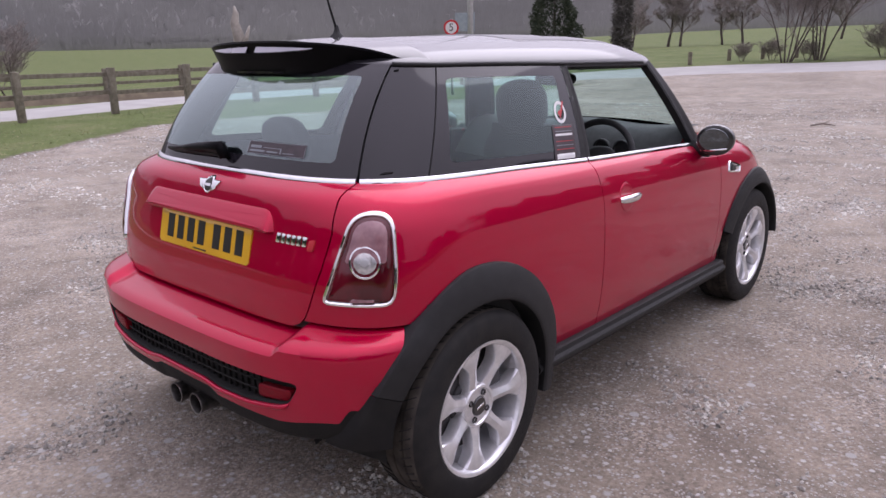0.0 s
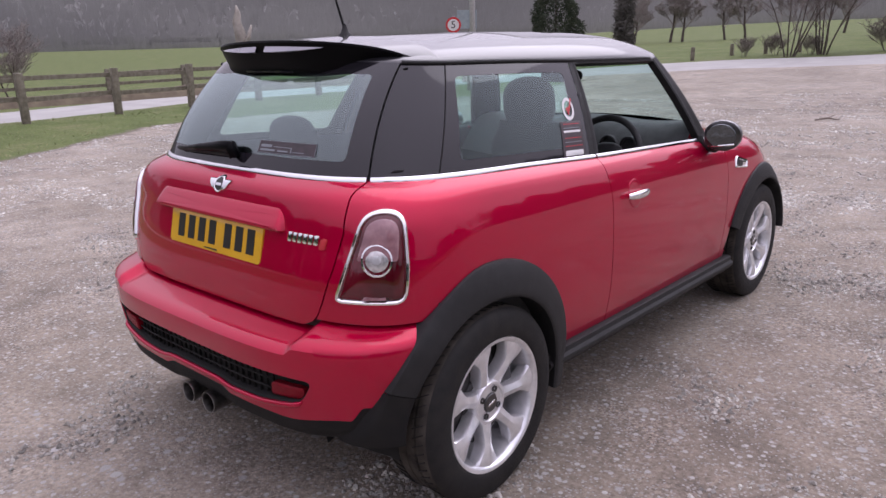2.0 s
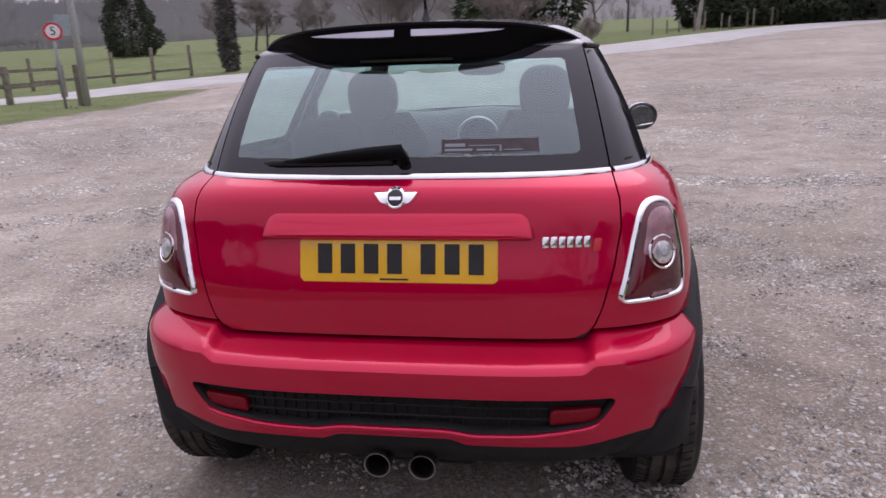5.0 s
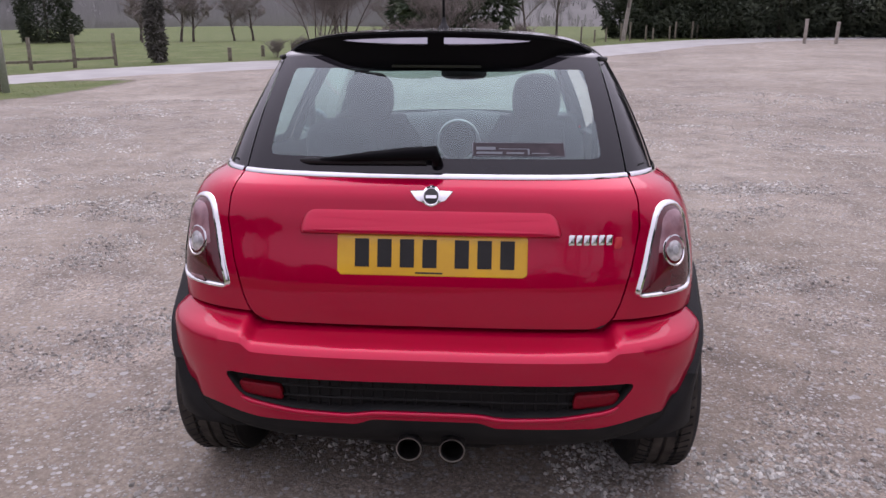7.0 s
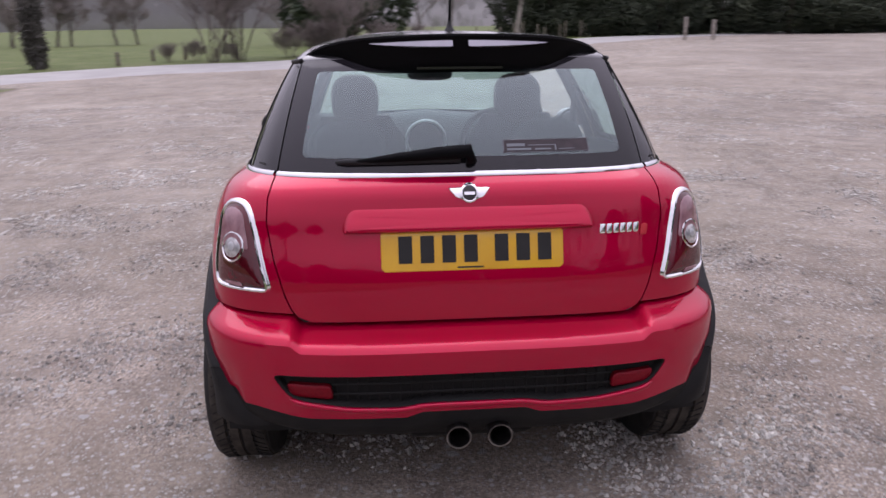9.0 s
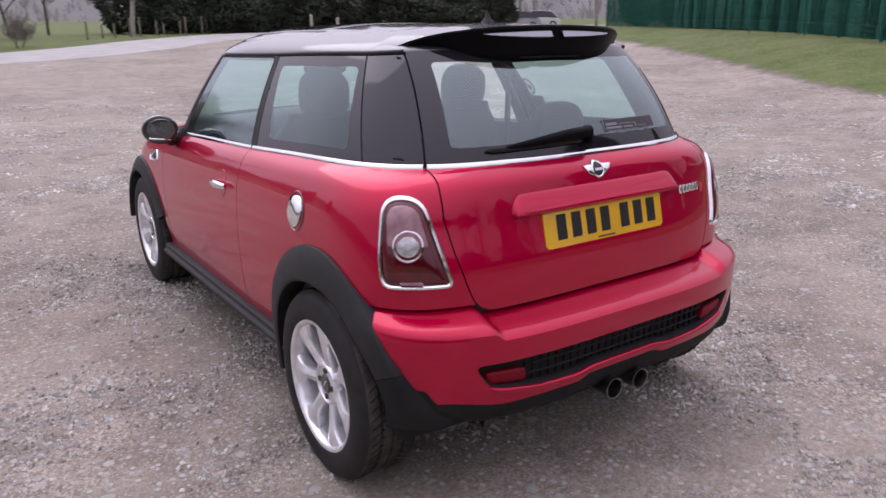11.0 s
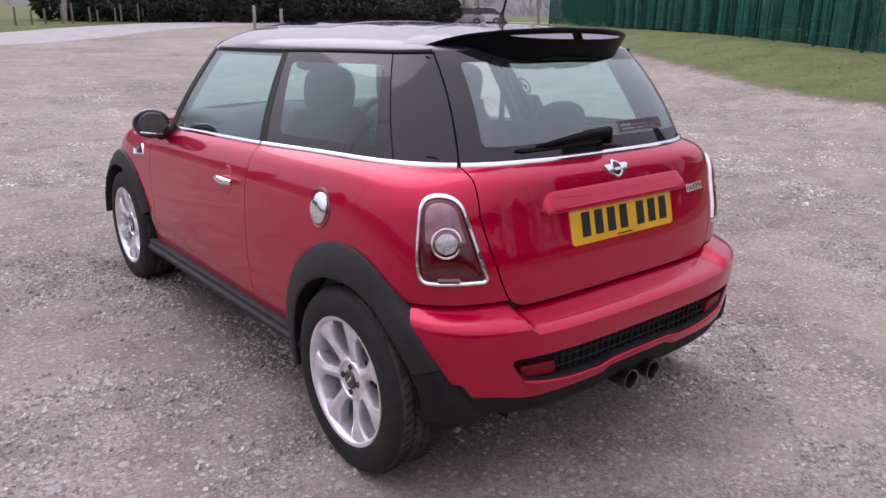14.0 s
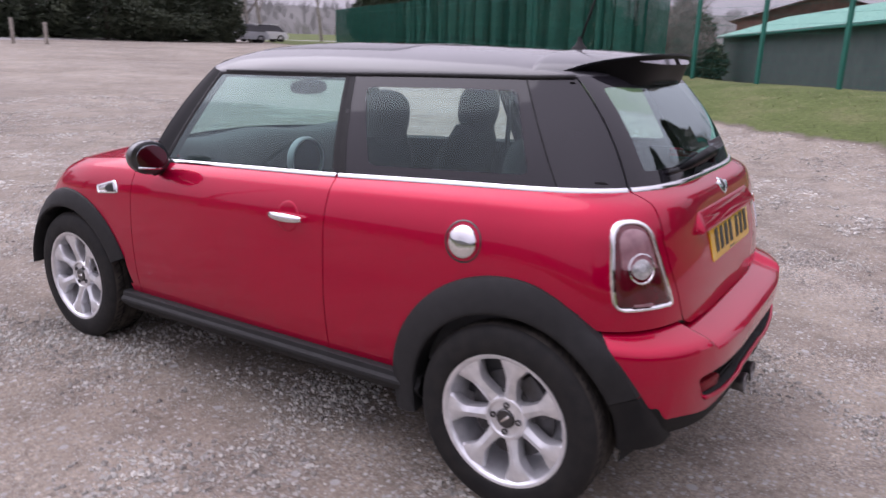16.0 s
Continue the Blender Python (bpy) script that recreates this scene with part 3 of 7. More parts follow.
def joint_planes(sign, off):
    """Planes (point, outward normal) along the joint between tailgate and flank."""
    out = []
    for (x0, z0), (x1, z1) in zip(JOINT, JOINT[1:]):
        n = Vector((z0 - z1, 0, x1 - x0)).normalized()
        out.append((Vector(((x0 + n.x * off) * sign, 0, z0 + n.z * off)), Vector((n.x * sign, 0, n.z))))
    return out


# flank panels
for sign in (1, -1):
    joint = joint_planes(sign, GAP)
    holes = [(WHEELS[0][0], WHEELS[0][1], 0.425)]
    upper = slab([((0, DOOR_Y - 0.002, 0), (0, 1, 0)), ((0, 0, 0.6565), (0, 0, -1)), ((0, 0, 0), (-sign, 0, 0))], holes, 0)
    for p, n in joint:
        bmesh.ops.bisect_plane(upper, geom=upper.verts[:] + upper.edges[:] + upper.faces[:], dist=1e-5, plane_co=p, plane_no=n)
    bmesh.ops.delete(upper, geom=[f for f in upper.faces if f.calc_center_median().y < 0.2 and all((f.calc_center_median() - p).dot(n) < 0 for p, n in joint)], context="FACES")
    lower = slab([((0, DOOR_Y - 0.002, 0), (0, 1, 0)), ((0, 0, 0.6565), (0, 0, 1)), ((0, 0.02, 0), (0, -1, 0)), SILL, ((0, 0, 0), (-sign, 0, 0))], holes, 0)
    join(upper, lower)
    bmesh.ops.remove_doubles(upper, verts=upper.verts, dist=1e-4)
    bmesh.ops.solidify(upper, geom=upper.faces[:], thickness=0.010)
    part("rear_quarter_panel", upper, RED, car)
    door = part("door", slab([((0, DOOR_Y + 0.002, 0), (0, -1, 0)), ((0, 1.935, 0), (0, 1, 0.04)), SILL, ((0, 0, 0), (-sign, 0, 0))]), RED, car)
    part("front_wing", slab([((0, 1.939, 0), (0, -1, -0.04)), ((0, 0, 0.30), (0, 0, -1)), ((0, 0, 0), (-sign, 0, 0)), ((0, 2.96, 0), (0, 1, 0))], [(WHEELS[1][0], WHEELS[1][1], 0.42)]), RED, car)
    place = from_side(sign)
    # handle in its dish
    part("handle_dish", rings([(disc(32, 0.056, (0.945, 0.816)), 0.0003), (disc(32, 0.053, (0.945, 0.816)), 0.0018), (disc(32, 0.045, (0.945, 0.816)), 0.0013), (disc(32, 0.030, (0.945, 0.816)), 0.0006), (disc(32, 0.012, (0.945, 0.816)), 0.0004)], place), RED, door, "round dished recess behind the handle")
    hx = place(0.945, 0.817, 0).x
    bar = []
    for k in range(13):
        t = k / 12
        bar.append((hx + sign * (0.014 + 0.020 * math.sin(math.pi * t) ** 0.6), 0.866 + 0.158 * t, 0.817 - 0.002 * t))
    hb = tube(bar, [0.008 + 0.006 * math.sin(math.pi * k / 12) ** 0.5 for k in range(13)], 12)
    bmesh.ops.scale(hb, vec=(0.75, 1, 1.15), space=Matrix.Translation((-hx - sign * 0.02, 0, -0.818)), verts=hb.verts)
    part("door_handle", hb, CHROME, door, "polished chrome door handle")
    # side lamp in its chrome frame on the wing
    loop = resample(rounded([(1.995, 0.765), (2.15, 0.745), (2.165, 0.785), (2.02, 0.825)], [0.02, 0.012, 0.012, 0.03]), 36)
    lamp = part("side_lamp", rings([(loop, 0.001), (inset(loop, 0.003), 0.007), (inset(loop, 0.010), 0.008), (inset(loop, 0.013), 0.004), (inset(loop, 0.02), 0.005)], place), CHROME, car, "chrome side lamp on the front wing")
    inner = resample(rounded([(2.025, 0.772), (2.085, 0.765), (2.09, 0.79), (2.04, 0.808)], 0.012), 24)
    part("lens", rings([(inner, 0.006), (inset(inner, 0.004), 0.010)], place), INK, lamp)

# tailgate below the glass
tailgate = part("tailgate", slab([*joint_planes(1, -GAP), *joint_planes(-1, -GAP), ((0, 0, 0.632), (0, 0, -1)), ((0, 0.1, 0), (0, 1, 0))]), RED, car, "red tailgate")
# a dark liner seen through the joints
liner = slab([((0, 2.9, 0), (0, 1, 0))], [(y, z, 0.40) for y, z in WHEELS], 0)
bmesh.ops.delete(liner, geom=[f for f in liner.faces if f.calc_center_median().z > 0.9 and f.calc_center_median().y < 1.9 and f.calc_center_median().z > ZTOP(f.calc_center_median().y) - 0.012], context="FACES")
liner.normal_update()
for v in liner.verts:
    v.co -= v.normal * 0.022
    v.co.z -= 0.006
part("inner_body", liner, TRIM, car, "dark inner body behind the panels")

# nose and bonnet
bonnet_rows = []
NOSE = [q for q in body_line(1.0, 1500) if q.y > 1.8]
for k in range(33):
    row = []
    for t in np.linspace(-1, 1, 41):
        y0 = 2.115 - 0.185 * abs(t) ** 2.2
        y = y0 + (2.775 - y0) * k / 32
        half = min(((abs(q.y - y), q.x) for q in NOSE))[1] + 0.001
        row.append(Vector((half * t, y, ZTOP(y) + 0.004 + (0.055 - 0.035 * smooth(2.3, 2.78, y)) * (1 - abs(t) ** 2.4))))
    bonnet_rows.append(row)
bonnet = outward(grid(bonnet_rows))
bmesh.ops.solidify(bonnet, geom=bonnet.faces[:], thickness=0.012)
part("bonnet", bonnet, RED, car)
part("front_bumper", slab([((0, 2.965, 0), (0, -1, 0)), ((0, 0, 0.32), (0, 0, -1))]), RED, car)

# rear bumper with its wide slot
tail = from_back(BUMPER_TREE)
slot = resample(rounded([(-0.520, 0.432), (-0.36, 0.409), (-0.21, 0.405), (-0.14, 0.416), (0.14, 0.416), (0.21, 0.405), (0.36, 0.409), (0.520, 0.432), (0.572, 0.510), (-0.572, 0.510)], [0.035, 0.03, 0.02, 0.02, 0.02, 0.02, 0.03, 0.035, 0.030, 0.030]), 260)


def within(loop, x, z):
    odd, j = False, len(loop) - 1
    for i in range(len(loop)):
        (x0, z0), (x1, z1) = loop[i], loop[j]
        if (z0 > z) != (z1 > z) and x < (x1 - x0) * (z - z0) / (z1 - z0) + x0:
            odd = not odd
        j = i
    return odd


gone = [f for f in BUMPER.faces if f.calc_center_median().y < -0.3 and abs(f.calc_center_median().x) < 0.6 and within(slot, f.calc_center_median().x, f.calc_center_median().z)]
bmesh.ops.delete(BUMPER, geom=gone, context="FACES")
for v in BUMPER.verts:
    if v.is_boundary and abs(v.co.x) < 0.62 and v.co.y < -0.25 and 0.395 < v.co.z < 0.53:
        best = min(slot, key=lambda q: (q[0] - v.co.x) ** 2 + (q[1] - v.co.z) ** 2)
        if math.hypot(best[0] - v.co.x, best[1] - v.co.z) < 0.014:
            v.co = tail(best[0], best[1], 0)
for b in (BUMPER, SKIRT):
    bmesh.ops.delete(b, geom=[f for f in b.faces if math.hypot(f.calc_center_median().y - WHEELS[0][0], f.calc_center_median().z - WHEELS[0][1]) < 0.385 or f.calc_center_median().y > -0.05], context="FACES")
    bmesh.ops.solidify(b, geom=b.faces[:], thickness=0.008)
# the bumper's ends stop under the arch cladding
def arch_r(deg):
    """Outer radius of the rear cladding: narrower behind the wheel, flaring again at its foot."""
    return ARCH_R - 0.026 * smooth(92, 128, deg) * (1 - 0.8 * smooth(157, 179, deg))


def in_arch(f):
    c = f.calc_center_median()
    y, z = c.y - WHEELS[0][0], c.z - WHEELS[0][1]
    deg = math.degrees(math.atan2(z, y)) % 360
    return abs(c.x) > 0.5 and deg > 60 and math.hypot(y, z) < arch_r(deg) - 0.013


for shell in (BUMPER, SKIRT):
    bmesh.ops.delete(shell, geom=[f for f in shell.faces if in_arch(f)], context="FACES")
bumper = part("rear_bumper", BUMPER, RED, car, "red rear bumper with a wide black slot")
part("lower_skirt", SKIRT, SHADED_PLASTIC, car, "dull black plastic lower skirt, darkened for its shade")
part("slot_frame", rings([(inset(slot, -0.001), -0.0015), (inset(slot, 0.003), -0.004), (inset(slot, 0.008), -0.012), (inset(slot, 0.012), -0.034)], tail, fill=False), SHADED_PLASTIC, bumper, "black plastic slot surround")
lip = [q for q in slot if q[1] < 0.455 and abs(q[0]) < 0.525]
lip.sort(key=lambda q: q[0])
part("slot_lip", tube([tail(q[0], q[1] - 0.006, 0.002) for q in lip[::2]], [0.003] + [0.0085] * (len(lip[::2]) - 2) + [0.003], 10), RED, bumper, "raised red lip under the slot")
part("slot_backing", rings([(slot, -0.030), (shrink(slot, 0.7), -0.034), (shrink(slot, 0.3), -0.034)], tail), DARK, bumper)
for k in range(27):
    x = -0.39 + 0.78 * k / 26
    y = tail(x, 0.46, 0).y
    part("slat", box(x - 0.0030, x + 0.0030, y + 0.027, y + 0.036, 0.414, 0.510, 0.0015, 1), SHADED_PLASTIC, bumper)
for z in (0.445, 0.477):
    row = [(x, tail(x, z, -0.020).y, z) for x in np.linspace(-0.40, 0.40, 17)]
    part("slot_rail", tube(row, 0.003, 6), DARK, bumper)
for sign in (1, -1):
    loop = resample(rounded([(0.398 * sign, 0.430), (0.518 * sign, 0.440), (0.530 * sign, 0.478), (0.404 * sign, 0.474)], 0.012), 32)
    refl = part("reflector", rings([(loop, -0.03), (loop, -0.012), (inset(loop, 0.005), -0.008), (shrink(loop, 0.5), -0.007)], tail), REFLECTOR, bumper, "red rear reflector")

# tail pipes
for x in (-0.046, 0.074):
    pipe = revolve([(0.033, 0.16), (0.034, 0.012), (0.037, 0.002), (0.036, -0.003), (0.032, -0.002), (0.030, 0.01), (0.029, 0.12)], 30, "y")
    bmesh.ops.translate(pipe, vec=(x, -0.545, 0.307), verts=pipe.verts)
    tp = part("tail_pipe", pipe, STEEL, car, "polished steel tail pipe")
    back = revolve([(0.030, 0.119), (0.0, 0.12)], 24, "y")
    bmesh.ops.translate(back, vec=(x, -0.545, 0.307), verts=back.verts)
    part("pipe_bore", back, DARK, tp)
part("silencer", box(-0.20, 0.22, -0.40, -0.16, 0.21, 0.33, 0.045, 3), SHADED_PLASTIC, car)

# sills
for sign in (1, -1):
    rows = []
    for k in range(41):
        y = 0.335 + (2.02 - 0.335) * k / 40
        t = 0.341 - 0.025 * (y - 0.45)
        rows.append([Vector((sign * x, y, t + dz)) for x, dz in ((0.70, 0.003), (0.774, 0.010), (0.785, 0.004), (0.787, -0.014), (0.798, -0.024), (0.799, -0.034), (0.786, -0.053), (0.755, -0.082), (0.70, -0.105))])
    s = outward(grid(rows))
    bmesh.ops.solidify(s, geom=s.faces[:], thickness=0.004)
    part("sill", s, PLASTIC, car, "black plastic sill")
part("underbody", box(-0.60, 0.60, -0.30, 2.85, 0.205, 0.27, 0.03, 2), DARK, car)


# wheel arch cladding
def arch(sign, yc, zc, degs, ro, ri=0.350):
    """Rows of points along the arch, each from the painted edge to the lip and in behind it."""
    rear = yc < 1
    feet, rows = [], []
    marks = np.linspace(-16, 186, 102)
    for deg in marks:
        a = radians(deg)
        edge = arch_r(deg) if rear else ro
        y, z = yc + edge * math.cos(a), zc + edge * math.sin(a)
        best = 0.0
        for t in (BODY_TREE, BUMPER_TREE if rear else BODY_TREE):
            p, _ = hit((sign * 1.6, y, max(z, 0.31)), (-sign, 0, 0), t)
            if p is not None:
                best = max(best, abs(p.x))
        feet.append(best or 0.70)
    feet = [max(feet[max(0, k - 2):k + 3]) for k in range(len(feet))]
    feet = [float(np.mean(feet[max(0, k - 3):k + 4])) for k in range(len(feet))]
    feet = np.interp(degs, marks, feet)
    for deg, foot in zip(degs, feet):
        a = radians(deg)
        edge = arch_r(deg) if rear else ro
        lip = 0.828 - (0.018 * smooth(75, 125, deg) + 0.045 * smooth(125, 175, deg) + 0.022 * (1 - smooth(-10, 55, deg)) if rear else 0.022 + 0.012 * smooth(120, 180, deg))
        row = [Vector((sign * (foot - 0.03), yc + edge * math.cos(a), zc + edge * math.sin(a)))]
        for f, g in ((0.0, 0.0), (0.02, 0.22), (0.14, 0.45), (0.45, 0.74), (0.78, 0.93), (0.95, 1.0), (1.0, 0.97), (1.04, 0.90)):
            r = edge + (ri - edge) * f
            row.append(Vector((sign * (foot + 0.003 + max(lip - foot, 0.012) * g), yc + r * math.cos(a), zc + r * math.sin(a))))
        row.append(Vector((sign * 0.72, yc + (ri + 0.004) * math.cos(a), zc + (ri + 0.004) * math.sin(a))))
        rows.append(row)
    return rows


for sign in (1, -1):
    for (yc, zc), a0, seam, a1, ro in ((WHEELS[0], -13, 156, 179, ARCH_R), (WHEELS[1], 2, 158, 158, 0.432)):
        clad = part("wheel_arch_cladding", outward(grid(arch(sign, yc, zc, np.linspace(a0, seam, 61), ro))), PLASTIC, car, "black plastic wheel arch cladding")
        if a1 > seam:
            part("arch_foot", outward(grid(arch(sign, yc, zc, np.linspace(seam + 0.3, a1, 13), ro))), SHADED_PLASTIC, clad, "dull black foot of the arch cladding, darkened for its shade")
        well = revolve([(0.352, 0.735), (0.372, 0.60), (0.372, 0.42), (0.0, 0.42)], 40, "x")
        bmesh.ops.delete(well, geom=[f for f in well.faces if f.calc_center_median().z < -0.06], context="FACES")
        bmesh.ops.scale(well, vec=(sign, 1, 1), verts=well.verts)
        bmesh.ops.translate(well, vec=(0, yc, zc), verts=well.verts)
        part("wheel_well", well, DARK, car)

# ---- wheels
TYRE_R, RIM_R = 0.312, 0.216


def wheel_meshes():
    prof = [(RIM_R - 0.004, 0.090), (RIM_R + 0.004, 0.099), (RIM_R + 0.012, 0.102), (RIM_R + 0.035, 0.1035), (RIM_R + 0.055, 0.102), (RIM_R + 0.072, 0.097), (RIM_R + 0.085, 0.090), (TYRE_R - 0.004, 0.080)]
    for x0 in (0.072, 0.032, -0.008, -0.048):
        prof += [(TYRE_R - 0.001, x0), (TYRE_R, x0 - 0.028), (TYRE_R - 0.007, x0 - 0.030), (TYRE_R - 0.007, x0 - 0.036)]
    prof += [(TYRE_R - 0.004, -0.086), (RIM_R + 0.075, -0.101), (RIM_R + 0.04, -0.106), (RIM_R, -0.095)]
    tyre = revolve(prof, 96)
    if sum(f.normal.dot(f.calc_center_median()) for f in tyre.faces) < 0:
        bmesh.ops.reverse_faces(tyre, faces=tyre.faces)
    tread = bmesh.new()
    for k in range(66):
        for x0, sk in ((0.058, 1), (-0.062, -1)):
            a = 2 * math.pi * k / 66
            box(x0 - 0.024, x0 + 0.024, -0.0014, 0.0014, TYRE_R - 0.004, TYRE_R + 0.0004, 0, bm=tread, m=Matrix.Rotation(a, 4, "X") @ Matrix.Translation((0, 0, 0)) @ Matrix.Rotation(0.5 * sk, 4, Vector((0, 0, 1))))
    rim = revolve([(RIM_R - 0.002, 0.088), (RIM_R + 0.003, 0.094), (RIM_R + 0.001, 0.099), (RIM_R - 0.006, 0.0985), (RIM_R - 0.012, 0.094), (RIM_R - 0.015, 0.088), (RIM_R - 0.017, 0.080)], 72)
    barrel = revolve([(RIM_R - 0.0168, 0.0805), (RIM_R - 0.022, 0.05), (RIM_R - 0.024, 0.0), (RIM_R - 0.026, -0.08), (0.10, -0.082)], 72)
    spokes = []
    for k in range(7):
        rows = []
        for j in range(13):
            t = j / 12
            r = 0.050 + (RIM_R - 0.011 - 0.050) * t
            half = 0.0250 - 0.0045 * math.sin(math.pi * t) + 0.031 * smooth(0.55, 1.0, t) + 0.006 * smooth(0.3, 0.0, t)
            front = 0.066 + 0.021 * smooth(0, 1, t) + 0.005 * math.sin(math.pi * t)
            edge = front - 0.006
            rows.append([Vector((front - 0.048, -half * 0.8, r)), Vector((edge - 0.008, -half, r)), Vector((edge + 0.002, -half * 0.86, r)), Vector((front, -half * 0.45, r)), Vector((front + 0.004, 0, r)),
                         Vector((front, half * 0.45, r)), Vector((edge + 0.002, half * 0.86, r)), Vector((edge - 0.008, half, r)), Vector((front - 0.048, half * 0.8, r))])
        b = outward(grid(rows))
        if sum(f.normal.x for f in b.faces) < 0:
            bmesh.ops.reverse_faces(b, faces=b.faces)
        spokes.append(b)
    hub = revolve([(0.074, 0.040), (0.073, 0.066), (0.068, 0.073), (0.060, 0.074), (0.056, 0.068), (0.040, 0.068), (0.033, 0.070), (0.032, 0.060), (0.0, 0.060)], 48)
    capb = revolve([(0.0315, 0.060), (0.0310, 0.072), (0.028, 0.075), (0.0, 0.076)], 32)
    return tyre, tread, rim, spokes, hub, capb, barrel


tyre, tread, rim, spokes, hub, capb, barrel = wheel_meshes()
wing_bar = box(0.0755, 0.0775, -0.018, 0.018, -0.004, 0.004, 0.0008, 1)
for i, (sign, yc, zc, x, turn) in enumerate(((1, *WHEELS[0], 0.720, 16), (-1, *WHEELS[0], 0.720, 44), (1, *WHEELS[1], 0.694, 31), (-1, *WHEELS[1], 0.694, 12))):
    base = Matrix.Translation((sign * x, yc, zc)) @ (Matrix.Identity(4) if sign > 0 else Matrix.Rotation(math.pi, 4, "Z")) @ Matrix.Rotation(radians(turn), 4, "X")
    if i == 0:
        w = part("wheel", revolve([(0.09, -0.02), (0.085, 0.03), (0.06, 0.042), (0.0, 0.042)], 32), ALLOY_DARK, car, "seven-spoke silver alloy wheel", base)
        ty = part("tyre", tyre, RUBBER, w, "black road tyre with dusty tread")
        ty.data.materials.append(TREAD)
        for f in ty.data.polygons:
            if math.hypot(f.center.y, f.center.z) > TYRE_R - 0.006:
                f.material_index = 1
        tagged(part("tread_groove", tread, DARK, w), kind="stuff")
        rm = part("rim", rim, ALLOY, w, "bright silver rim lip")
        part("barrel", barrel, ALLOY, w, "dusty silver inner rim")
        for k, b in enumerate(spokes):
            part("spoke", b if k == 0 else bpy.data.meshes["spoke"], ALLOY, w, m=Matrix.Rotation(2 * math.pi * k / 7, 4, "X"))
        part("hub", hub, ALLOY, w)
        part("centre_cap", capb, BLACK_PAINT, w, "small black centre cap")
        part("cap_bar", wing_bar, CHROME, w)
        for k in range(4):
            a = radians(45 + 90 * k)
            nut = revolve([(0.010, 0.052), (0.010, 0.0735), (0.0065, 0.0735), (0.0065, 0.062), (0.0, 0.062)], 12)
            bmesh.ops.translate(nut, vec=(0, 0.045 * math.cos(a), 0.045 * math.sin(a)), verts=nut.verts)
            part("wheel_bolt", nut, ALLOY_DARK, w)
        disc_b = revolve([(0.145, 0.012), (0.145, 0.022), (0.07, 0.024), (0.068, 0.03)], 48)
        part("brake_disc", disc_b, ALLOY_DARK, w, "steel brake disc")
        part("caliper", box(-0.015, 0.045, 0.09, 0.155, -0.07, 0.07, 0.012, 2), ALLOY_DARK, w)
        first = w
    else:
        made = {}
        for o in (first, *first.children_recursive):
            c = o.copy()
            scene.collection.objects.link(c)
            made[o] = c
            c.parent = car if o is first else made[o.parent]
        made[first].matrix_basis = base

# ---- belt line, glass house and roof
BELT = body_line(1.0, 700)


def belt_at(y):
    i = min(range(1, len(BELT) - 1), key=lambda k: (abs(BELT[k].y - y) if BELT[k].x > 0.4 and BELT[k].y < 2.2 else 9))
    a, b = (BELT[i], BELT[i + 1]) if BELT[i].y <= y else (BELT[i - 1], BELT[i])
    t = (y - a.y) / max(b.y - a.y, 1e-6)
    return a.lerp(b, t)


def belt_x(x):
    i = min(range(len(BELT)), key=lambda k: abs(BELT[k].x - x) if BELT[k].y < 0.0 else 9)
    return BELT[i].copy()


def station_curve(points):
    """A smooth space curve through points, by 0..1."""
    ts = np.linspace(0, 1, len(points))
    f = [curve(ts, [p[i] for p in points]) for i in range(3)]
    return lambda t: Vector((f[0](t), f[1](t), f[2](t)))


J = belt_x(0.552)
# matching stations of the sill line of the glass and of the roof's edge
LOW = {"tail": [belt_x(0.0), belt_x(0.2), belt_x(0.38), belt_x(0.50), J],
       "post": [J, belt_x(0.60), belt_at(-0.125), belt_at(-0.06)],
       "quarter": [belt_at(-0.06), belt_at(0.20), belt_at(0.50), belt_at(DOOR_Y)],
       "door": [belt_at(DOOR_Y), belt_at(1.12), belt_at(1.45), Vector((0.692, 1.775, 0.926))],
       "pillar": [Vector((0.692, 1.775, 0.926)), Vector((0.672, 1.86, 0.928)), Vector((0.645, 1.925, 0.935))],
       "screen": [Vector((0.645, 1.925, 0.935)), Vector((0.50, 2.02, 0.950)), Vector((0.26, 2.085, 0.960)), Vector((0.0, 2.10, 0.965))]}
HIGH = {"tail": [Vector((0.0, -0.098, 1.352)), Vector((0.18, -0.092, 1.352)), Vector((0.33, -0.074, 1.349)), Vector((0.425, -0.044, 1.345)), Vector((0.482, -0.013, 1.342))],
        "post": [Vector((0.482, -0.013, 1.342)), Vector((0.502, 0.030, 1.340)), Vector((0.516, 0.080, 1.338)), Vector((0.525, 0.135, 1.336))],
        "quarter": [Vector((0.525, 0.135, 1.336)), Vector((0.533, 0.37, 1.332)), Vector((0.537, 0.62, 1.326)), Vector((0.537, 0.846, 1.319))],
        "door": [Vector((0.537, 0.846, 1.319)), Vector((0.535, 1.09, 1.314)), Vector((0.530, 1.33, 1.310)), Vector((0.516, 1.585, 1.305))],
        "pillar": [Vector((0.516, 1.585, 1.305)), Vector((0.500, 1.635, 1.312)), Vector((0.475, 1.670, 1.322))],
        "screen": [Vector((0.475, 1.670, 1.322)), Vector((0.36, 1.715, 1.350)), Vector((0.18, 1.745, 1.368)), Vector((0.0, 1.752, 1.372))]}
LOWF = {k: station_curve(v) for k, v in LOW.items()}
HIGHF = {k: station_curve(v) for k, v in HIGH.items()}
BULGE = {"tail": (0.0, -0.018, 0.012), "post": (0.010, -0.010, 0.006), "quarter": (0.012, 0, 0.0), "door": (0.012, 0, 0), "pillar": (0.008, 0.006, 0), "screen": (0, 0.02, 0.012)}


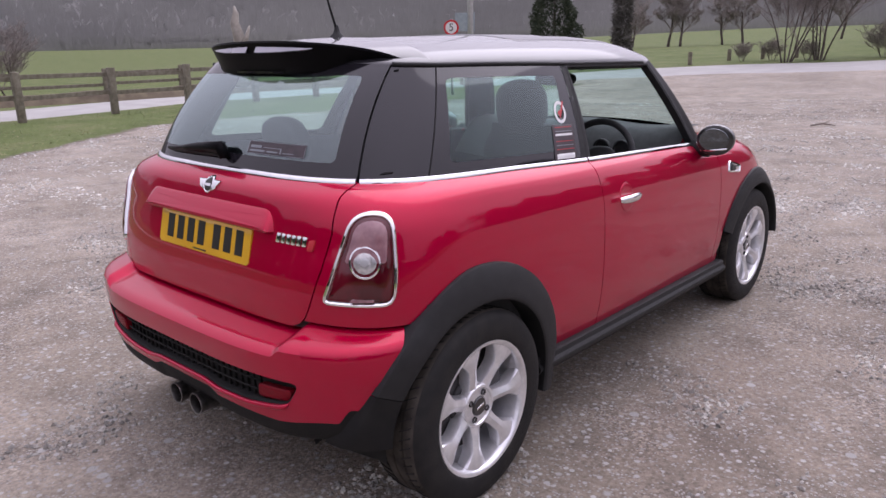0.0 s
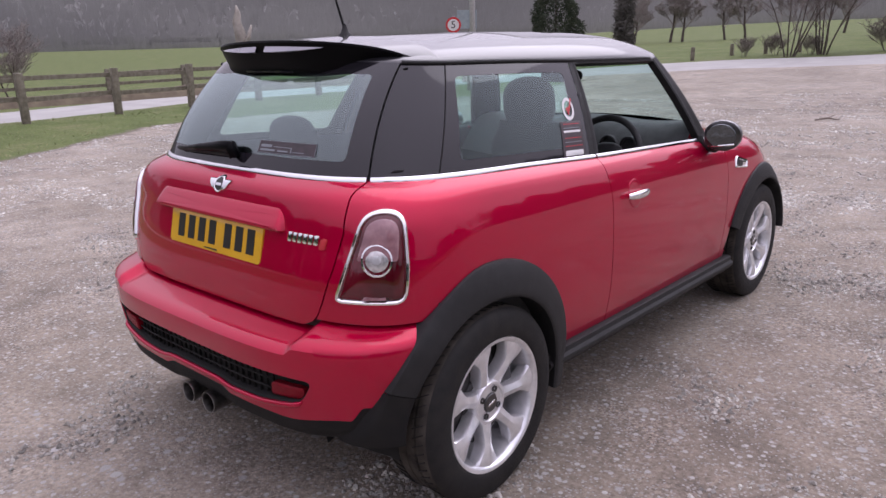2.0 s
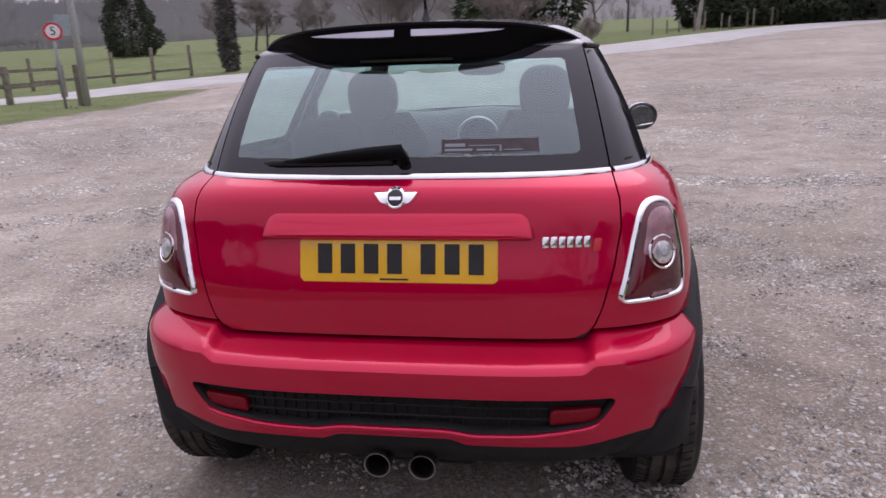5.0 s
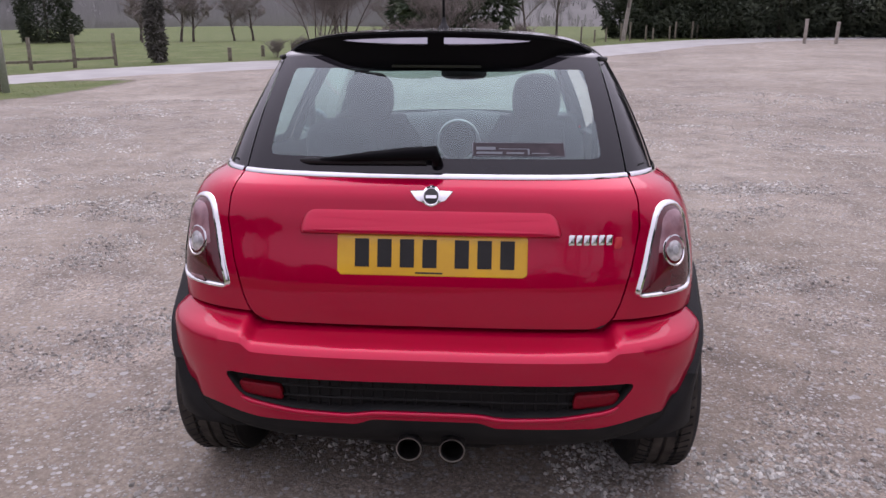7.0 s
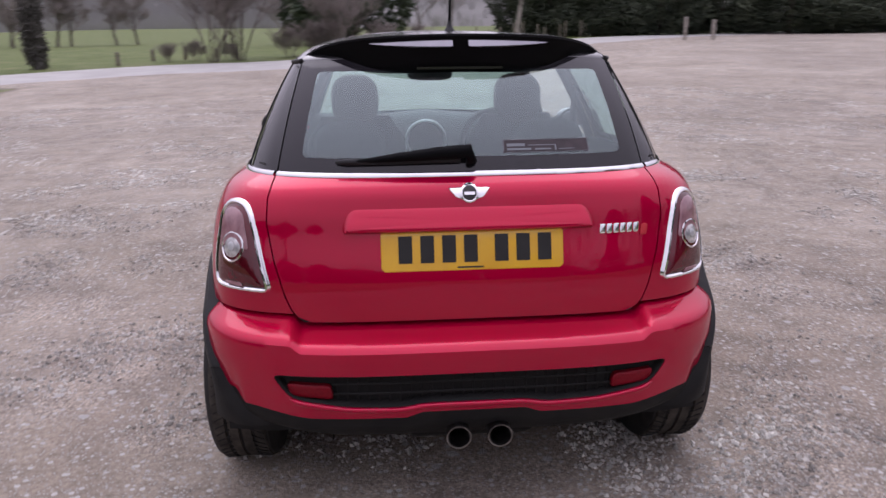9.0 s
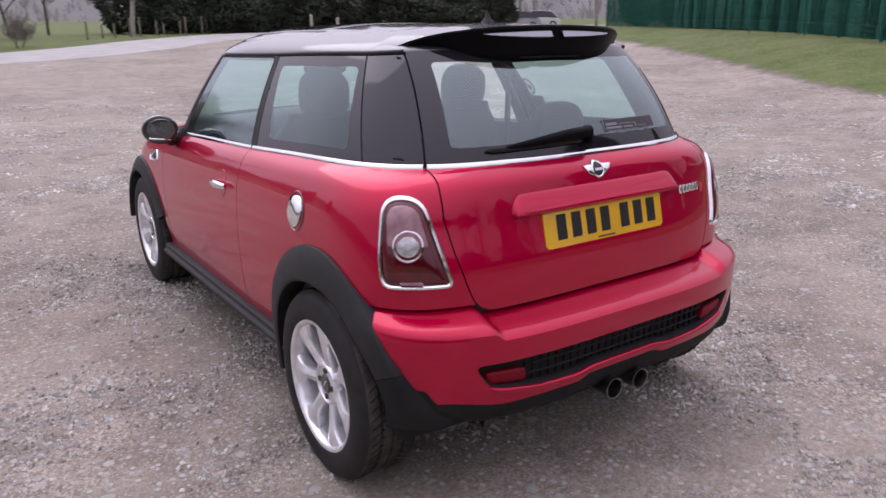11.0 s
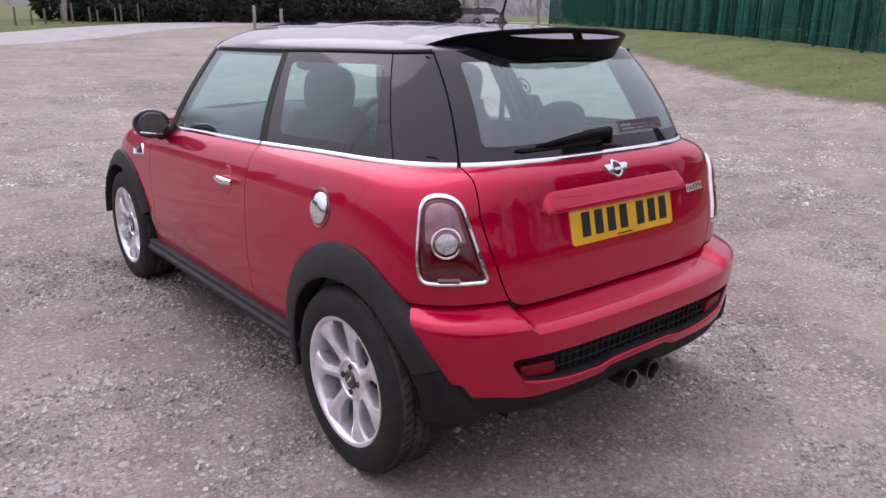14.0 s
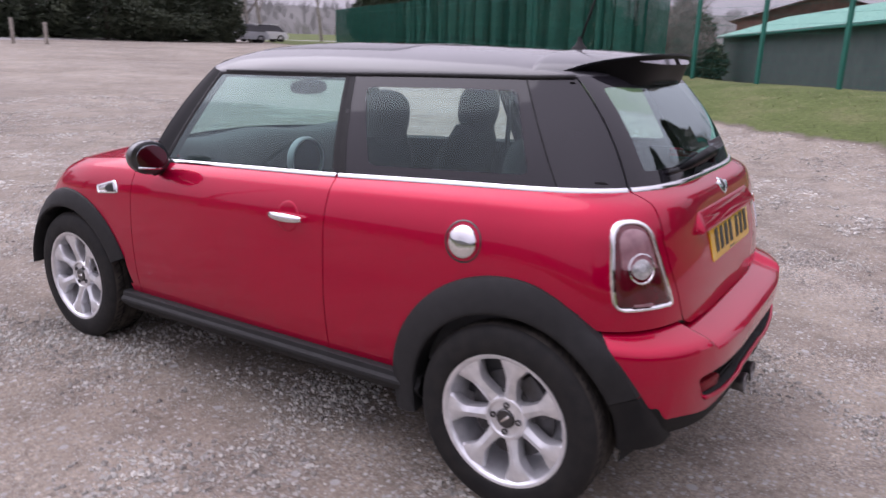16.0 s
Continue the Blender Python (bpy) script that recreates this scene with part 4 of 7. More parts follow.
def glass_place(kind, sign, off=0.0):
    lo, hi = LOWF[kind], HIGHF[kind]
    ends = {"post": ("tail", "quarter"), "pillar": ("door", "screen")}.get(kind, (kind, kind))
    b0, b1 = Vector(BULGE[ends[0]]), Vector(BULGE[ends[1]])

    def place(u, v, h):
        if kind in ("tail", "screen") and (u < 0 or u > 1):      # u runs past the middle on these
            pass
        p = lo(u).lerp(hi(u), v) + b0.lerp(b1, u) * (4 * v * (1 - v))
        d = Vector((0.0, -0.75, 0.6)) if kind == "tail" else Vector((0, 0.8, 0.6)) if kind == "screen" else Vector((0.9, -0.2 if kind == "post" else 0, 0.35))
        p = p + d.normalized() * (h + off)
        return Vector((p.x * sign, p.y, p.z))
    return place


def sheet(kind, sign, u0=0.0, u1=1.0, v0=0.0, v1=1.0, nu=18, nv=14, off=0.0):
    pl = glass_place(kind, sign, off)
    return grid([[pl(u, v, 0) for u in np.linspace(u0, u1, nu)] for v in np.linspace(v0, v1, nv)])


def whole_place(kind, off=0.0):
    """For panes that cross the middle: u from -1 to 1."""
    r, l = glass_place(kind, 1, off), glass_place(kind, -1, off)

    def place(u, v, h):
        if kind == "screen":
            return r(1 - abs(u), v, h) if u >= 0 else l(1 - abs(u), v, h)
        return r(u, v, h) if u >= 0 else l(-u, v, h)
    return place


def pane_pair(kind_place, outer, inner, parent, glass, border_label, pane_label, steps=5):
    """A pane with a printed black border: two meshes that share an edge."""
    n = len(outer)
    mids = [[Vector(a).lerp(Vector(b), k / steps) for a, b in zip(outer, inner)] for k in range(steps + 1)]
    frit = rings([(loop, 0.0) for loop in mids], kind_place, fill=False)
    pane = rings([(shrink(inner, k), 0.0) for k in (1.0, 0.93, 0.85, 0.76, 0.66, 0.55, 0.44, 0.33, 0.22, 0.11)], kind_place)
    b = part("glass_border", frit, FRIT, parent, border_label)
    g = part("window_pane", pane, glass, parent, pane_label)
    g.visible_shadow = False
    return b, g


def rect(u0, u1, v0, v1, r, count=96):
    """A rounded rectangle, and the sharp one round it, with matching points."""
    return resample(rounded([(u0, v0), (u1, v0), (u1, v1), (u0, v1)], r, 8), count)


def square(u0, u1, v0, v1, count=96):
    return resample([Vector((u0, v0)), Vector((u1, v0)), Vector((u1, v1)), Vector((u0, v1))], count)


rear_window = part("rear_window", sheet("tail", 1, 0, 0.02, 0.0, 0.02, 3, 3, -0.02), FRIT, tailgate, "sloping rear window with a black border")
pane_pair(whole_place("tail"), square(-0.985, 0.985, 0.02, 1.0, 160), resample(rounded([(-0.705, 0.13), (0.705, 0.13), (0.735, 0.88), (0.50, 0.87), (-0.50, 0.87), (-0.735, 0.88)], [0.05, 0.05, 0.05, 0.15, 0.15, 0.05], 8), 160), rear_window, GLASS_REAR, "", "")
for sign in (1, -1):
    pc = part("rear_pillar_cover", sheet("post", sign, 0.014, 0.999, 0.0, 1.0), FRIT, car, "gloss black rear pillar cover")
    part("inner_pillar", grid([[Vector((p.x * 0.985, p.y, p.z)) for p in r] for r in [[glass_place("post", sign, -0.02)(u, v, 0) for u in np.linspace(-0.05, 1.12, 12)] for v in np.linspace(0, 1, 8)]]), TRIM, car, "dark inner rear pillar")
    for u0, u1, v0, v1 in ((0.30, 0.47, 0.052, 0.072), (0.10, 0.20, 0.938, 0.950)):
        clip = [Vector((u0, v0)), Vector((u1, v0 + 0.4 * (v1 - v0))), Vector((u1, v1)), Vector((u0 + 0.3 * (u1 - u0), v1))]
        part("pillar_clip", rings([(resample(clip, 16), 0.0005), (resample(clip, 16), 0.004), (resample(shrink(clip, 0.6), 16), 0.006)], glass_place("post", sign)), DARK, pc, "small black clip on the pillar cover")
    qw = part("quarter_window", sheet("quarter", sign, 0.5, 0.52, 0.0, 0.02, 3, 3, -0.02), FRIT, car, "fixed side window with a black border")
    pane_pair(glass_place("quarter", sign), square(0.0, 0.962, 0.0, 1.0), resample(rounded([(0.105, 0.115), (0.83, 0.115), (0.875, 0.875), (0.055, 0.875)], 0.05, 8), 96), qw, GLASS, "", "")
    gp = glass_place("post", sign)
    part("window_seam", tube([gp(1.0, v, 0.0005) for v in np.linspace(0.01, 0.99, 14)], 0.0022, 6), DARK, car)
    part("window_pillar", sheet("quarter", sign, 0.962, 1.0, 0.0, 1.0, 4, 14, 0.001), PLASTIC, car, "black pillar strip between the side windows")
    part("screen_pillar", sheet("pillar", sign), DEEP_BLACK, car, "black windscreen pillar")
    part("window_frame", rings([(square(0.0, 1.0, 0.0, 1.0), 0.0), (square(0.015, 0.985, 0.012, 0.985), 0.004), (square(0.03, 0.97, 0.02, 0.965), 0.0), (square(0.032, 0.968, 0.022, 0.963), -0.03)], glass_place("door", sign), fill=False), PLASTIC, car, "black door window surround")
g = part("door_window", sheet("door", -1, 0.03, 0.97, 0.02, 0.965), GLASS, car, "closed left door window")
g.visible_shadow = False
g = part("door_window", sheet("door", 1, 0.03, 0.97, -0.02, 0.03, off=-0.012), GLASS, car, "right door window wound down")
g.visible_shadow = False
ws = part("windscreen", sheet("screen", 1, 0.9, 0.92, 0.0, 0.02, 3, 3, -0.02), FRIT, car, "front windscreen")
pane_pair(whole_place("screen"), square(-1, 1, 0.0, 1.0, 160), rect(-0.95, 0.95, 0.07, 0.93, 0.05, 160), ws, GLASS, "", "")

# chrome belt strip, in five lengths
for a, b, owner in ((0, 1, "tail"), (1, 2, "side"), (2, 3, "door")):
    for sign in (1, -1):
        pts = [p for p in BELT if {"tail": p.y < 0 and p.x <= 0.5495, "side": p.x > 0.5530 and p.y < DOOR_Y - 0.003, "door": DOOR_Y + 0.003 < p.y < 1.80}[owner]]
        rows = []
        for i, p in enumerate(pts):
            q = pts[min(i + 1, len(pts) - 1)] - pts[max(i - 1, 0)]
            n = Vector((q.y, -q.x, 0)).normalized()
            rows.append([Vector(((p + n * o).x * sign, (p + n * o).y, p.z + z)) for o, z in ((-0.006, 0.008), (0.003, 0.008), (0.0070, 0.005), (0.0105, -0.001), (0.011, -0.005), (0.009, -0.008), (0.004, -0.010))])
        part("chrome_strip", outward(grid(rows)), CHROME, tailgate if owner == "tail" else car, "bright chrome belt strip")

# ---- roof: a shallow dome over the edge line
ROOF_EDGE = []
for kind, cnt in (("tail", 26), ("post", 8), ("quarter", 22), ("door", 24), ("pillar", 8), ("screen", 24)):
    ROOF_EDGE += [HIGHF[kind](t) for t in np.linspace(0, 1, cnt, endpoint=False)]
ROOF_EDGE.append(HIGHF["screen"](1.0))
ROOF_LOOP = ROOF_EDGE + [Vector((-p.x, p.y, p.z)) for p in ROOF_EDGE[-2:0:-1]]
CROWN = curve([-0.1, 0.15, 0.5, 0.9, 1.3, 1.6, 1.8], [1.416, 1.427, 1.434, 1.437, 1.430, 1.408, 1.376])
ROOF_C = Vector((0, 0.86, 0))


def roof_rows(drop=0.0, ks=None):
    rows = []
    for r in ks or (1.0, 0.997, 0.985, 0.965, 0.94, 0.91, 0.87, 0.82, 0.76, 0.69, 0.61, 0.52, 0.42, 0.31, 0.2, 0.1, 0.02):
        row = []
        for p in ROOF_LOOP:
            q = Vector((p.x * r, ROOF_C.y + (p.y - ROOF_C.y) * r, 0))
            front = smooth(1.2, 1.7, p.y)
            power = 5.0 + 2.0 * front
            lift = (1 - r ** power) ** (0.62 + 0.25 * front)
            top = CROWN(q.y) - 0.030 * (abs(q.x) / 0.53) ** 2
            row.append(Vector((q.x, q.y, p.z + (top - p.z) * lift - drop)))
        rows.append(row)
    return rows


roof_bm = outward(grid(roof_rows(), closed=True))
part("roof", roof_bm, ROOF_PAINT, car, "gloss black roof")
ROOF_TREE_BM = grid(roof_rows(), closed=True)
ROOF_TREE = BVHTree.FromBMesh(ROOF_TREE_BM)
part("headlining", grid(roof_rows(0.032, (0.985, 0.95, 0.9, 0.8, 0.7, 0.5, 0.3, 0.1, 0.02)), closed=True), LINING, car, "pale grey headlining")


def on_roof(u, v, h):
    p, _ = hit((u, v, 2.0), (0, 0, -1), ROOF_TREE)
    return (p or Vector((u, v, 1.4))) + Vector((0, 0, h))


loop = resample(rounded([(-0.40, 0.72), (0.40, 0.72), (0.385, 1.50), (-0.385, 1.50)], 0.06), 80)
part("sunroof", rings([(loop, 0.0005), (inset(loop, 0.004), 0.002), (shrink(loop, 0.93), 0.0025), (shrink(loop, 0.75), 0.0025), (shrink(loop, 0.55), 0.0025), (shrink(loop, 0.35), 0.0025), (shrink(loop, 0.15), 0.0025)], on_roof), FRIT, car, "dark glass sunroof panel")
# gutter line under the roof's side
for sign in (1, -1):
    edge = [HIGHF[k](t) for k in ("post", "quarter", "door") for t in np.linspace(0.0, 1, 16, endpoint=False)]
    part("gutter_strip", tube([(sign * (p.x + 0.002), p.y, p.z + 0.001) for p in edge], 0.007, 8), PLASTIC, car, "black rubber gutter strip")

# ---- spoiler: an upper blade over a base, joined by three webs
def spoiler_edge(t, lead):
    """Plan of the blade: t from -1 to 1 across; lead 0 at the roof, 1 at the free edge."""
    x = 0.512 * t
    back = -0.172 + 0.222 * abs(t) ** 3.2
    front = 0.165 - 0.03 * abs(t) ** 2
    y = front + (back - front) * lead
    return x * (1 - 0.05 * lead), y


rows_top, rows_low = [], []
TS = np.linspace(-1, 1, 61)
for lead in np.linspace(0, 1, 12):
    top, low = [], []
    for t in TS:
        x, y = spoiler_edge(t, lead)
        zc = CROWN(y) if y > -0.1 else 1.416 - 0.00 * (-0.1 - y)
        z = zc - 0.030 * (abs(x) / 0.53) ** 2 - 0.050 * abs(t) ** 7 + 0.004
        if lead == 0:
            z -= 0.006
        top.append(Vector((x, y, z)))
        low.append(Vector((x, y, z - 0.006 - 0.016 * math.sin(math.pi * min(1, lead * 1.02)) * (1 - abs(t) ** 6))))
    rows_top.append(top)
    rows_low.append(low)
sp = grid(rows_top)
under = grid(rows_low)
rim_rows = [rows_top[-1], [Vector((p.x, p.y - 0.003, p.z - 0.006)) for p in rows_top[-1]], rows_low[-1]]
join(under, grid(rim_rows))
spoiler = part("roof_spoiler", outward(sp), ROOF_PAINT, tailgate, "gloss black roof spoiler with two slots")
part("spoiler_underside", outward(under), DEEP_BLACK, spoiler)
# the back of the spoiler: a lip that rolls under to the glass, its black deepened for shade
base_rows = []
for lead, dz in ((1.0, -0.004), (0.995, -0.012), (0.980, -0.032), (0.960, -0.054), (0.935, -0.078), (0.905, -0.100), (0.86, -0.112), (0.70, -0.112)):
    row = []
    for t in TS:
        x, y = spoiler_edge(t, lead)
        y -= 0.13 * (abs(t) ** 3.2 - abs(t) ** 4.5) * min(1.0, (1 - lead) / 0.09)
        x *= 1 - 0.10 * min(1.0, (1 - lead) / 0.06)
        z = 1.420 + dz * (1 - 0.90 * abs(t) ** 4) - 0.030 * t * t - 0.050 * abs(t) ** 7
        row.append(Vector((x, y, z)))
    base_rows.append(row)
part("spoiler_base", outward(grid(base_rows)), DEEP_BLACK, spoiler)
# no opening here: a pale tilted facet gives each slot its brightness
for sign in (1, -1):
    rows = []
    for v in np.linspace(0, 1, 5):
        row = []
        for k in range(21):
            t = sign * (0.048 + 0.51 * k / 20)
            swell = math.sin(math.pi * min(1.0, (k / 20) * 0.52 + 0.48)) ** 0.7
            x, y = spoiler_edge(t, 0.985 + 0.030 * v * swell)
            z = 1.420 - 0.030 * t * t - 0.050 * abs(t) ** 7 - 0.0165 - 0.019 * v * swell
            row.append(Vector((x, y - 0.001, z)))
        rows.append(row)
    lip = [Vector((p.x, p.y + 0.012, p.z - 0.004)) for p in rows[-1]]
    part("spoiler_slot", outward(grid(rows + [lip])), SLOT_SKY, spoiler, "lens-shaped slot in the spoiler, a pale facet painted for its sky glint")
bl = []
for v in (0, 1):
    bl.append([Vector((x, spoiler_edge(x / 0.52, 0.915)[1] - 0.004, 1.325 - 0.007 * v)) for x in np.linspace(-0.13, 0.13, 12)])
part("brake_light", outward(grid(bl)), FRIT, spoiler, "slim high brake light")

# aerial
foot = revolve([(0.026, -0.004), (0.024, 0.006), (0.014, 0.016), (0.009, 0.030), (0.006, 0.045), (0.0, 0.046)], 20, "z")
bmesh.ops.scale(foot, vec=(0.75, 1.2, 1), verts=foot.verts)
bmesh.ops.translate(foot, vec=(0.0, 0.195, 1.428), verts=foot.verts)
ant = part("aerial", foot, PLASTIC, car, "black roof aerial")
part("mast", tube([(0, 0.192, 1.462), (0, 0.16, 1.56), (0, 0.06, 1.88)], [0.0045, 0.004, 0.0022], 8), PLASTIC, ant)

# ---- tail lamps
for sign in (1, -1):
    e, d = Vector((0.78 * sign, 0.62, 0)), Vector((-0.62 * sign, 0.78, 0))

    def lamp_place(u, v, h, e=e, d=d):
        o = e * u + Vector((0, 0, v)) - d * 1.6
        p, _ = hit(o, d)
        if p is None:
            p = o + d * 1.6
        return p - d * h

    outer = resample(rounded([(0.188, 0.714), (0.402, 0.714), (0.412, 0.80), (0.402, 0.968), (0.284, 0.968)], [0.030, 0.035, 0.2, 0.075, 0.055], 8), 72)
    if sign < 0:
        outer = outer[::-1]
    inner = inset(outer, 0.0135)
    lamp = part("tail_lamp", rings([(outer, 0.000), (inset(outer, 0.001), 0.007), (inset(outer, 0.0035), 0.010), (inset(outer, 0.0085), 0.010), (inset(outer, 0.012), 0.007), (inset(outer, 0.0145), 0.003)], lamp_place, fill=False), CHROME, car, "tail lamp in a thick chrome ring")
    part("red_lens", rings([(inner, 0.004), (inset(inner, 0.006), 0.009), (shrink(inner, 0.8), 0.012), (shrink(inner, 0.6), 0.014), (shrink(inner, 0.4), 0.015), (shrink(inner, 0.2), 0.016)], lamp_place), LAMP_RED, lamp, "dark red lamp lens")
    upper = resample(rounded([(0.262, 0.832), (0.382, 0.832), (0.384, 0.945), (0.300, 0.945)], [0.01, 0.01, 0.05, 0.04], 6), 40)
    if sign < 0:
        upper = upper[::-1]
    part("ribbed_lens", rings([(upper, 0.010), (inset(upper, 0.004), 0.0145), (shrink(upper, 0.6), 0.0165), (shrink(upper, 0.3), 0.017)], lamp_place), LAMP_SMOKE, lamp, "pale pink ribbed upper lens")
    part("lamp_ring", rings([(disc(30, 0.045, (0.322, 0.838)), 0.008), (disc(30, 0.0435, (0.322, 0.838)), 0.0165), (disc(30, 0.039, (0.322, 0.838)), 0.0175), (disc(30, 0.036, (0.322, 0.838)), 0.012)], lamp_place, fill=False), CHROME, lamp)
    part("round_lens", rings([(disc(30, 0.0365, (0.322, 0.838)), 0.012), (disc(30, 0.030, (0.322, 0.838)), 0.016), (disc(30, 0.020, (0.322, 0.838)), 0.0185), (disc(30, 0.010, (0.322, 0.838)), 0.019)], lamp_place), LAMP_WHITE, lamp, "round clear reversing lens")
    part("lens_eye", rings([(disc(20, 0.013, (0.322, 0.840)), 0.018), (disc(20, 0.010, (0.322, 0.840)), 0.0205), (disc(20, 0.004, (0.322, 0.840)), 0.021)], lamp_place), GALV, lamp)
    part("lens_mark", rings([(rounded([(0.275, 0.728), (0.345, 0.730), (0.345, 0.738), (0.285, 0.740)], 0.003, 3), 0.010), (shrink(rounded([(0.275, 0.728), (0.345, 0.730), (0.345, 0.738), (0.285, 0.740)], 0.003, 3), 0.8), 0.0125)], lamp_place), LAMP_SMOKE, lamp)

# ---- plate, its ledge, badge and lettering shapes
back = from_back()
ledge = resample(rounded([(-0.362, 0.880), (0.362, 0.880), (0.352, 0.922), (0.33, 0.946), (-0.33, 0.946), (-0.352, 0.922)], [0.012, 0.012, 0.02, 0.05, 0.05, 0.02], 6), 110)
part("tailgate_grip", rings([(ledge, 0.000), (inset(ledge, 0.003), 0.013), (inset(ledge, 0.009), 0.021), (inset(ledge, 0.017), 0.024), (shrink(inset(ledge, 0.018), 0.96), 0.024)], lambda u, v, h: back(u, v, h * (1 - 0.80 * smooth(0.888, 0.946, v)))), RED, tailgate, "red grip bar over the plate")


def on_plate(u, v, h):
    """The plate is a flat leaning board."""
    t = (v - 0.776) / (0.884 - 0.776)
    return Vector((u + 0.008, -0.430 + 0.026 * t - h, v))


pl = resample(rounded([(-0.2605, 0.774), (0.2605, 0.774), (0.2605, 0.886), (-0.2605, 0.886)], 0.010), 80)
plate = part("number_plate", rings([(pl, -0.010), (pl, 0.002), (inset(pl, 0.002), 0.0035), (shrink(pl, 0.5), 0.0035)], on_plate), PLATE, tailgate, "yellow number plate with black bars")
xs = [-0.192, -0.130, -0.068, -0.006, 0.082, 0.144, 0.206]
for x in xs:
    b = [Vector((x - 0.0195, 0.797)), Vector((x + 0.0195, 0.797)), Vector((x + 0.0195, 0.872)), Vector((x - 0.0195, 0.872))]
    part("plate_bar", rings([(b, 0.003), (b, 0.0047)], on_plate), INK, plate)
b = [Vector((-0.045, 0.781)), Vector((0.03, 0.781)), Vector((0.03, 0.785)), Vector((-0.045, 0.785))]
part("plate_small_bar", rings([(b, 0.003), (b, 0.0047)], on_plate), INK, plate)
# badge: disc with two wings
badge = part("badge", rings([(disc(32, 0.026, (0.003, 0.985)), 0.0), (disc(32, 0.026, (0.003, 0.985)), 0.005), (disc(32, 0.022, (0.003, 0.985)), 0.0065), (disc(32, 0.020, (0.003, 0.985)), 0.005)], back, fill=False), CHROME, tailgate, "chrome winged badge without lettering")
part("badge_disc", rings([(disc(32, 0.0205, (0.003, 0.985)), 0.0045), (disc(32, 0.012, (0.003, 0.985)), 0.0055)], back), INK, badge)
bb = [Vector((-0.012, 0.981)), Vector((0.018, 0.981)), Vector((0.018, 0.989)), Vector((-0.012, 0.989))]
part("badge_bar", rings([(bb, 0.005), (bb, 0.0068)], back), CHROME, badge)
for sign in (1, -1):
    w = resample(rounded([(0.003 + sign * 0.020, 0.967), (0.003 + sign * 0.040, 0.974), (0.003 + sign * 0.060, 0.999), (0.003 + sign * 0.018, 1.000)], 0.003, 4), 30)
    part("badge_wing", rings([(w, 0.0), (w, 0.004), (shrink(w, 0.85), 0.006), (shrink(w, 0.3), 0.006)], back), CHROME, badge)
# model lettering becomes a row of small chrome bars
for k in range(6):
    x0, x1 = 0.378 + 0.0205 * k, 0.378 + 0.0205 * k + 0.0165
    b = rounded([(x0, 0.862), (x1, 0.862), (x1 + 0.002, 0.889), (x0 + 0.002, 0.889)], 0.004, 3)
    part("lettering_bar", rings([(b, 0.0005), (b, 0.004), (shrink(b, 0.7), 0.0055)], back), CHROME, tailgate)
b = rounded([(0.502, 0.852), (0.522, 0.852), (0.527, 0.882), (0.507, 0.882)], 0.006, 3)
part("lettering_bar", rings([(b, 0.0005), (b, 0.005), (shrink(b, 0.7), 0.0065)], back), STICKER_RED, tailgate, "red and chrome end letter bar")

# wiper on the rear window
rp = whole_place("tail")
arm = [rp(0.02, 0.07, 0.012), rp(0.01, 0.13, 0.030), rp(-0.10, 0.122, 0.026), rp(-0.24, 0.105, 0.020), rp(-0.42, 0.085, 0.012)]
wiper = part("rear_wiper", tube(arm, [0.017, 0.021, 0.019, 0.014, 0.006], 10), DEEP_BLACK, tailgate, "black rear wiper")
part("wiper_blade", tube([rp(u, 0.075 + 0.02 * (1 + u), 0.010) for u in np.linspace(-0.02, -0.50, 12)], [0.009] * 11 + [0.004], 8), PLASTIC, wiper)
# sticker strips in the rear window
st = [Vector((0.14, 0.148)), Vector((0.50, 0.148)), Vector((0.50, 0.252)), Vector((0.14, 0.252))]
notice = part("window_notice", rings([(resample(st, 60), 0.0012), (resample(shrink(st, 0.9), 60), 0.0014), (resample(shrink(st, 0.5), 60), 0.0014)], rp), DARK_STICKER, rear_window, "dark notice strip with pale lines in the rear window")
for u0, u1, v0, v1 in ((0.14, 0.50, 0.246, 0.252), (0.14, 0.50, 0.148, 0.153), (0.14, 0.144, 0.153, 0.246), (0.496, 0.50, 0.153, 0.246), (0.155, 0.225, 0.195, 0.218), (0.155, 0.25, 0.165, 0.182), (0.235, 0.35, 0.200, 0.206), (0.265, 0.33, 0.166, 0.178), (0.345, 0.352, 0.160, 0.206), (0.36, 0.43, 0.168, 0.174)):
    q = [Vector((u0, v0)), Vector((u1, v0)), Vector((u1, v1)), Vector((u0, v1))]
    part("notice_bar", rings([(resample(q, 24), 0.0022), (resample(shrink(q, 0.8), 24), 0.0024)], rp), SIGN_BACK, notice)
# dealer sticker on the right quarter window
qp = glass_place("quarter", 1)


def quad(u0, u1, v0, v1, n=24):
    return resample([Vector((u0, v0)), Vector((u1, v0)), Vector((u1, v1)), Vector((u0, v1))], n)


stick = part("window_sticker", rings([(quad(0.748, 0.925, 0.02, 0.375), 0.002), (quad(0.752, 0.921, 0.027, 0.368), 0.003), (shrink(quad(0.752, 0.921, 0.027, 0.368), 0.5), 0.003)], qp), DARK_STICKER, car, "dark red sticker on the side window")
for v0, v1, m_ in ((0.032, 0.085, PAPER), (0.125, 0.133, STICKER_RED), (0.165, 0.172, SIGN_BACK), (0.205, 0.212, STICKER_RED), (0.262, 0.285, PAPER), (0.305, 0.312, SIGN_BACK), (0.345, 0.352, STICKER_RED)):
    part("sticker_bar", rings([(quad(0.765, 0.908, v0, v1), 0.003), (shrink(quad(0.765, 0.908, v0, v1), 0.8), 0.004)], qp), m_, stick)
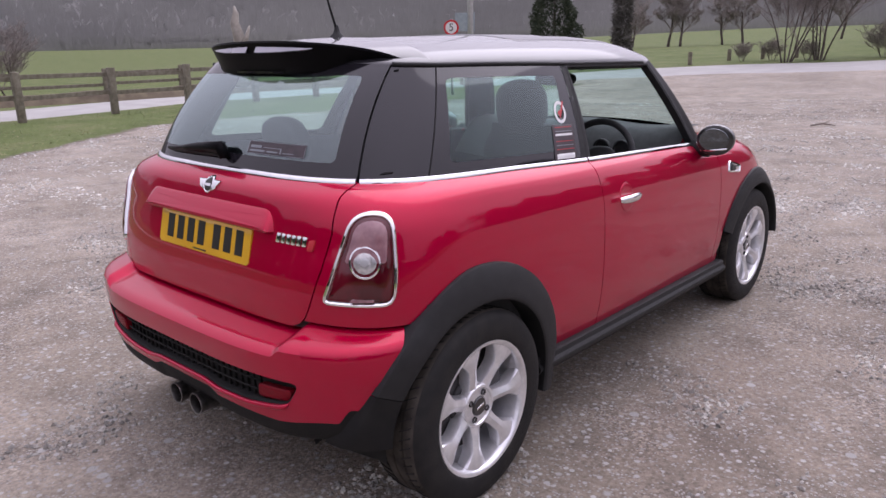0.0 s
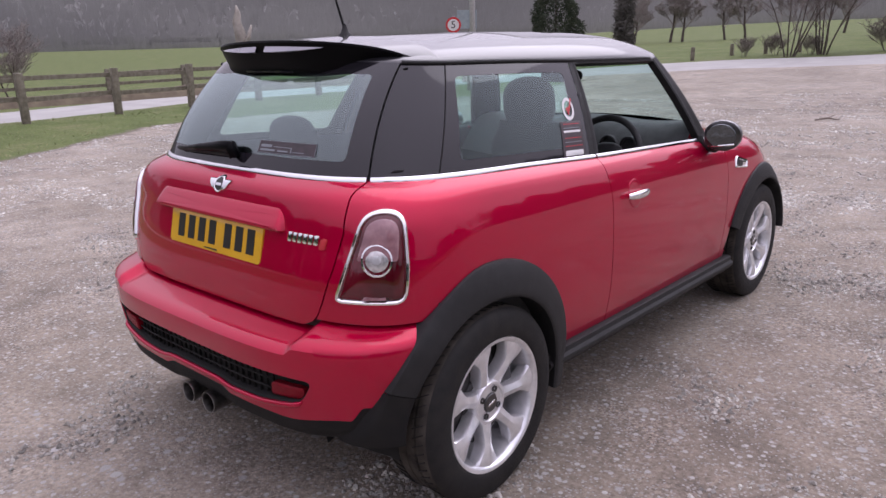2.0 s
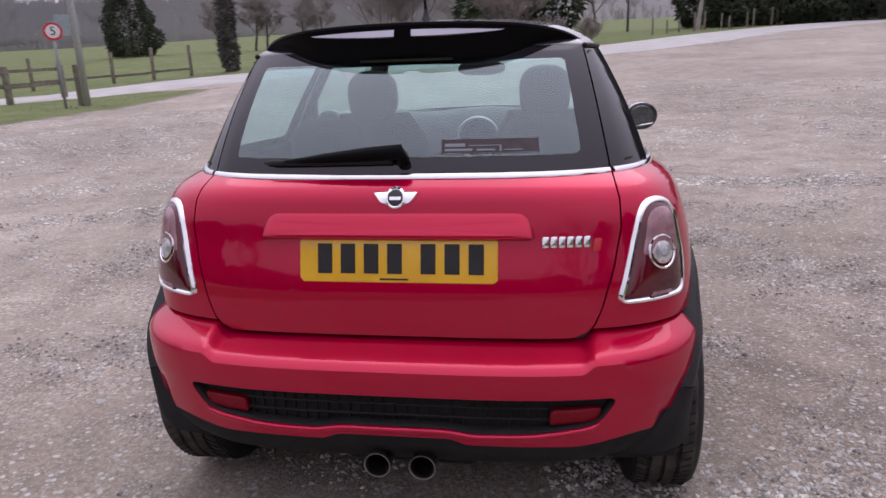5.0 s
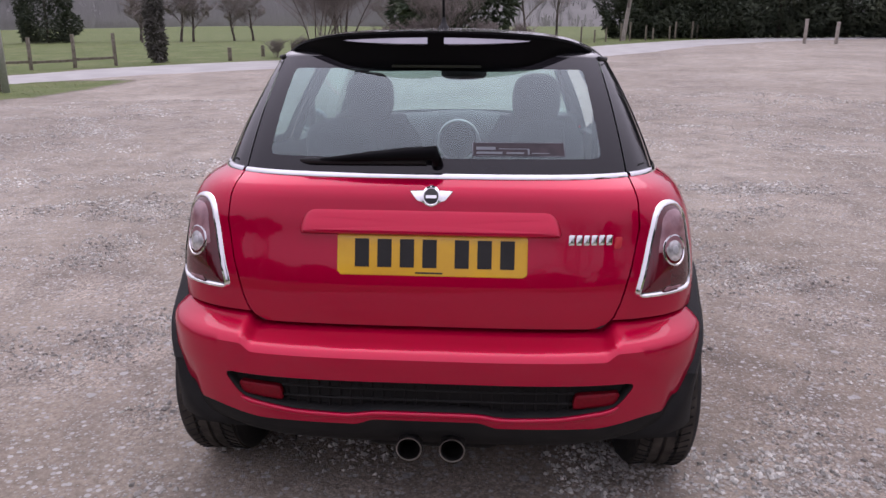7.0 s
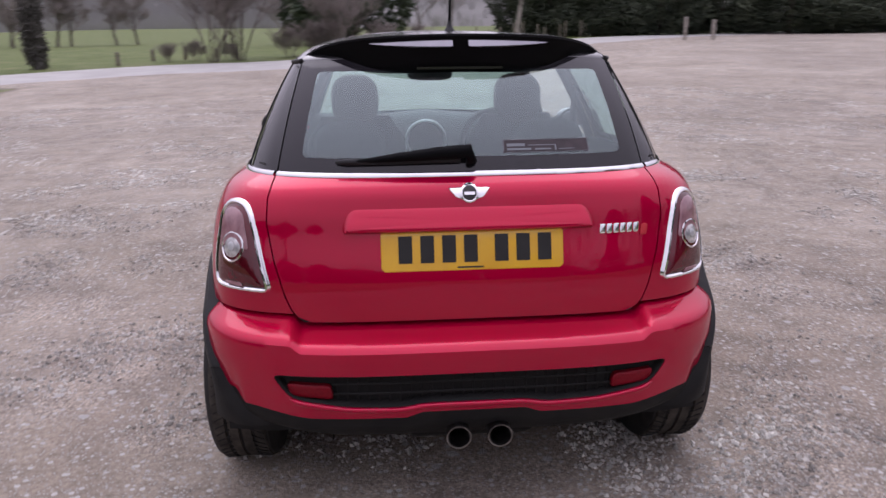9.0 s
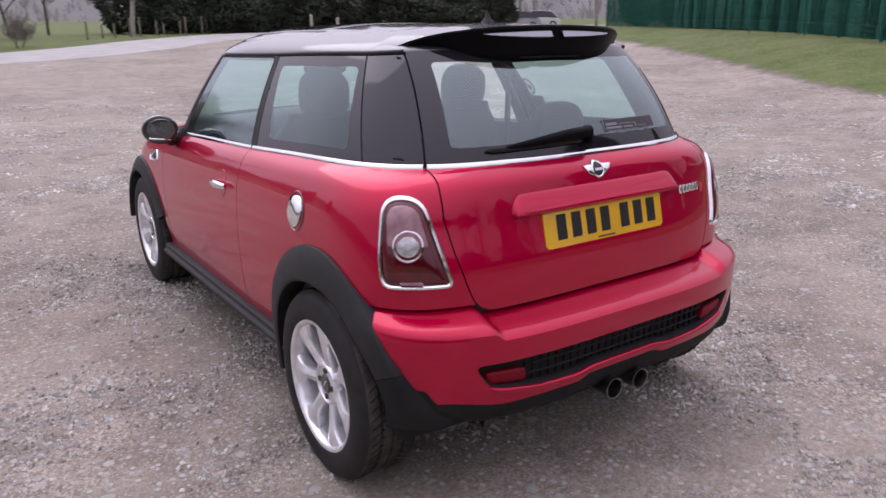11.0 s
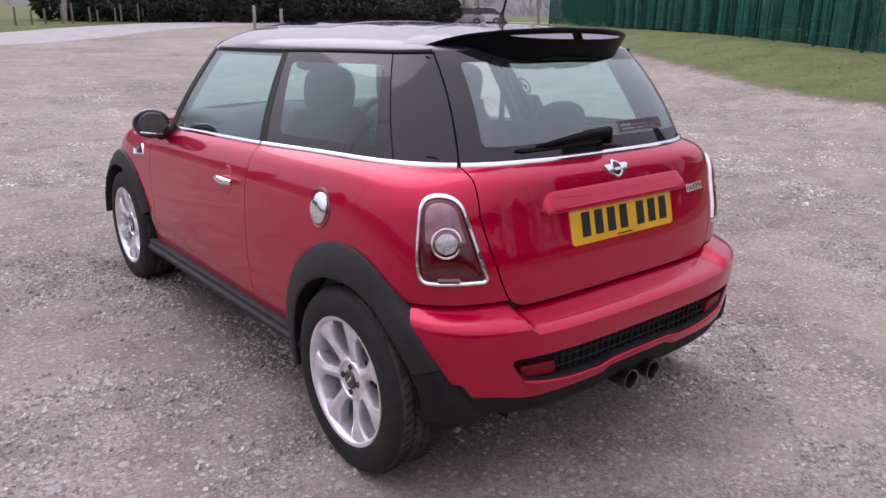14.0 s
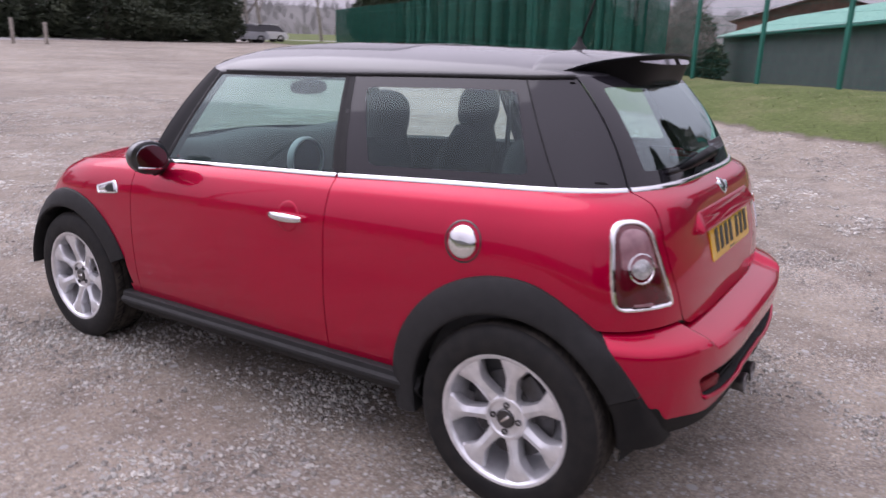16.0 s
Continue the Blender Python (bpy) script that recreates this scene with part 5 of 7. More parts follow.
part("sticker_disc", rings([(disc(24, 1.0, (0.835, 0.50), 0.050, 0.115), 0.003), (disc(24, 1.0, (0.835, 0.50), 0.034, 0.080), 0.003)], qp, fill=False), PAPER, stick)
part("sticker_tick", rings([([Vector(q) for q in ((0.812, 0.50), (0.830, 0.43), (0.878, 0.60), (0.868, 0.61), (0.832, 0.475), (0.822, 0.515))], 0.004), ([Vector(q) for q in ((0.814, 0.50), (0.830, 0.435), (0.876, 0.598), (0.869, 0.605), (0.832, 0.480), (0.822, 0.510))], 0.0045)], qp), STICKER_RED, stick)

# fuel cap on the left flank
lp = from_side(-1)
fc = part("fuel_cap", rings([(disc(40, 0.066, (0.190, 0.848)), 0.001), (disc(40, 0.062, (0.190, 0.848)), 0.003), (disc(40, 0.054, (0.190, 0.848)), -0.010)], lp), BLACK_PAINT, car, "round chrome fuel filler cap")
part("cap_dome", rings([(disc(36, 0.052, (0.190, 0.848)), -0.004), (disc(36, 0.050, (0.190, 0.848)), 0.008), (disc(36, 0.044, (0.190, 0.848)), 0.013), (disc(36, 0.030, (0.190, 0.848)), 0.017), (disc(36, 0.015, (0.190, 0.848)), 0.018)], lp), CHROME, fc)
part("cap_grip", box(-0.007, 0.006, -0.040, 0.040, -0.006, 0.006, 0.004, 2, m=Matrix.Translation((-0.781, 0.190, 0.850)) @ Matrix.Rotation(radians(14), 4, "X")), CHROME, fc)

# door mirrors
for sign in (1, -1):
    mb = bmesh.new()
    bmesh.ops.create_uvsphere(mb, u_segments=32, v_segments=20, radius=1.0)
    bmesh.ops.scale(mb, vec=(0.084, 0.085, 0.070), verts=mb.verts)
    for v in mb.verts:
        if v.co.y < -0.022:
            v.co.y = -0.022 - 0.1 * (abs(v.co.y) - 0.022)
    bmesh.ops.rotate(mb, cent=(0, 0, 0), matrix=Matrix.Rotation(radians(sign * 12), 3, "Z"), verts=mb.verts)
    bmesh.ops.translate(mb, vec=(sign * 0.820, 1.695, 0.960), verts=mb.verts)
    mirror = part("door_mirror", mb, BLACK_PAINT, car, "black oval door mirror")
    mg = revolve([(0.078, 0.0), (0.075, -0.003), (0.0, -0.003)], 36, "y")
    bmesh.ops.scale(mg, vec=(0.82, 1, 0.66), verts=mg.verts)
    bmesh.ops.rotate(mg, cent=(0, 0, 0), matrix=Matrix.Rotation(radians(sign * 12), 3, "Z"), verts=mg.verts)
    bmesh.ops.translate(mg, vec=(sign * 0.821, 1.6675, 0.962), verts=mg.verts)
    part("mirror_glass", mg, MIRROR, mirror)
    part("mirror_foot", tube([(sign * 0.700, 1.75, 0.935), (sign * 0.735, 1.735, 0.905), (sign * 0.775, 1.72, 0.905), (sign * 0.80, 1.71, 0.92)], [0.03, 0.032, 0.03, 0.024], 12), PLASTIC, mirror)
    part("mirror_strip", tube([(sign * (0.765 + 0.115 * k / 8), 1.668 - 0.012 * k / 8 + 0.02 * (k / 8) ** 2, 0.913 + 0.012 * (k / 8) ** 2) for k in range(9)], 0.005, 8), CHROME, mirror)

# ---- cabin
part("cabin_floor", box(-0.70, 0.70, -0.28, 1.9, 0.31, 0.35, 0.01, 1), TRIM, car)
part("luggage_cover", box(-0.58, 0.58, -0.24, 0.22, 0.86, 0.885, 0.01, 2), TRIM, car, "dark luggage cover")


def seat_back(x, y, z0, z1, w, depth, lean):
    rows = []
    for k in range(15):
        t = k / 14
        half = w / 2 * (1 - 0.14 * t - 0.25 * smooth(0.8, 1.0, t))
        row = []
        for a in np.linspace(0, 2 * math.pi, 24, endpoint=False):
            c, s = math.cos(a), math.sin(a)
            px = math.copysign(abs(c) ** 0.55, c) * half
            py = math.copysign(abs(s) ** 0.7, s) * depth / 2 * (1 - 0.45 * smooth(0.75, 1.0, t))
            row.append(Vector((x + px, y - lean * t + py, z0 + (z1 - z0) * t)))
        rows.append(row)
    bm = grid(rows, closed=True)
    bm.verts.ensure_lookup_table()
    cap(bm, [bm.verts[i] for i in range(len(rows) * 24 - 24, len(rows) * 24)])
    return outward(bm)


def pillow(x, y, z, sx, sy, sz, lean=0.0):
    bm = bmesh.new()
    bmesh.ops.create_uvsphere(bm, u_segments=24, v_segments=16, radius=1.0)
    for v in bm.verts:
        v.co = Vector(tuple(math.copysign(abs(c) ** 0.72, c) for c in v.co))
    bmesh.ops.scale(bm, vec=(sx, sy, sz), verts=bm.verts)
    bmesh.ops.rotate(bm, cent=(0, 0, 0), matrix=Matrix.Rotation(lean, 3, "X"), verts=bm.verts)
    bmesh.ops.translate(bm, vec=(x, y, z), verts=bm.verts)
    return bm


for x in (0.355, -0.355):
    seat = part("front_seat", seat_back(x, 1.02, 0.48, 1.085, 0.49, 0.13, 0.17), CLOTH, car, "dark cloth front seat")
    part("headrest", pillow(x, 0.835, 1.155, 0.102, 0.082, 0.104, 0.15), CLOTH, seat)
    part("seat_cushion", box(x - 0.25, x + 0.25, 0.98, 1.50, 0.42, 0.56, 0.05, 3), CLOTH, seat)
    for dx in (-0.05, 0.05):
        part("headrest_post", tube([(x + dx, 0.845, 1.04), (x + dx, 0.838, 1.12)], 0.006, 8), STEEL, seat)
    rs = part("rear_seat", seat_back(x, 0.33, 0.45, 0.93, 0.56, 0.12, 0.12), CLOTH, car, "dark cloth rear seat")
    part("headrest", pillow(x, 0.20, 1.035, 0.125, 0.055, 0.10, 0.2), CLOTH, rs)
    part("seat_cushion", box(x - 0.28, x + 0.28, 0.34, 0.78, 0.40, 0.52, 0.05, 3), CLOTH, rs)
dash_rows = []
for k in range(12):
    a = k / 11
    y, z = 1.60 + 0.42 * a, 0.80 + 0.188 * math.sin(min(1, a * 1.5) * math.pi / 2)
    dash_rows.append([Vector(((0.655 - 0.02 * a) * t, y - 0.06 * t * t * a, z + 0.010 * math.cos(t * 6))) for t in np.linspace(-1, 1, 31)])
dash_rows.insert(0, [Vector((0.64 * t, 1.66, 0.52)) for t in np.linspace(-1, 1, 31)])
dash = part("dashboard", outward(grid(dash_rows)), TRIM, car, "dark grey dashboard")
sp_ = revolve([(0.112, 0.02), (0.115, 0.0), (0.108, -0.018), (0.101, -0.016), (0.098, -0.004)], 40, "y")
bmesh.ops.translate(sp_, vec=(-0.005, 1.605, 0.872), verts=sp_.verts)
part("centre_dial", sp_, GALV, dash, "round silver-ringed centre dial")
sp_ = revolve([(0.099, -0.004), (0.0, -0.006)], 32, "y")
bmesh.ops.translate(sp_, vec=(-0.005, 1.605, 0.872), verts=sp_.verts)
part("dial_face", sp_, INK, dash)
for sx in (0.09, -0.09):
    sp_ = revolve([(0.045, 0.01), (0.045, -0.012), (0.036, -0.014), (0.034, -0.004), (0.0, -0.004)], 24, "y")
    bmesh.ops.translate(sp_, vec=(0.36 + sx * 0.6, 1.585, 0.90), verts=sp_.verts)
    part("gauge", sp_, TRIM, dash)
ringp = [(0.36 + 0.182 * math.cos(a), 1.44 + 0.055 * math.sin(a), 0.865 + 0.173 * math.sin(a)) for a in np.linspace(0, 2 * math.pi, 41)]
steer = part("steering_wheel", tube(ringp, 0.0155, 10, ends=False), TRIM, car, "black steering wheel")
part("steering_hub", pillow(0.36, 1.475, 0.86, 0.075, 0.03, 0.065, -0.3), TRIM, steer)
for dx, dz in ((0.165, 0.02), (-0.165, 0.02), (0.0, -0.165)):
    part("steering_spoke", tube([(0.36, 1.47, 0.86), (0.36 + dx, 1.445, 0.862 + dz)], [0.022, 0.014], 8), TRIM, steer)
mm = pillow(0.02, 1.60, 1.225, 0.12, 0.022, 0.034)
part("inside_mirror", mm, TRIM, car, "oval inside mirror")
part("mirror_stalk", tube([(0.01, 1.61, 1.24), (0, 1.70, 1.355)], 0.012, 8), TRIM, car)
for x in (0.36, -0.36):
    part("sun_visor", box(x - 0.13, x + 0.12, 1.40, 1.54, 1.300, 1.318, 0.008, 2), LINING, car)
for sign in (1, -1):
    rows = []
    for f in np.linspace(0.15, 0.998, 11):
        rows.append([Vector((sign * (p.x - 0.045 + 0.03 * smooth(0.9, 1.0, f)), p.y, p.z - 0.006)) for p in body_line(float(f), 220) if 0.0 < p.y < 1.95])
    rows.append([Vector((sign * (p.x - 0.003), p.y, p.z + 0.0085)) for p in body_line(1.0, 220) if 0.0 < p.y < 1.95])
    n = min(len(r) for r in rows)
    part("door_card", grid([r[:n] for r in rows]), TRIM, car)
    part("belt_webbing", tube([(sign * 0.60, 0.80, 1.20), (sign * 0.61, 0.82, 0.9), (sign * 0.62, 0.85, 0.5)], [0.012, 0.016, 0.016], 6), TRIM, car)

# ---------------------------------------------------------------- ground
rad = [0.0] + list(np.concatenate([np.linspace(0.35, 6, 22), np.geomspace(6.4, 60, 72), np.geomspace(64, 900, 34)]))
SEC = 288
gv, gf, gm = [], [], []
for i, r in enumerate(rad):
    for k in range(SEC):
        a = 2 * math.pi * (k + 0.5 * (i % 2)) / SEC
        x, y = r * math.cos(a), 1.0 + r * math.sin(a)
        z = land(x, y)
        if r < 70:
            z += 0.018 * (noise.noise(Vector((x * 0.35, y * 0.35, 0))) ) * smooth(2.5, 7, r) + 0.006 * noise.noise(Vector((x * 1.7, y * 1.7, 3)))
        gv.append((x, y, z))
        gm.append(turf(x, y))
for i in range(len(rad) - 1):
    for k in range(SEC):
        a, b = i * SEC + k, i * SEC + (k + 1) % SEC
        gf.append((a, b, b + SEC, a + SEC))
gme = bpy.data.meshes.new("ground")
gme.from_pydata(gv, [], gf)
att = gme.attributes.new("turf", "FLOAT", "POINT")
att.data.foreach_set("value", gm)
gme.polygons.foreach_set("use_smooth", [True] * len(gme.polygons))
gme.materials.append(GROUND)
tagged(new("ground", gme), "stony grey gravel car park running into grass", "ground", kind="structure")

# road
rows = []
line = [Vector((*p, 0)) for p in ROAD_LINE]
dense = []
for a, b, c, d in zip([line[0]] + line[:-2], line[:-1], line[1:], line[2:] + [line[-1]]):
    for k in range(12):
        t = k / 12
        dense.append(0.5 * ((2 * b) + (c - a) * t + (2 * a - 5 * b + 4 * c - d) * t * t + (3 * b - a - 3 * c + d) * t ** 3))
for i, p in enumerate(dense):
    q = (dense[min(i + 1, len(dense) - 1)] - dense[max(i - 1, 0)]).normalized()
    n = Vector((-q.y, q.x, 0))
    half = 1.75 + 1.5 * smooth(18, 30, p.y)
    row = []
    for t in np.linspace(-1, 1, 7):
        s = p + n * half * t
        row.append(Vector((s.x, s.y, land(s.x, s.y) + 0.045 - 0.10 * max(0, abs(t) - 0.9) / 0.1)))
    rows.append(row)
part("road", grid(rows), ASPHALT)
tagged(bpy.data.objects["road"], "pale worn asphalt lane", "road", kind="structure")

# loose stones on the gravel, thick where the wheels have pushed them
rng = np.random.default_rng(7)
IV = np.array([(1, 0, 0), (0, 1, 0), (-1, 0, 0), (0, -1, 0), (0.3, 0.3, 1), (-0.25, 0.2, 0.9), (0, 0, -0.8)], float)
IF = np.array([(0, 1, 4), (1, 5, 4), (1, 2, 5), (2, 3, 5), (3, 4, 5), (3, 0, 4), (1, 0, 6), (2, 1, 6), (3, 2, 6), (0, 3, 6)])


def scatter(name, count, size_lo, size_hi, r_lo, r_hi, mat, label, power=3.0, gather=0.22, flat=1.0):
    """Small angular stones, gathered in drifts and wheel-swept bands."""
    vs, fs = [], []
    made = 0
    while made < count:
        r = r_lo + (r_hi - r_lo) * rng.random() ** 0.8
        a = rng.random() * 2 * math.pi
        x, y = r * math.cos(a), 0.4 + r * math.sin(a)
        dens = noise.noise(Vector((x * 0.8 + 0.5 * y, y * 1.3 - 0.3 * x, 5))) + 0.6 * noise.noise(Vector((x * 2.6, y * 2.6, 9)))
        if dens < rng.random() * 0.7 - gather or turf(x, y) > 0.4:
            continue
        s = size_lo + (size_hi - size_lo) * rng.random() ** power
        shape = IV * (0.7 + 0.5 * rng.random((7, 1))) * s * np.array([1, 0.6 + 0.4 * rng.random(), (0.45 + 0.35 * rng.random()) * flat])
        c, q = math.cos(a * 57), math.sin(a * 57)
        shape = shape @ np.array([[c, -q, 0], [q, c, 0], [0, 0, 1]])
        fs.append(IF + 7 * made)
        vs.append(shape + np.array([x, y, land(x, y) + s * 0.15 + 0.006 * noise.noise(Vector((x * 1.7, y * 1.7, 3)))]))
        made += 1
    me = bpy.data.meshes.new(name)
    me.from_pydata(np.concatenate(vs).tolist(), [], np.concatenate(fs).tolist())
    me.materials.append(mat)
    return tagged(new(name, me), label, "stones", kind="stuff")


scatter("gravel_stones", 68000, 0.0026, 0.016, 0.2, 5.5, STONE, "loose pale gravel stones on the ground", 3.0, -0.04)
scatter("far_gravel_stones", 72000, 0.006, 0.030, 4.2, 16.0, PALE_STONE, "loose stones farther out on the gravel, lightened against their shaded sides", gather=0.18, flat=0.6)


# ---------------------------------------------------------------- plants
def bare_branches(seed, height, spread, levels=4, stems=1, trunk_r=0.11, gnarl=0.25, finest=0.004):
    """Trunk and limbs of a leafless tree: returns the trunk's mesh and the crown's."""
    rnd = random.Random(seed)
    trunk, crown = bmesh.new(), bmesh.new()

    def limb(p, d, length, r, level):
        pts, rad_ = [p], [r]
        q, n = d.copy(), 4
        for k in range(n):
            q = (q + Vector((rnd.uniform(-1, 1), rnd.uniform(-1, 1), rnd.uniform(-0.35, 0.6))) * gnarl * 0.5).normalized()
            p = p + q * length / n
            pts.append(p)
            rad_.append(max(finest, r * (1 - 0.55 * (k + 1) / n)))
        tube(pts, rad_, 7 if level == 0 else 5 if level == 1 else 3, bm=trunk if level == 0 else crown, ends=False)
        if level >= levels:
            return
        count = (5, 5, 5, 4)[min(level, 3)]
        for k in range(count):
            t = 0.35 + 0.65 * (k + rnd.random()) / count if level == 0 else 0.25 + 0.75 * (k + rnd.random()) / count
            i = min(int(t * n), n - 1)
            s = pts[i].lerp(pts[i + 1], t * n - i)
            a = rnd.uniform(0, 2 * math.pi)
            side = Vector((math.cos(a), math.sin(a), rnd.uniform(0.1, 0.7)))
            limb(s, (q * (0.75 - 0.1 * level) + side * spread).normalized(), length * rnd.uniform(0.48, 0.68), rad_[i] * 0.55, level + 1)

    for k in range(stems):
        a = rnd.uniform(0, 2 * math.pi)
        lean = 0.0 if stems == 1 else 0.32
        limb(Vector((0.12 * math.cos(a) * (stems > 1), 0.12 * math.sin(a) * (stems > 1), -0.15)), Vector((lean * math.cos(a), lean * math.sin(a), 1)).normalized(), height * (0.55 if stems == 1 else 0.5), trunk_r, 0)
    return trunk, crown


def bare_tree(seed, height, spread, label, levels=4, stems=1, trunk_r=0.11, mat=BARK, name="bare_tree", finest=0.004):
    t = thing(name, label, "tree")
    a, b = bare_branches(seed, height, spread, levels, stems, trunk_r, finest=finest)
    part("trunk", a, mat, t)
    part("crown", b, HAZED_TWIGS, t)
    return t


def leaf_cloud(count, place, size, seed, droop=0.0):
    """Many small leaf cards, each a bent pair of triangles, where place() puts them."""
    r = np.random.default_rng(seed)
    vs, fs = [], []
    for k in range(count):
        p, out = place(r)
        s = size * (0.6 + 0.8 * r.random())
        d = np.array(out) + r.normal(0, 0.55, 3)
        d[2] -= droop
        d /= np.linalg.norm(d) + 1e-6
        side = np.cross(d, r.normal(0, 1, 3))
        side /= np.linalg.norm(side) + 1e-6
        nrm = np.cross(d, side)
        p = np.array(p)
        b = len(vs)
        vs += [p - side * s * 0.28, p + d * s * 0.55 + nrm * s * 0.12, p + side * s * 0.28, p + d * s * 1.1 - side * 0.05 * s]
        fs += [(b, b + 1, b + 2), (b, b + 3, b + 1), (b + 1, b + 3, b + 2)]
    me = bpy.data.meshes.new("crown")
    me.from_pydata([tuple(v) for v in vs], [], fs)
    return me


def conifer(seed, height, radius, label, count=11000):
    t = thing("conifer", label, "tree")
    rnd = random.Random(seed)
    lobes = [(rnd.uniform(0, 6.28), rnd.uniform(0.1, 0.9), rnd.uniform(0.75, 1.25)) for _ in range(14)]

    def place(r):
        h = r.random() ** 1.25
        a = r.random() * 2 * math.pi
        bump = 1 + 0.16 * math.sin(a * 3 + h * 9 + seed) + 0.14 * math.sin(a * 5 - h * 17 + seed * 2)
        lobe = sum(0.22 * k * math.exp(-((math.atan2(math.sin(a - b), math.cos(a - b)) / 0.7) ** 2) - ((h - c) / 0.1) ** 2) for b, c, k in lobes)
        rr = radius * (1 - h) ** 0.62 * (bump + lobe) * (0.62 + 0.38 * r.random() ** 0.4) * (0.75 + 0.25 * smooth(0, 0.12, h))
        return (rr * math.cos(a), rr * math.sin(a), 0.35 + h * height), (math.cos(a), math.sin(a), 0.15)
    part("crown", leaf_cloud(count, place, 0.33 * height / 11, seed, 0.35), CONIFER, t)
    part("trunk", tube([(0, 0, -0.3), (0.02, 0, height * 0.5), (0, 0, height * 0.9)], [0.22, 0.14, 0.03], 8), BARK, t)
    return t


def bush(seed, height, radius, label, mat=EVERGREEN, count=2600, name="bush"):
    t = thing(name, label, "bush")
    rnd = random.Random(seed)
    blobs = [(rnd.uniform(-0.6, 0.6) * radius, rnd.uniform(-0.6, 0.6) * radius, rnd.uniform(0.25, 0.8) * height, rnd.uniform(0.35, 0.6)) for _ in range(9)]

    def place(r):
        x, y, z, k = blobs[r.integers(len(blobs))]
        d = r.normal(0, 1, 3)
        d /= np.linalg.norm(d)
        q = d * (0.6 + 0.4 * r.random() ** 0.5)
        return (x + q[0] * radius * k, y + q[1] * radius * k, max(0.02, z + q[2] * height * k * 0.55)), tuple(d)
    part("leaves", leaf_cloud(count, place, 0.065 * height, seed, 0.1), mat, t)
    for k in range(5):
        a = rnd.uniform(0, 6.28)
        part("stem", tube([(0.1 * math.cos(a), 0.1 * math.sin(a), -0.1), (0.3 * radius * math.cos(a), 0.3 * radius * math.sin(a), height * 0.6)], [0.05, 0.02], 6), BARK, t)
    return t


def stand(ob, x, y, turn=0.0, scale=1.0, sink=0.05):
    ob.matrix_basis = Matrix.Translation((x, y, land(x, y) - sink)) @ Matrix.Rotation(radians(turn), 4, "Z") @ Matrix.Scale(scale, 4)
    return ob


def stand_copy(ob, x, y, turn=0.0, scale=1.0, sink=0.05):
    c = copy_thing(ob, Matrix.Identity(4))
    return stand(c, x, y, turn, scale, sink)


# shrubs and young trees on the far side of the lane
tree_a = stand(bare_tree(3, 5.6, 0.75, "many-stemmed leafless young tree beside the lane", 4, 6, 0.036, finest=0.006), -7.35, 29.9)
stand_copy(tree_a, -6.4, 30.9, 70, 1.08)
stand_copy(tree_a, -1.9, 32.6, 160, 0.8)
tree_b = stand(bare_tree(11, 6.5, 0.85, "leafless tree standing in the meadow", 4, 1, 0.12, finest=0.016), 3, 58, 90)
stand_copy(tree_b, 5.2, 56, 180, 0.9)
tree_d = stand(bare_tree(17, 5.4, 1.0, "round leafless tree with a dense twiggy crown in the meadow", 5, 1, 0.13, finest=0.012), -25.0, 57.5)
for x, y, a, s in ((-24.0, 57.6, 40, 0.95), (-27.5, 56.0, 80, 0.75), (-21.1, 59.2, 130, 0.85), (-19.7, 59.8, 200, 0.9), (-30.5, 62, 20, 0.9), (-15, 70, 300, 0.95), (-9, 66, 250, 1.0)):
    stand_copy(tree_d, x, y, a, s)
tree_c = stand(bare_tree(23, 11, 0.7, "tall leafless tree with a pale trunk", 4, 1, 0.16, PALE_BARK, finest=0.013), 8.6, 46.5)
for x, y, a, s in ((40, 47, 60, 1.1), (46, 52, 120, 1.2), (38, 56, 200, 1.15), (50, 60, 300, 1.3), (34, 50, 20, 0.95), (57, 55, 150, 1.2), (63, 48, 70, 1.3), (30, 58, 230, 1.2)):
    stand_copy(tree_c, x, y, a, s)
stand(bare_tree(31, 3.9, 0.9, "leafless shrub behind the rail fence", 4, 4, 0.04, name="bare_shrub", finest=0.006), -23.4, 6.9, 0, 0.8)
stand(bare_tree(37, 2.6, 0.95, "low leafless thorn shrub behind the rail fence", 4, 5, 0.03, name="bare_shrub", finest=0.006), -23.6, 5.4)
ivy = stand(bush(5, 3.4, 0.29, "grey ivy-covered stump at the meadow's edge", IVY, 4200, "ivy_stump"), -13.9, 28.6)
low = stand(bare_tree(8, 2.3, 1.15, "low brown bramble thicket at the meadow's edge", 3, 8, 0.018, HAZED_TWIGS, "bramble", 0.008), -2.6, 33.6)
stand_copy(low, -0.2, 34.6, 80, 0.9)
stand_copy(low, 1.6, 36.0, 150, 0.8)
for x, y, s in ((-4.4, 32.6, 0.85), (-3.4, 33.2, 0.95), (-26.0, 4.2, 0.9), (-9.6, 31.4, 0.5), (-8.4, 31.6, 0.55), (-6.9, 31.2, 0.5)):
    stand_copy(low, x, y, 90 * x, s)
ever = stand(bush(13, 6.8, 3.4, "broad dark evergreen bush beyond the lane", EVERGREEN, 9000), -1.9, 47.8)
stand_copy(ever, -4.2, 49.5, 100, 0.85)
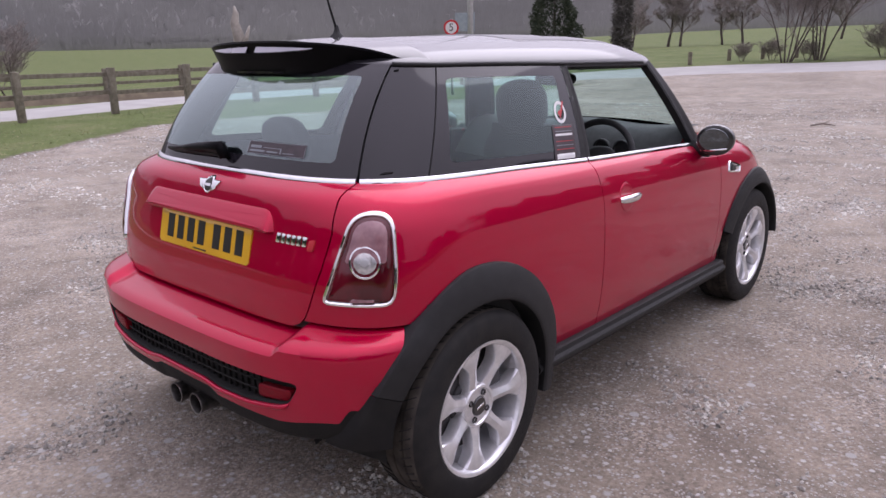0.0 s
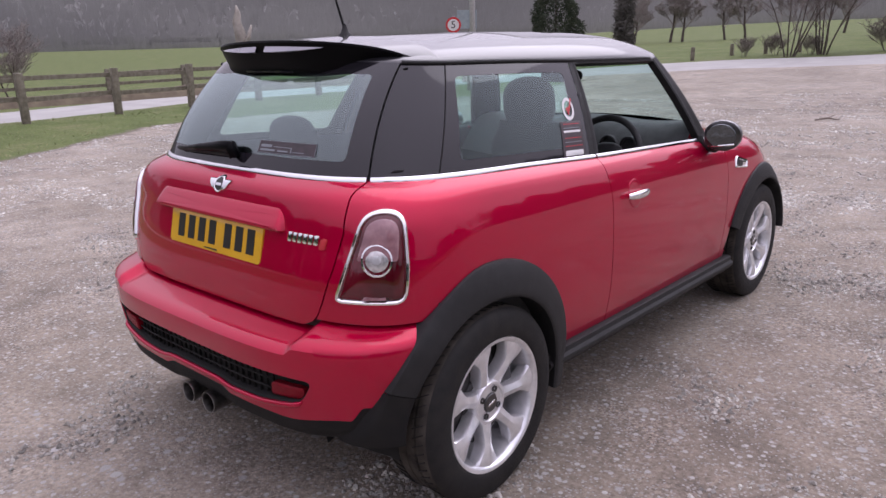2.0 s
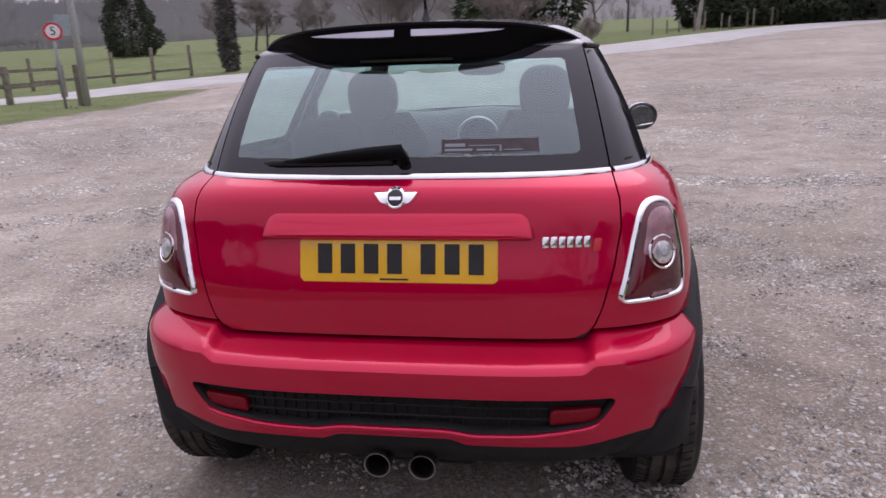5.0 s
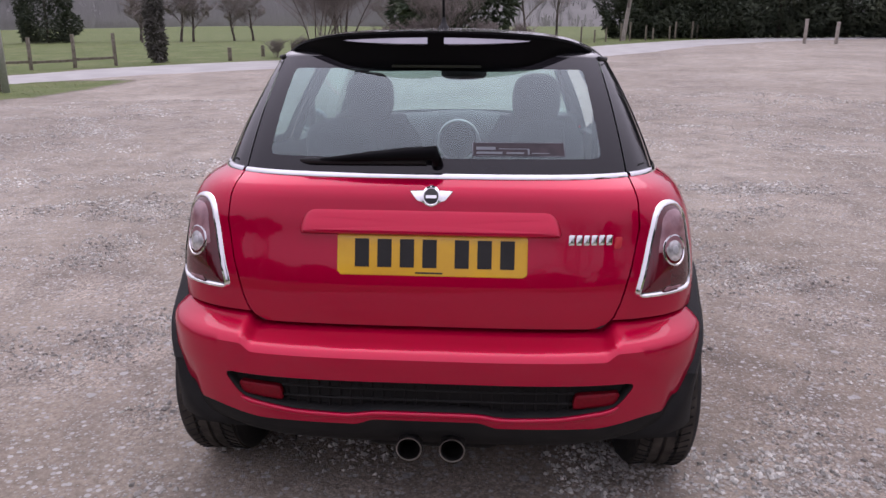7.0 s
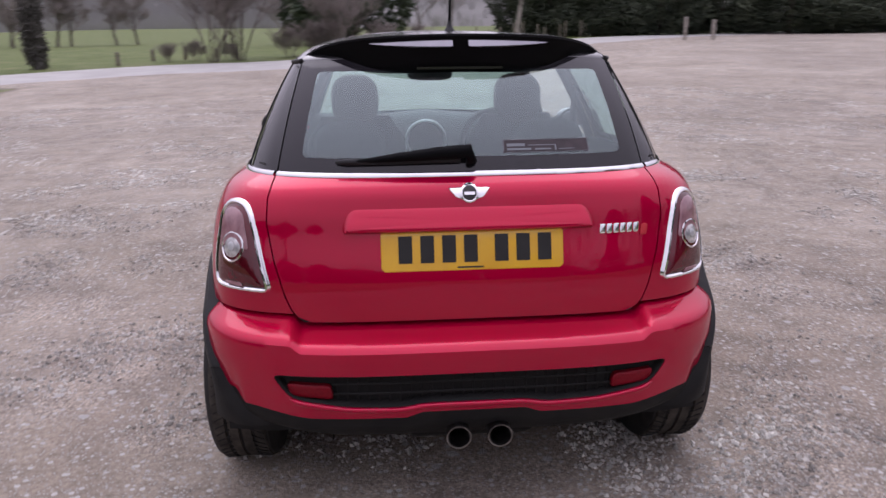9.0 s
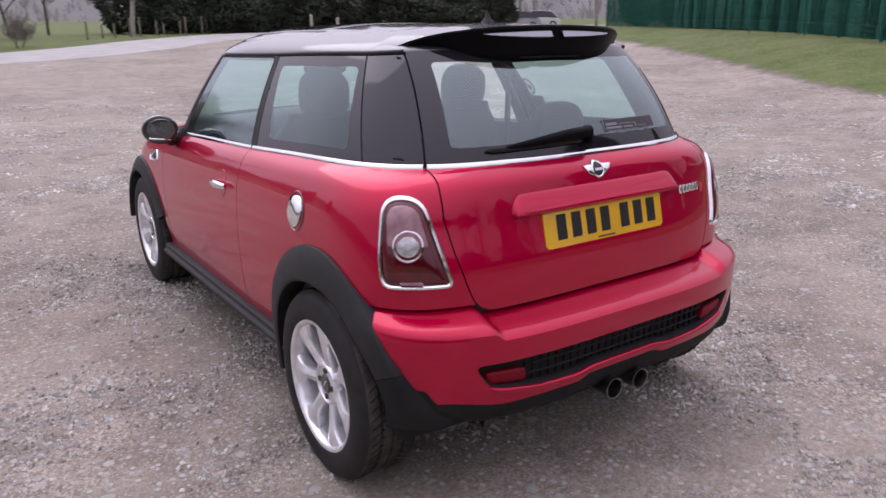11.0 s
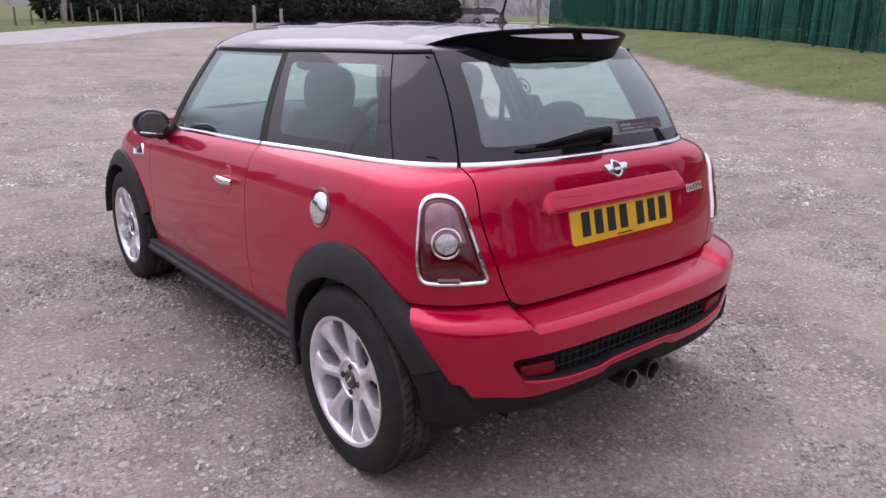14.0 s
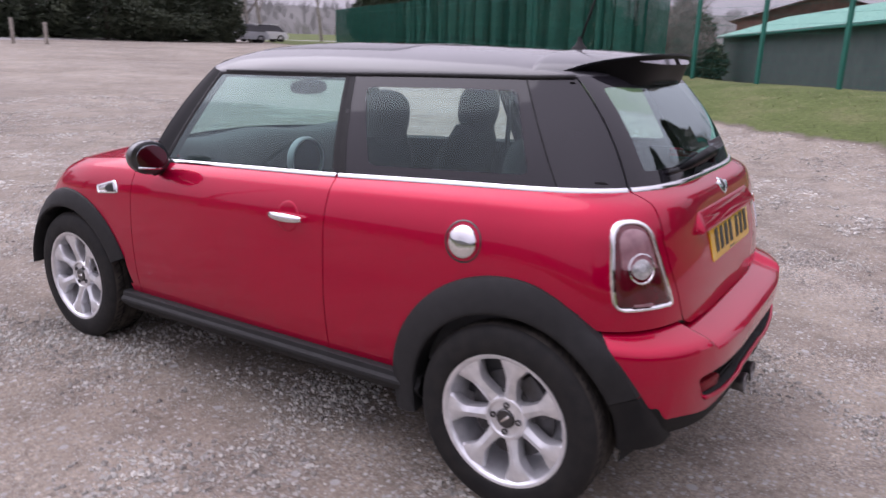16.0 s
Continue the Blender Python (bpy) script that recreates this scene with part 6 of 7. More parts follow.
# bare thicket behind the wire bays of the green fence
for k in range(12):
    q = FENCE_A + FENCE_DIR * (9.0 + 2.1 * k)
    d = 7.0 + 3.5 * (k % 3)
    if math.atan2(q.y - d * FENCE_DIR.x + 1.1, q.x + d * FENCE_DIR.y + 2.5) < radians(17.5):
        continue
    stand_copy((tree_a, tree_d, low)[k % 3], q.x + d * FENCE_DIR.y, q.y - d * FENCE_DIR.x, 71 * k, (1.0, 0.95, 1.5)[k % 3] + 0.06 * (k % 4))
stand_copy(ever, 47.5, 13.5, 40, 0.72)
stand_copy(tree_a, 39.5, 11.8, 20, 0.9)
stand_copy(tree_d, 44.0, 13.2, 75, 1.1)
# a dark hedge close behind the green fence
for k in range(10):
    q = FENCE_A + FENCE_DIR * (20 + 3.4 * k)
    stand_copy(ever, q.x + 4.0 * FENCE_DIR.y, q.y - 4.0 * FENCE_DIR.x, 67 * k, 0.62 + 0.05 * (k * 3 % 4))

con_a = stand(conifer(2, 15, 4.2, "tall dark conifer beyond the lane"), 12.0, 52, 0, 0.6)
con_b = stand(conifer(9, 12, 4.6, "broad dark conifer beyond the lane"), 15.0, 51, 0, 0.65)
k = 0
for x, y in ((10.6, 54.5), (17.2, 52.5), (19.5, 50), (21.8, 51.5), (24.0, 50), (13.6, 56), (18.6, 56), (28.6, 49), (31, 47.5), (33.2, 48.4), (35.6, 46.5), (30, 52), (34, 52), (27.4, 54), (37.5, 50)):
    stand_copy((con_a, con_b)[k % 2], x, y, 47 * k, 0.52 + 0.06 * (k * 7 % 5))
    k += 1
for x, y, s in ((-36.2, 57.6, 0.53),):
    stand_copy(con_a, x, y, 31 * x, s)
# trees behind the green fence and all round behind the viewer
for x, y, s in ((44, 36, 0.6), (38, 26, 0.5), (34, 20, 0.55), (52, 30, 0.6)):
    stand_copy(tree_c, x, y, 13 * x, s)
for k in range(30):
    a = radians(192 + 156 * k / 29)
    r = 36 + 8 * math.sin(k * 2.3)
    x, y = r * math.cos(a), r * math.sin(a)
    tall = k >= 18
    needles = tall and k % 4 == 0
    src = con_a if needles else (tree_c, tree_b)[k % 2]
    stand_copy(src, x, y, 53 * k, (0.85 if needles else 1.1 if tall else 0.6) + 0.07 * (k * 3 % 5))

# an unseen dark evergreen belt behind the viewer, added to darken the tail's reflections
for k in range(26):
    a = radians(206 + 5.0 * k)
    r = 41 + 2.5 * math.sin(k * 1.9)
    stand_copy(ever, r * math.cos(a), r * math.sin(a), 61 * k, (1.0 if k < 17 else 0.5) + 0.07 * (k * 5 % 4))

# far hillside of bare woods; the haze of distance is mixed into its colours
hv, hf = [], []
NA, NR = 220, 10
for i in range(NR + 1):
    for k in range(NA + 1):
        a = radians(90 + 360 * k / NA)
        t = i / NR
        r = 230 + 130 * t
        az = math.degrees(a) % 360
        top = 17.0 + 5.5 * smooth(125, 150, az) * smooth(230, 180, az) + 3.5 * noise.noise(Vector((k * 0.11, 2.0, 0)))
        z = 1.5 + top * smooth(-0.15, 0.9, t) + (1.8 * noise.noise(Vector((k * 0.6, i * 0.9, 4))) + 1.2 * noise.noise(Vector((k * 1.7, i * 2.1, 8)))) * (t > 0.02)
        hv.append((r * math.cos(a), r * math.sin(a), z))
for i in range(NR):
    for k in range(NA):
        q = i * (NA + 1) + k
        hf.append((q, q + 1, q + NA + 2, q + NA + 1))
hm = bpy.data.meshes.new("hillside")
hm.from_pydata(hv, [], hf)
hm.polygons.foreach_set("use_smooth", [True] * len(hm.polygons))
hm.materials.append(DIMMED_SLOPE)
tagged(new("backdrop_hillside", hm), "distant hillside covered with bare grey-brown woods", "hillside", kind="structure")
rw = np.random.default_rng(4)
wv, wf = [], []
for k in range(19000):
    a = radians(95 + 120 * rw.random()) if k % 4 else radians(90 + 360 * rw.random())
    t = rw.random() ** 0.8
    r = 225 + 135 * t
    az = math.degrees(a) % 360
    z0 = 0.5 + (16.5 + 5.5 * smooth(125, 150, az) * smooth(230, 180, az)) * smooth(-0.15, 0.9, t)
    h, w = rw.uniform(3.0, 6.5), rw.uniform(1.0, 2.4)
    c = np.array([r * math.cos(a), r * math.sin(a), z0])
    side = np.array([-math.sin(a), math.cos(a), 0])
    for j in range(7):
        ang = (j - 3) * 0.30 + rw.normal(0, 0.1)
        tip = c + side * w * math.sin(ang) * rw.uniform(0.7, 1.1) + np.array([0, 0, h * math.cos(ang) * rw.uniform(0.75, 1.1)])
        b = len(wv)
        wv += [tuple(c + side * 0.06), tuple(c - side * 0.06), tuple(tip + side * rw.uniform(0.05, 0.14)), tuple(tip - side * rw.uniform(0.05, 0.14))]
        wf.append((b, b + 1, b + 3, b + 2))
# undergrowth along the foot of the woods, added to darken its pale lit edge
for k in range(5000):
    a = radians(95 + 130 * rw.random())
    r = rw.uniform(221, 232)
    c = np.array([r * math.cos(a), r * math.sin(a), 0.2 + 2.2 * (r > 226)])
    side = np.array([-math.sin(a), math.cos(a), 0])
    for j in range(4):
        tip = c + side * rw.normal(0, 0.9) + np.array([0, 0, rw.uniform(1.5, 4.2)])
        b = len(wv)
        wv += [tuple(c + side * 0.25), tuple(c - side * 0.25), tuple(tip + side * 0.18), tuple(tip - side * 0.18)]
        wf.append((b, b + 1, b + 3, b + 2))
wm = bpy.data.meshes.new("far_woods")
wm.from_pydata(wv, [], wf)
wm.materials.append(HAZED_WOOD)
tagged(new("far_woods", wm), "bare trees crowding the distant hillside", "woods", kind="stuff")
for k in range(16):
    a = radians(118 + 3.4 * k + 1.3 * math.sin(k * 5))
    r = 372
    z = 21.0 + 3.0 * smooth(125, 150, math.degrees(a)) + 1.2 * math.sin(k * 3.1)
    house = thing("far_house", "tiny pale house on the distant hilltop", "house", "houses on the hilltop", Matrix.Translation((r * math.cos(a), r * math.sin(a), z)) @ Matrix.Rotation(a + 0.3 * math.sin(k), 4, "Z"))
    w = 4 + 2 * (k % 3)
    part("wall", box(-4, 4, -w, w, -6, 3.2), FAR_WHITE, house)
    rf = grid([[Vector((-4.4, -w - 0.4, 3.0)), Vector((-4.4, w + 0.4, 3.0))], [Vector((0, -w - 0.4, 5.4)), Vector((0, w + 0.4, 5.4))], [Vector((4.4, -w - 0.4, 3.0)), Vector((4.4, w + 0.4, 3.0))]])
    part("roof", rf, HAZED_WOOD, house)
    for j in (-0.5, 0.5):
        part("window", box(-4.15, -3.95, j * w - 0.6, j * w + 0.6, 0.6, 2.0), INK, house)


# ---------------------------------------------------------------- timber fences
def rail_fence(points, height, rails, label, post_w=0.075, group="timber fences"):
    f = thing("timber_fence", label, "fence", group)
    rnd = random.Random(int(abs(points[0][0]) * 100))
    tops = []
    for x, y in points:
        z = land(x, y)
        h = height * rnd.uniform(0.96, 1.05)
        b = box(x - post_w, x + post_w, y - post_w, y + post_w, z - 0.3, z + h, 0.012, 2)
        bmesh.ops.rotate(b, cent=(x, y, z), matrix=Matrix.Rotation(rnd.uniform(-0.03, 0.03), 3, "X") @ Matrix.Rotation(rnd.uniform(-0.03, 0.03), 3, "Y"), verts=b.verts)
        part("post", b, WOOD, f)
        tops.append(Vector((x, y, z)))
    for a, b in zip(tops, tops[1:]):
        for h in rails:
            d = (b - a)
            n = Vector((-d.y, d.x, 0)).normalized() * (post_w + 0.018)
            m = Matrix.Translation((a + b) / 2 + n + Vector((0, 0, h + rnd.uniform(-0.03, 0.03)))) @ d.to_track_quat("X", "Z").to_matrix().to_4x4() @ Matrix.Rotation(rnd.uniform(-0.012, 0.012), 4, "Y")
            L = d.length / 2 + 0.06
            part("rail", box(-L, L, -0.018, 0.018, -0.05, 0.05, 0.006, 1), WOOD, f, m=m)
    return f


rail_fence([(-14.6, -3.0), (-14.8, -0.6), (-15.0, 1.9), (-15.2, 4.27), (-15.7, 6.54), (-15.85, 8.59), (-16.0, 10.8), (-16.0, 13.0), (-15.9, 15.2), (-15.7, 17.3), (-15.5, 19.5)], 1.10, (0.93, 0.52), "weathered timber post and rail fence along the verge")
rail_fence([(-22.6, -4 + 2.7 * k) for k in range(9)], 0.95, (0.80, 0.45), "weathered timber rail fence across the lane", 0.06)
rail_fence([(-24.5, 20.6), (-22.2, 22.0), (-19.8, 23.6), (-17.4, 25.2), (-16.1, 26.0), (-14.9, 26.9)], 1.25, (0.30,), "tall thin fence posts at the meadow's corner", 0.055)
for x, y, h in ((-11.0, 29.2, 0.55), (-10.5, 32.3, 0.5), (-9.2, 32.8, 0.55), (-7.9, 33.2, 0.45)):
    z = land(x, y)
    p = thing("stub_post", "short weathered timber post at the lane's edge", "post", "posts along the lane")
    part("timber", box(x - 0.07, x + 0.07, y - 0.07, y + 0.07, z - 0.2, z + h, 0.015, 2), WOOD, p)
for x, y, h in ((16.0, 36.8, 1.2), (17.2, 36.0, 1.05)):
    z = land(x, y)
    p = thing("gate_post", "tall pale timber gate post beyond the lane", "post", "gate posts")
    part("timber", box(x - 0.07, x + 0.07, y - 0.07, y + 0.07, z - 0.2, z + h, 0.02, 2), PALE_BARK, p)
for k in range(15):
    x, y = 5.6 + 0.85 * k + 0.2 * math.sin(k * 3), 43.5 + 0.55 * k
    z = land(x, y)
    p = thing("stub_post", "thin weathered timber post before the conifers", "post", "posts before the conifers")
    part("timber", box(x - 0.05, x + 0.05, y - 0.05, y + 0.05, z - 0.2, z + 0.95 + 0.2 * math.sin(k * 5), 0.012, 1), WOOD, p)

# a low earth bank along the lane's far side
rows = []
for k in range(41):
    y = -6 + 24 * k / 40
    x = -20.9 - 0.35 * math.sin(y * 0.4) + (0.9 if y > 12 else 0) * smooth(12, 18, y)
    z = land(x, y)
    rows.append([Vector((x + dx, y, z + h * (0.8 + 0.35 * noise.noise(Vector((dx, y * 0.8, 2)))))) for dx, h in ((0.45, -0.08), (0.25, 0.16), (0.05, 0.30), (-0.35, 0.36), (-0.8, 0.30), (-1.3, -0.08))])
bank = thing("earth_bank", "low brown earth bank along the lane", "bank")
part("soil", grid(rows), SOIL, bank)

# dead trunk across the lane
snag = thing("dead_trunk", "pale twisted dead trunk across the lane", "tree trunk")
x, y = -20.6, 13.4
z = land(x, y)
part("trunk", tube([(x, y, z - 0.2), (x + 0.1, y, z + 0.9), (x - 0.07, y + 0.1, z + 1.5), (x + 0.08, y, z + 1.95), (x - 0.08, y, z + 2.35), (x + 0.03, y, z + 2.65), (x - 0.02, y, z + 2.9)], [0.24, 0.21, 0.17, 0.19, 0.15, 0.10, 0.03], 12), PALE_BARK, snag)
part("limb", tube([(x - 0.03, y, z + 1.5), (x - 0.24, y + 0.1, z + 1.85), (x - 0.2, y + 0.1, z + 2.15)], [0.10, 0.07, 0.02], 8), PALE_BARK, snag)
part("limb", tube([(x + 0.05, y, z + 1.5), (x + 0.26, y + 0.2, z + 1.85), (x + 0.34, y + 0.3, z + 2.25)], [0.10, 0.08, 0.03], 8), PALE_BARK, snag)

# speed sign and tall pole
sx, sy = -12.5, 15.4
sz = land(sx, sy)
sign_dir = Vector((1.9 - sx, -1.9 - sy, 0)).normalized()
sm = Matrix.Translation((sx, sy, sz + 1.95)) @ sign_dir.to_track_quat("Z", "Y").to_matrix().to_4x4()
sgn = thing("speed_sign", "round red and white speed limit sign on a post", "road sign")
part("post", tube([(sx - 0.05 * sign_dir.x, sy - 0.05 * sign_dir.y, sz - 0.2), (sx - 0.05 * sign_dir.x, sy - 0.05 * sign_dir.y, sz + 2.2)], 0.038, 12), SIGN_BACK, sgn)
part("rim", rings([(disc(36, 0.225), 0.0), (disc(36, 0.225), 0.008), (disc(36, 0.17), 0.008)], lambda u, v, h: sm @ Vector((u, v, h)), fill=False), SIGN_RED, sgn)
part("face", rings([(disc(36, 0.171), 0.006), (disc(36, 0.1), 0.007)], lambda u, v, h: sm @ Vector((u, v, h))), PAPER, sgn)
txt = bpy.data.curves.new("numeral", "FONT")
txt.body, txt.size, txt.align_x, txt.align_y, txt.extrude = "5", 0.30, "CENTER", "CENTER", 0.002
txt.materials.append(INK)
num = new("numeral", txt)
num.parent, num.matrix_basis = sgn, sm @ Matrix.Translation((0, 0, 0.012))
pole = thing("utility_pole", "tall grey pole with a plain sign board", "pole")
px, py = -12.5, 16.3
pz = land(px, py)
part("shaft", tube([(px, py, pz - 0.3), (px, py, pz + 4), (px, py, pz + 9)], [0.095, 0.085, 0.07], 14), GALV, pole)
pm = Matrix.Translation((px - 0.12, py - 0.12, pz + 2.12)) @ sign_dir.to_track_quat("Z", "Y").to_matrix().to_4x4()
part("board", box(-0.30, 0.30, -0.27, 0.27, -0.01, 0.01, 0.004, 1), BOARD, pole, "plain grey sign board", pm)
part("bracket", box(-0.04, 0.04, -0.2, 0.2, -0.14, -0.008, 0.004, 1), GALV, pole, m=pm)
part("stub", box(px - 0.36, px - 0.22, py + 0.1, py + 0.24, pz - 0.2, pz + 1.1, 0.015, 1), WOOD, pole)

# ---------------------------------------------------------------- green palisade fence and the shed behind it
gfence = thing("palisade_fence", "green steel palisade fence along the grass bank", "fence")
length = (FENCE_B - FENCE_A).length
bays = int(length / 2.25)
for k in range(bays + 1):
    p = FENCE_A + FENCE_DIR * 2.25 * k - FENCE_DIR * 0.2
    z = land(p.x, p.y)
    m = Matrix.Translation((p.x, p.y, z)) @ Matrix.Rotation(math.atan2(FENCE_DIR.y, FENCE_DIR.x), 4, "Z")
    part("post", box(-0.05, 0.05, -0.085, -0.015, -0.2, 2.42, 0.006, 1) if k == 0 else bpy.data.meshes["fence_post"], FENCE_GREEN, gfence, m=m)
    if k == 0:
        gfence.children[0].data.name = "fence_post"
    if 5 <= k < bays:
        for h in (0.38, 2.02):
            q = FENCE_A + FENCE_DIR * 2.25 * (k + 1) - FENCE_DIR * 0.2
            part("rail", tube([(p.x, p.y, z + h), (q.x, q.y, land(q.x, q.y) + h)], 0.028, 4), FENCE_GREEN, gfence)
def pale_mesh(w):
    prof = [(-w, 0.0), (-0.64 * w, 0.006), (-0.23 * w, 0.0), (0.0, 0.010), (0.23 * w, 0.0), (0.64 * w, 0.006), (w, 0.0)]
    pb = grid([[Vector((u, v, 0.06)) for u, v in prof], [Vector((u, v, 2.30)) for u, v in prof], [Vector((u * (0.55 if abs(u) > 0.01 else 1), v, 2.40 - (0.03 if abs(u) < 0.015 else 0))) for u, v in prof]])
    bmesh.ops.solidify(pb, geom=pb.faces[:], thickness=0.003)
    return pb


turn_f = Matrix.Rotation(math.atan2(FENCE_DIR.y, FENCE_DIR.x), 4, "Z")
u, far_pales = 9.94, bmesh.new()
pm_ = bpy.data.meshes.new("pale")
pale_mesh(0.044).to_mesh(pm_)
pm_.materials.append(FENCE_GREEN)
while u < bays * 2.25 - 0.3:
    p = FENCE_A + FENCE_DIR * u
    m = Matrix.Translation((p.x, p.y, land(p.x, p.y))) @ turn_f @ Matrix.Translation((0, 0.035, 0))
    if u < 34:
        part("pale", pm_, FENCE_GREEN, gfence, m=m)
    else:
        b = pale_mesh(0.044)
        bmesh.ops.transform(b, matrix=m, verts=b.verts)
        join(far_pales, b)
    u += 0.115
tagged(part("palisade_screen", far_pales, FENCE_GREEN, gfence), kind="stuff")
# the near bays carry thin welded wire instead of pales
for k in range(5):
    p = FENCE_A + FENCE_DIR * (2.25 * k - 0.2)
    q = FENCE_A + FENCE_DIR * min(2.25 * (k + 1) - 0.2, 9.9)
    zp, zq = land(p.x, p.y), land(q.x, q.y)
    wire = bmesh.new()
    for j in range(1, 28):
        c = p.lerp(q, j / 28)
        z = zp + (zq - zp) * j / 28
        tube([(c.x, c.y, z + 0.06), (c.x, c.y, z + 2.36)], 0.0025, 3, bm=wire, ends=False)
    for j in range(12):
        h = 0.08 + 2.26 * j / 11
        tube([(p.x, p.y, zp + h), (q.x, q.y, zq + h)], 0.0025, 3, bm=wire, ends=False)
    part("wire_panel", wire, FENCE_GREEN, gfence, "thin green welded wire panel")

shed = thing("shed", "long low shed with a pale green sheet roof", "building")
a, b = Vector((52.0, 12.6, 0)), Vector((17.5, -4.2, 0))
ax = (b - a).normalized()
nx = Vector((-ax.y, ax.x, 0))
if nx.x < 0:
    nx = -nx
L = (b - a).length
ms = Matrix.Translation(a + Vector((0, 0, 0.5))) @ Matrix(((ax.x, nx.x, 0, 0), (ax.y, nx.y, 0, 0), (0, 0, 1, 0), (0, 0, 0, 1)))
part("wall", box(0, L, 0.3, 8.3, -1.8, 2.3), SHED_WALL, shed, m=ms)
rr = []
for k in range(int(L / 0.12) + 1):
    u = 0.12 * k
    dz = 0.018 if k % 2 else 0.0
    rr.append([Vector((u, -0.15, 2.36 + dz)), Vector((u, 4.3, 3.75 + dz)), Vector((u, 8.7, 2.36 + dz))])
part("roof", grid(rr), ROOF_GREEN, shed, "pale green corrugated sheet roof", ms)
part("gutter", box(0, L, -0.22, -0.10, 2.22, 2.34, 0.02, 1), FENCE_GREEN, shed, m=ms)


BRICK = material("far_brick", (0.21, 0.105, 0.082), 0.9, second=(0.27, 0.145, 0.115), scale=3)
TILES = material("far_brown_roof_tiles", (0.20, 0.135, 0.12), 0.85, second=(0.26, 0.175, 0.155), scale=2)
home = thing("house", "brown-roofed brick house behind the shed", "house", at=Matrix.Translation((64.0, 7.4, 0.5)) @ Matrix.Rotation(radians(6), 4, "Z"))
part("wall", box(-6, 6, -6, 6, -1.8, 3.7), BRICK, home)
rf = grid([[Vector((-6.4, -6.6, 3.6)), Vector((6.4, -6.6, 3.6))], [Vector((-6.4, 0, 5.6)), Vector((6.4, 0, 5.6))], [Vector((-6.4, 6.6, 3.6)), Vector((6.4, 6.6, 3.6))]])
bmesh.ops.solidify(rf, geom=rf.faces[:], thickness=0.12)
part("roof", rf, TILES, home, "brown tiled roof")
part("chimney", box(2.5, 3.3, -0.4, 0.4, 5.0, 6.6, 0.03, 1), BRICK, home)
for gx in (-6.0, 6.0):
    gb = bmesh.new()
    gb.faces.new([gb.verts.new(q) for q in ((gx, -6.0, 3.7), (gx, 6.0, 3.7), (gx, 0.0, 5.5))])
    bmesh.ops.solidify(gb, geom=gb.faces[:], thickness=0.2)
    part("gable", gb, BRICK, home)


